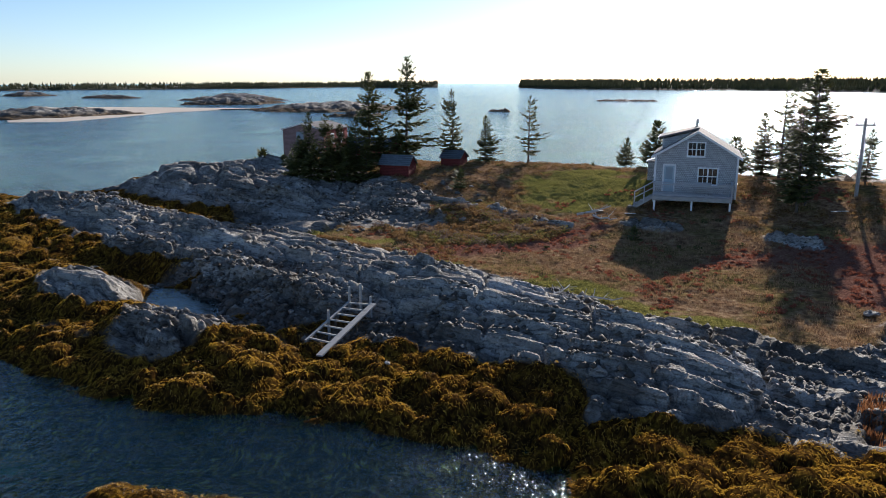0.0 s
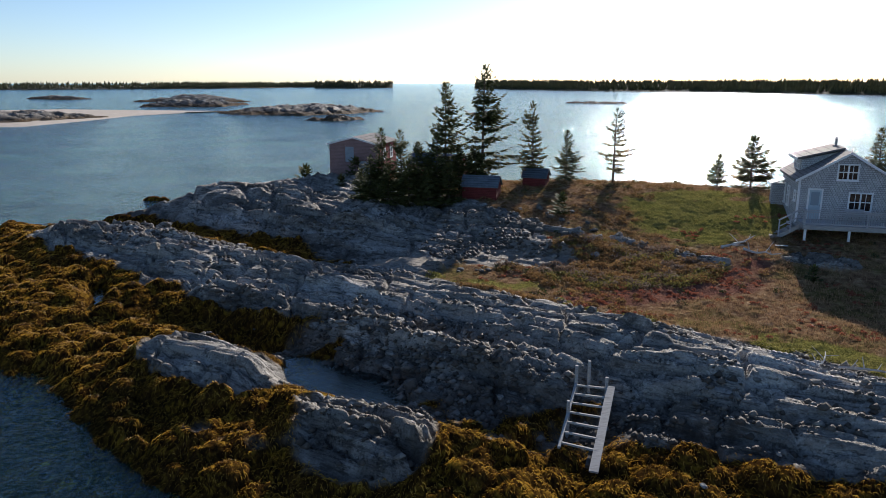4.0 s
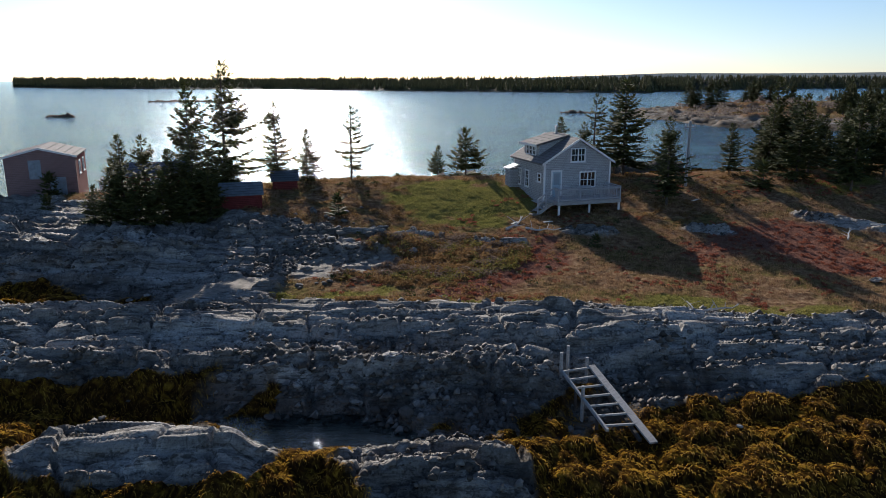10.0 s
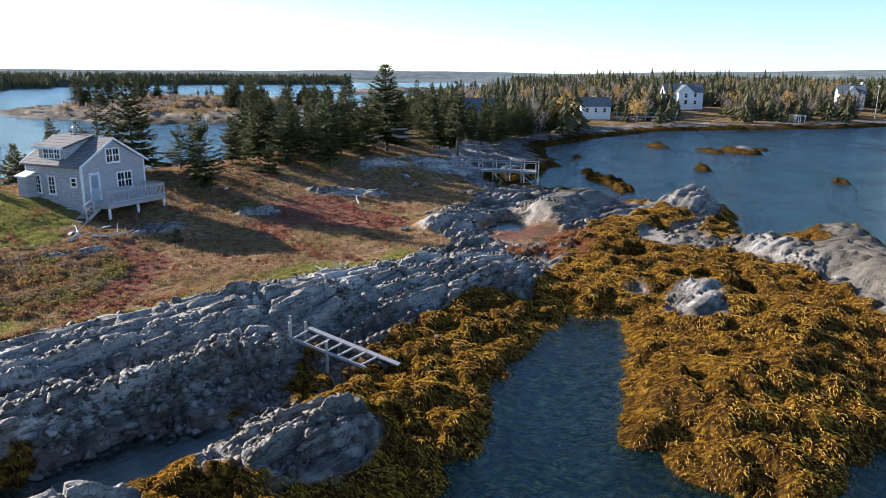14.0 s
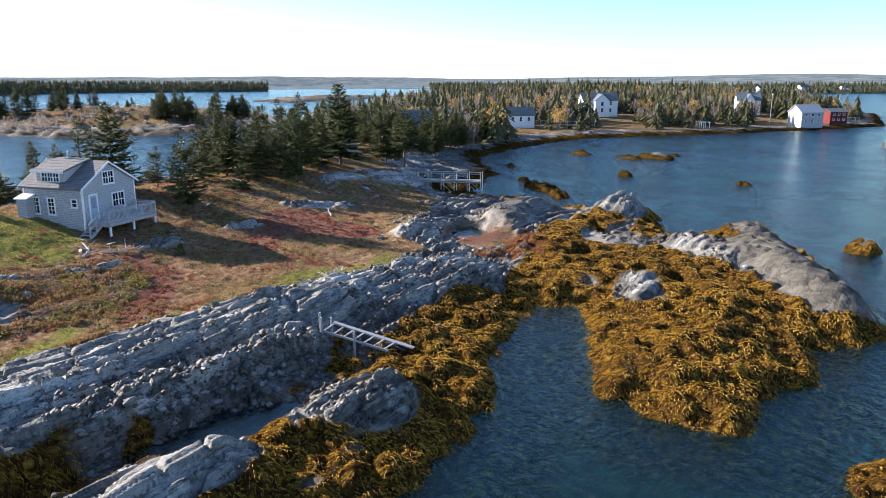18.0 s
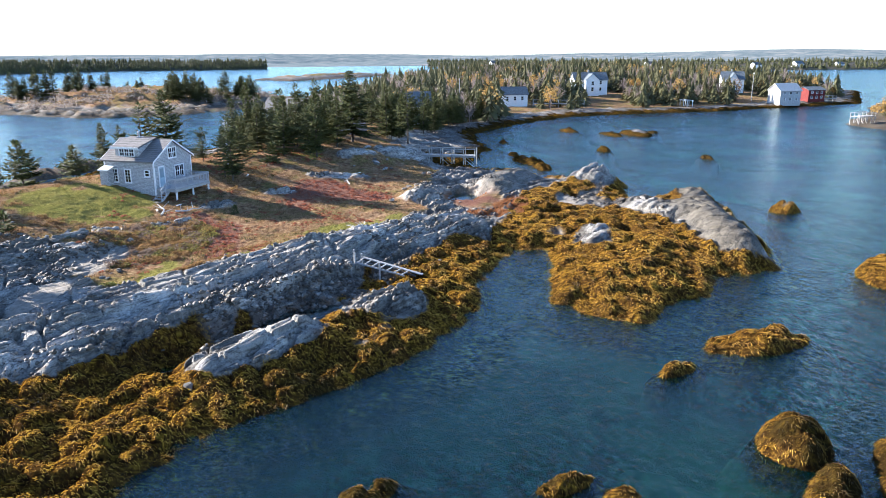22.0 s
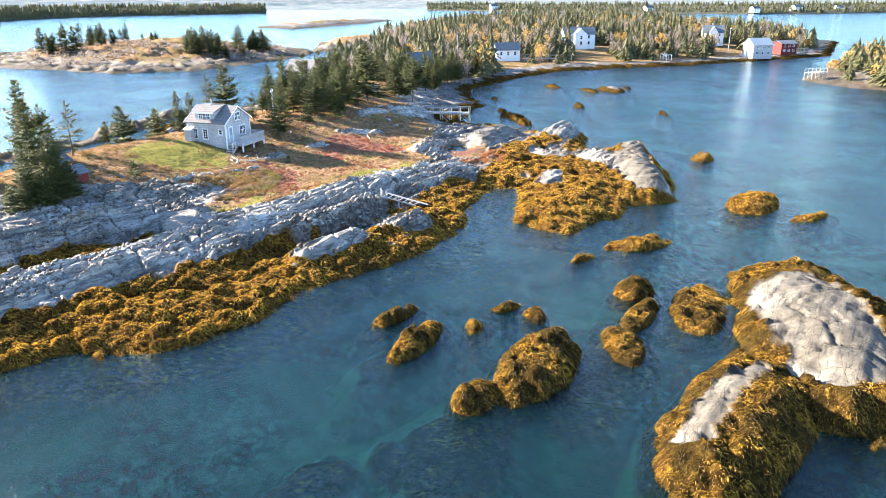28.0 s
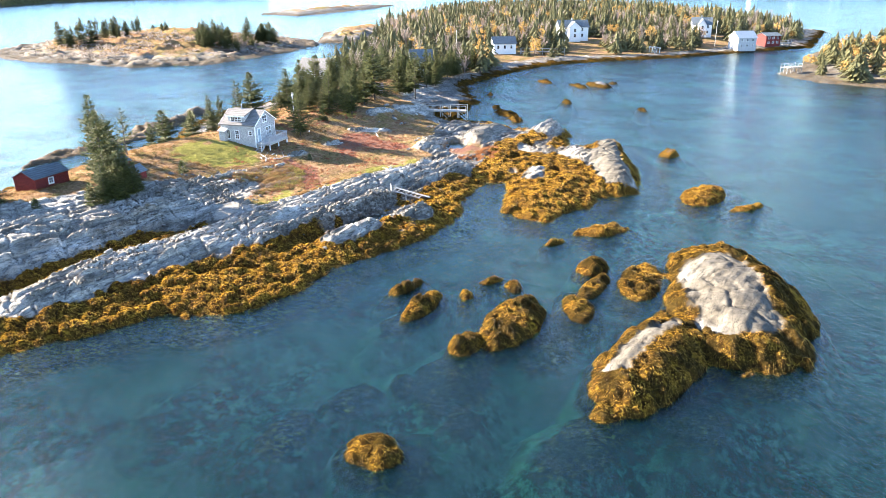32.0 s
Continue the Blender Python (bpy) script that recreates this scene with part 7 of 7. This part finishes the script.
BOULDERS = [boulder_mesh(s) for s in range(60, 67)]
rnd = random.Random(77)
FIELDS = [(-13, 2, 33, 41, 70, 0.16, 0.42), (-9, 5, 55, 64, 55, 0.18, 0.5), (-22, -8, 38, 46, 40, 0.15, 0.5), (22, 32, 25, 33, 20, 0.2, 0.6), (-32, -12, 52, 64, 35, 0.2, 0.55),
          (0, 12, 26, 33, 25, 0.15, 0.4), (10, 18, 4, 8, 5, 0.2, 0.5), (38, 60, 28, 40, 25, 0.2, 0.7), (-7, 3, 50, 58, 60, 0.14, 0.45)]
for x0, x1, y0, y1, count, lo, hi in FIELDS:
    for _ in range(count):
        x, y = rnd.uniform(x0, x1), rnd.uniform(y0, y1)
        h = height_at(x, y)
        if h < 0.3 or lay(np.array([x]), np.array([y]))[1]["weed"][0] > 0.6 and rnd.random() < 0.75:
            continue
        s = lo + (hi - lo) * rnd.random() ** 2
        b = new("boulder", rnd.choice(BOULDERS))
        b.matrix_world = Matrix.Translation((x, y, h + 0.25 * s)) @ Matrix.Rotation(rnd.uniform(0, 6.28), 4, "Z") @ Matrix.Rotation(rnd.uniform(-0.3, 0.3), 4, "X") @ Matrix.Diagonal((s * rnd.uniform(0.8, 1.5), s, s * rnd.uniform(0.6, 1.1), 1))
        tagged(b, "loose grey angular boulder lying on the rock shore", "boulder", "loose boulders")
RUBBLE = [([(-19, 42.5), (-13, 39.6), (-8, 36.4), (-4, 33.5), (0, 30.5)], 2.2), ([(-6, 55), (-2, 56.5)], 1.8), ([(-9.5, 41.2), (-5.5, 38)], 1.2), ([(-30, 60.5), (-20, 55)], 1.5)]


def in_gully(x, y):
    near = np.zeros(x.shape)
    for line, half in RUBBLE:
        near = np.maximum(near, np.exp(-(to_line(x, y, line) / half) ** 2))
    return near


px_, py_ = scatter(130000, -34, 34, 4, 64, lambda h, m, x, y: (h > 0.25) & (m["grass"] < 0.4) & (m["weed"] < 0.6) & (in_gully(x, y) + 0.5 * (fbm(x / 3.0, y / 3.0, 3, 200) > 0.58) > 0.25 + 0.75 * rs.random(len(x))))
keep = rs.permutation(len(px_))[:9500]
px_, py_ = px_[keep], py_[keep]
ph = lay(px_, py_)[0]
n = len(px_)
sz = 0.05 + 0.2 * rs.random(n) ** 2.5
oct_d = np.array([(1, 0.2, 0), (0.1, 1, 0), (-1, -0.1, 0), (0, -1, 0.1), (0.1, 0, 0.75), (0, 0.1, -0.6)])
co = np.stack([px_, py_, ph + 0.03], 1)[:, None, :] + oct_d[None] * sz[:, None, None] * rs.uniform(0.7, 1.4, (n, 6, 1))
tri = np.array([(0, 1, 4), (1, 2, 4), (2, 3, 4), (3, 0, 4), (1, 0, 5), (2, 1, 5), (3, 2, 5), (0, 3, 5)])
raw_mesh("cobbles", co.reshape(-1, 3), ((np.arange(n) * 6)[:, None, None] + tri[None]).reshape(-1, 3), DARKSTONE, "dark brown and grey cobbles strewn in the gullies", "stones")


# ---- driftwood and odd boards ----
BLEACHED = plain("bleached_wood", (0.60, 0.58, 0.54), 0.85, 4, 0.3, stretch=(1, 6, 6))


def driftwood(x, y, turn, size, seed):
    rnd = random.Random(seed)
    d = thing("driftwood", x, y, height_at(x, y) + 0.1, turn)
    p, w = Vector((0, 0, 0)), Vector((1, 0, 0.1))
    bm = bmesh.new()
    r = 0.07 * size
    for i in range(5):
        q = p + (w + Vector((0, rnd.uniform(-0.5, 0.5), rnd.uniform(-0.2, 0.3)))).normalized() * 0.4 * size
        pipe(bm, p, q, r, r * 0.8, 6)
        if i:
            t = p + Vector((rnd.uniform(-0.1, 0.4), rnd.uniform(-0.6, 0.6), rnd.uniform(0.1, 0.5))) * size
            pipe(bm, p, t, r * 0.6, r * 0.2, 5)
        p, r = q, r * 0.8
    part("branch", bm, BLEACHED, d)
    tagged(d, "bleached forked driftwood branch on the shore grass", "driftwood")


driftwood(9.2, 35.2, -30, 1.2, 1)
driftwood(8.0, 34.4, 60, 0.9, 2)
driftwood(11.5, 53.5, 20, 1.6, 3)
driftwood(12.6, 52.6, -60, 1.4, 4)
driftwood(30.5, 38.5, 15, 1.1, 5)
for i, (x, y, turn, ln) in enumerate(((34.5, 38.2, -35, 1.5), (29.0, 50.2, 10, 1.2), (13.2, 54.6, 25, 1.0), (15.4, 53.3, -10, 0.8), (52, 33.2, 30, 2.2), (51.2, 33.0, 28, 2.0), (52.6, 32.4, 24, 2.1), (17.9, 57.6, 70, 1.1))):
    b = thing("loose_board", x, y, height_at(x, y) + 0.1, turn)
    bm = bmesh.new()
    box(bm, -ln / 2, -0.1, -0.02, ln / 2, 0.1, 0.03, 0.006)
    part("board", bm, BLEACHED, b)
    tagged(b, "weathered pale board lying in the grass", "board")
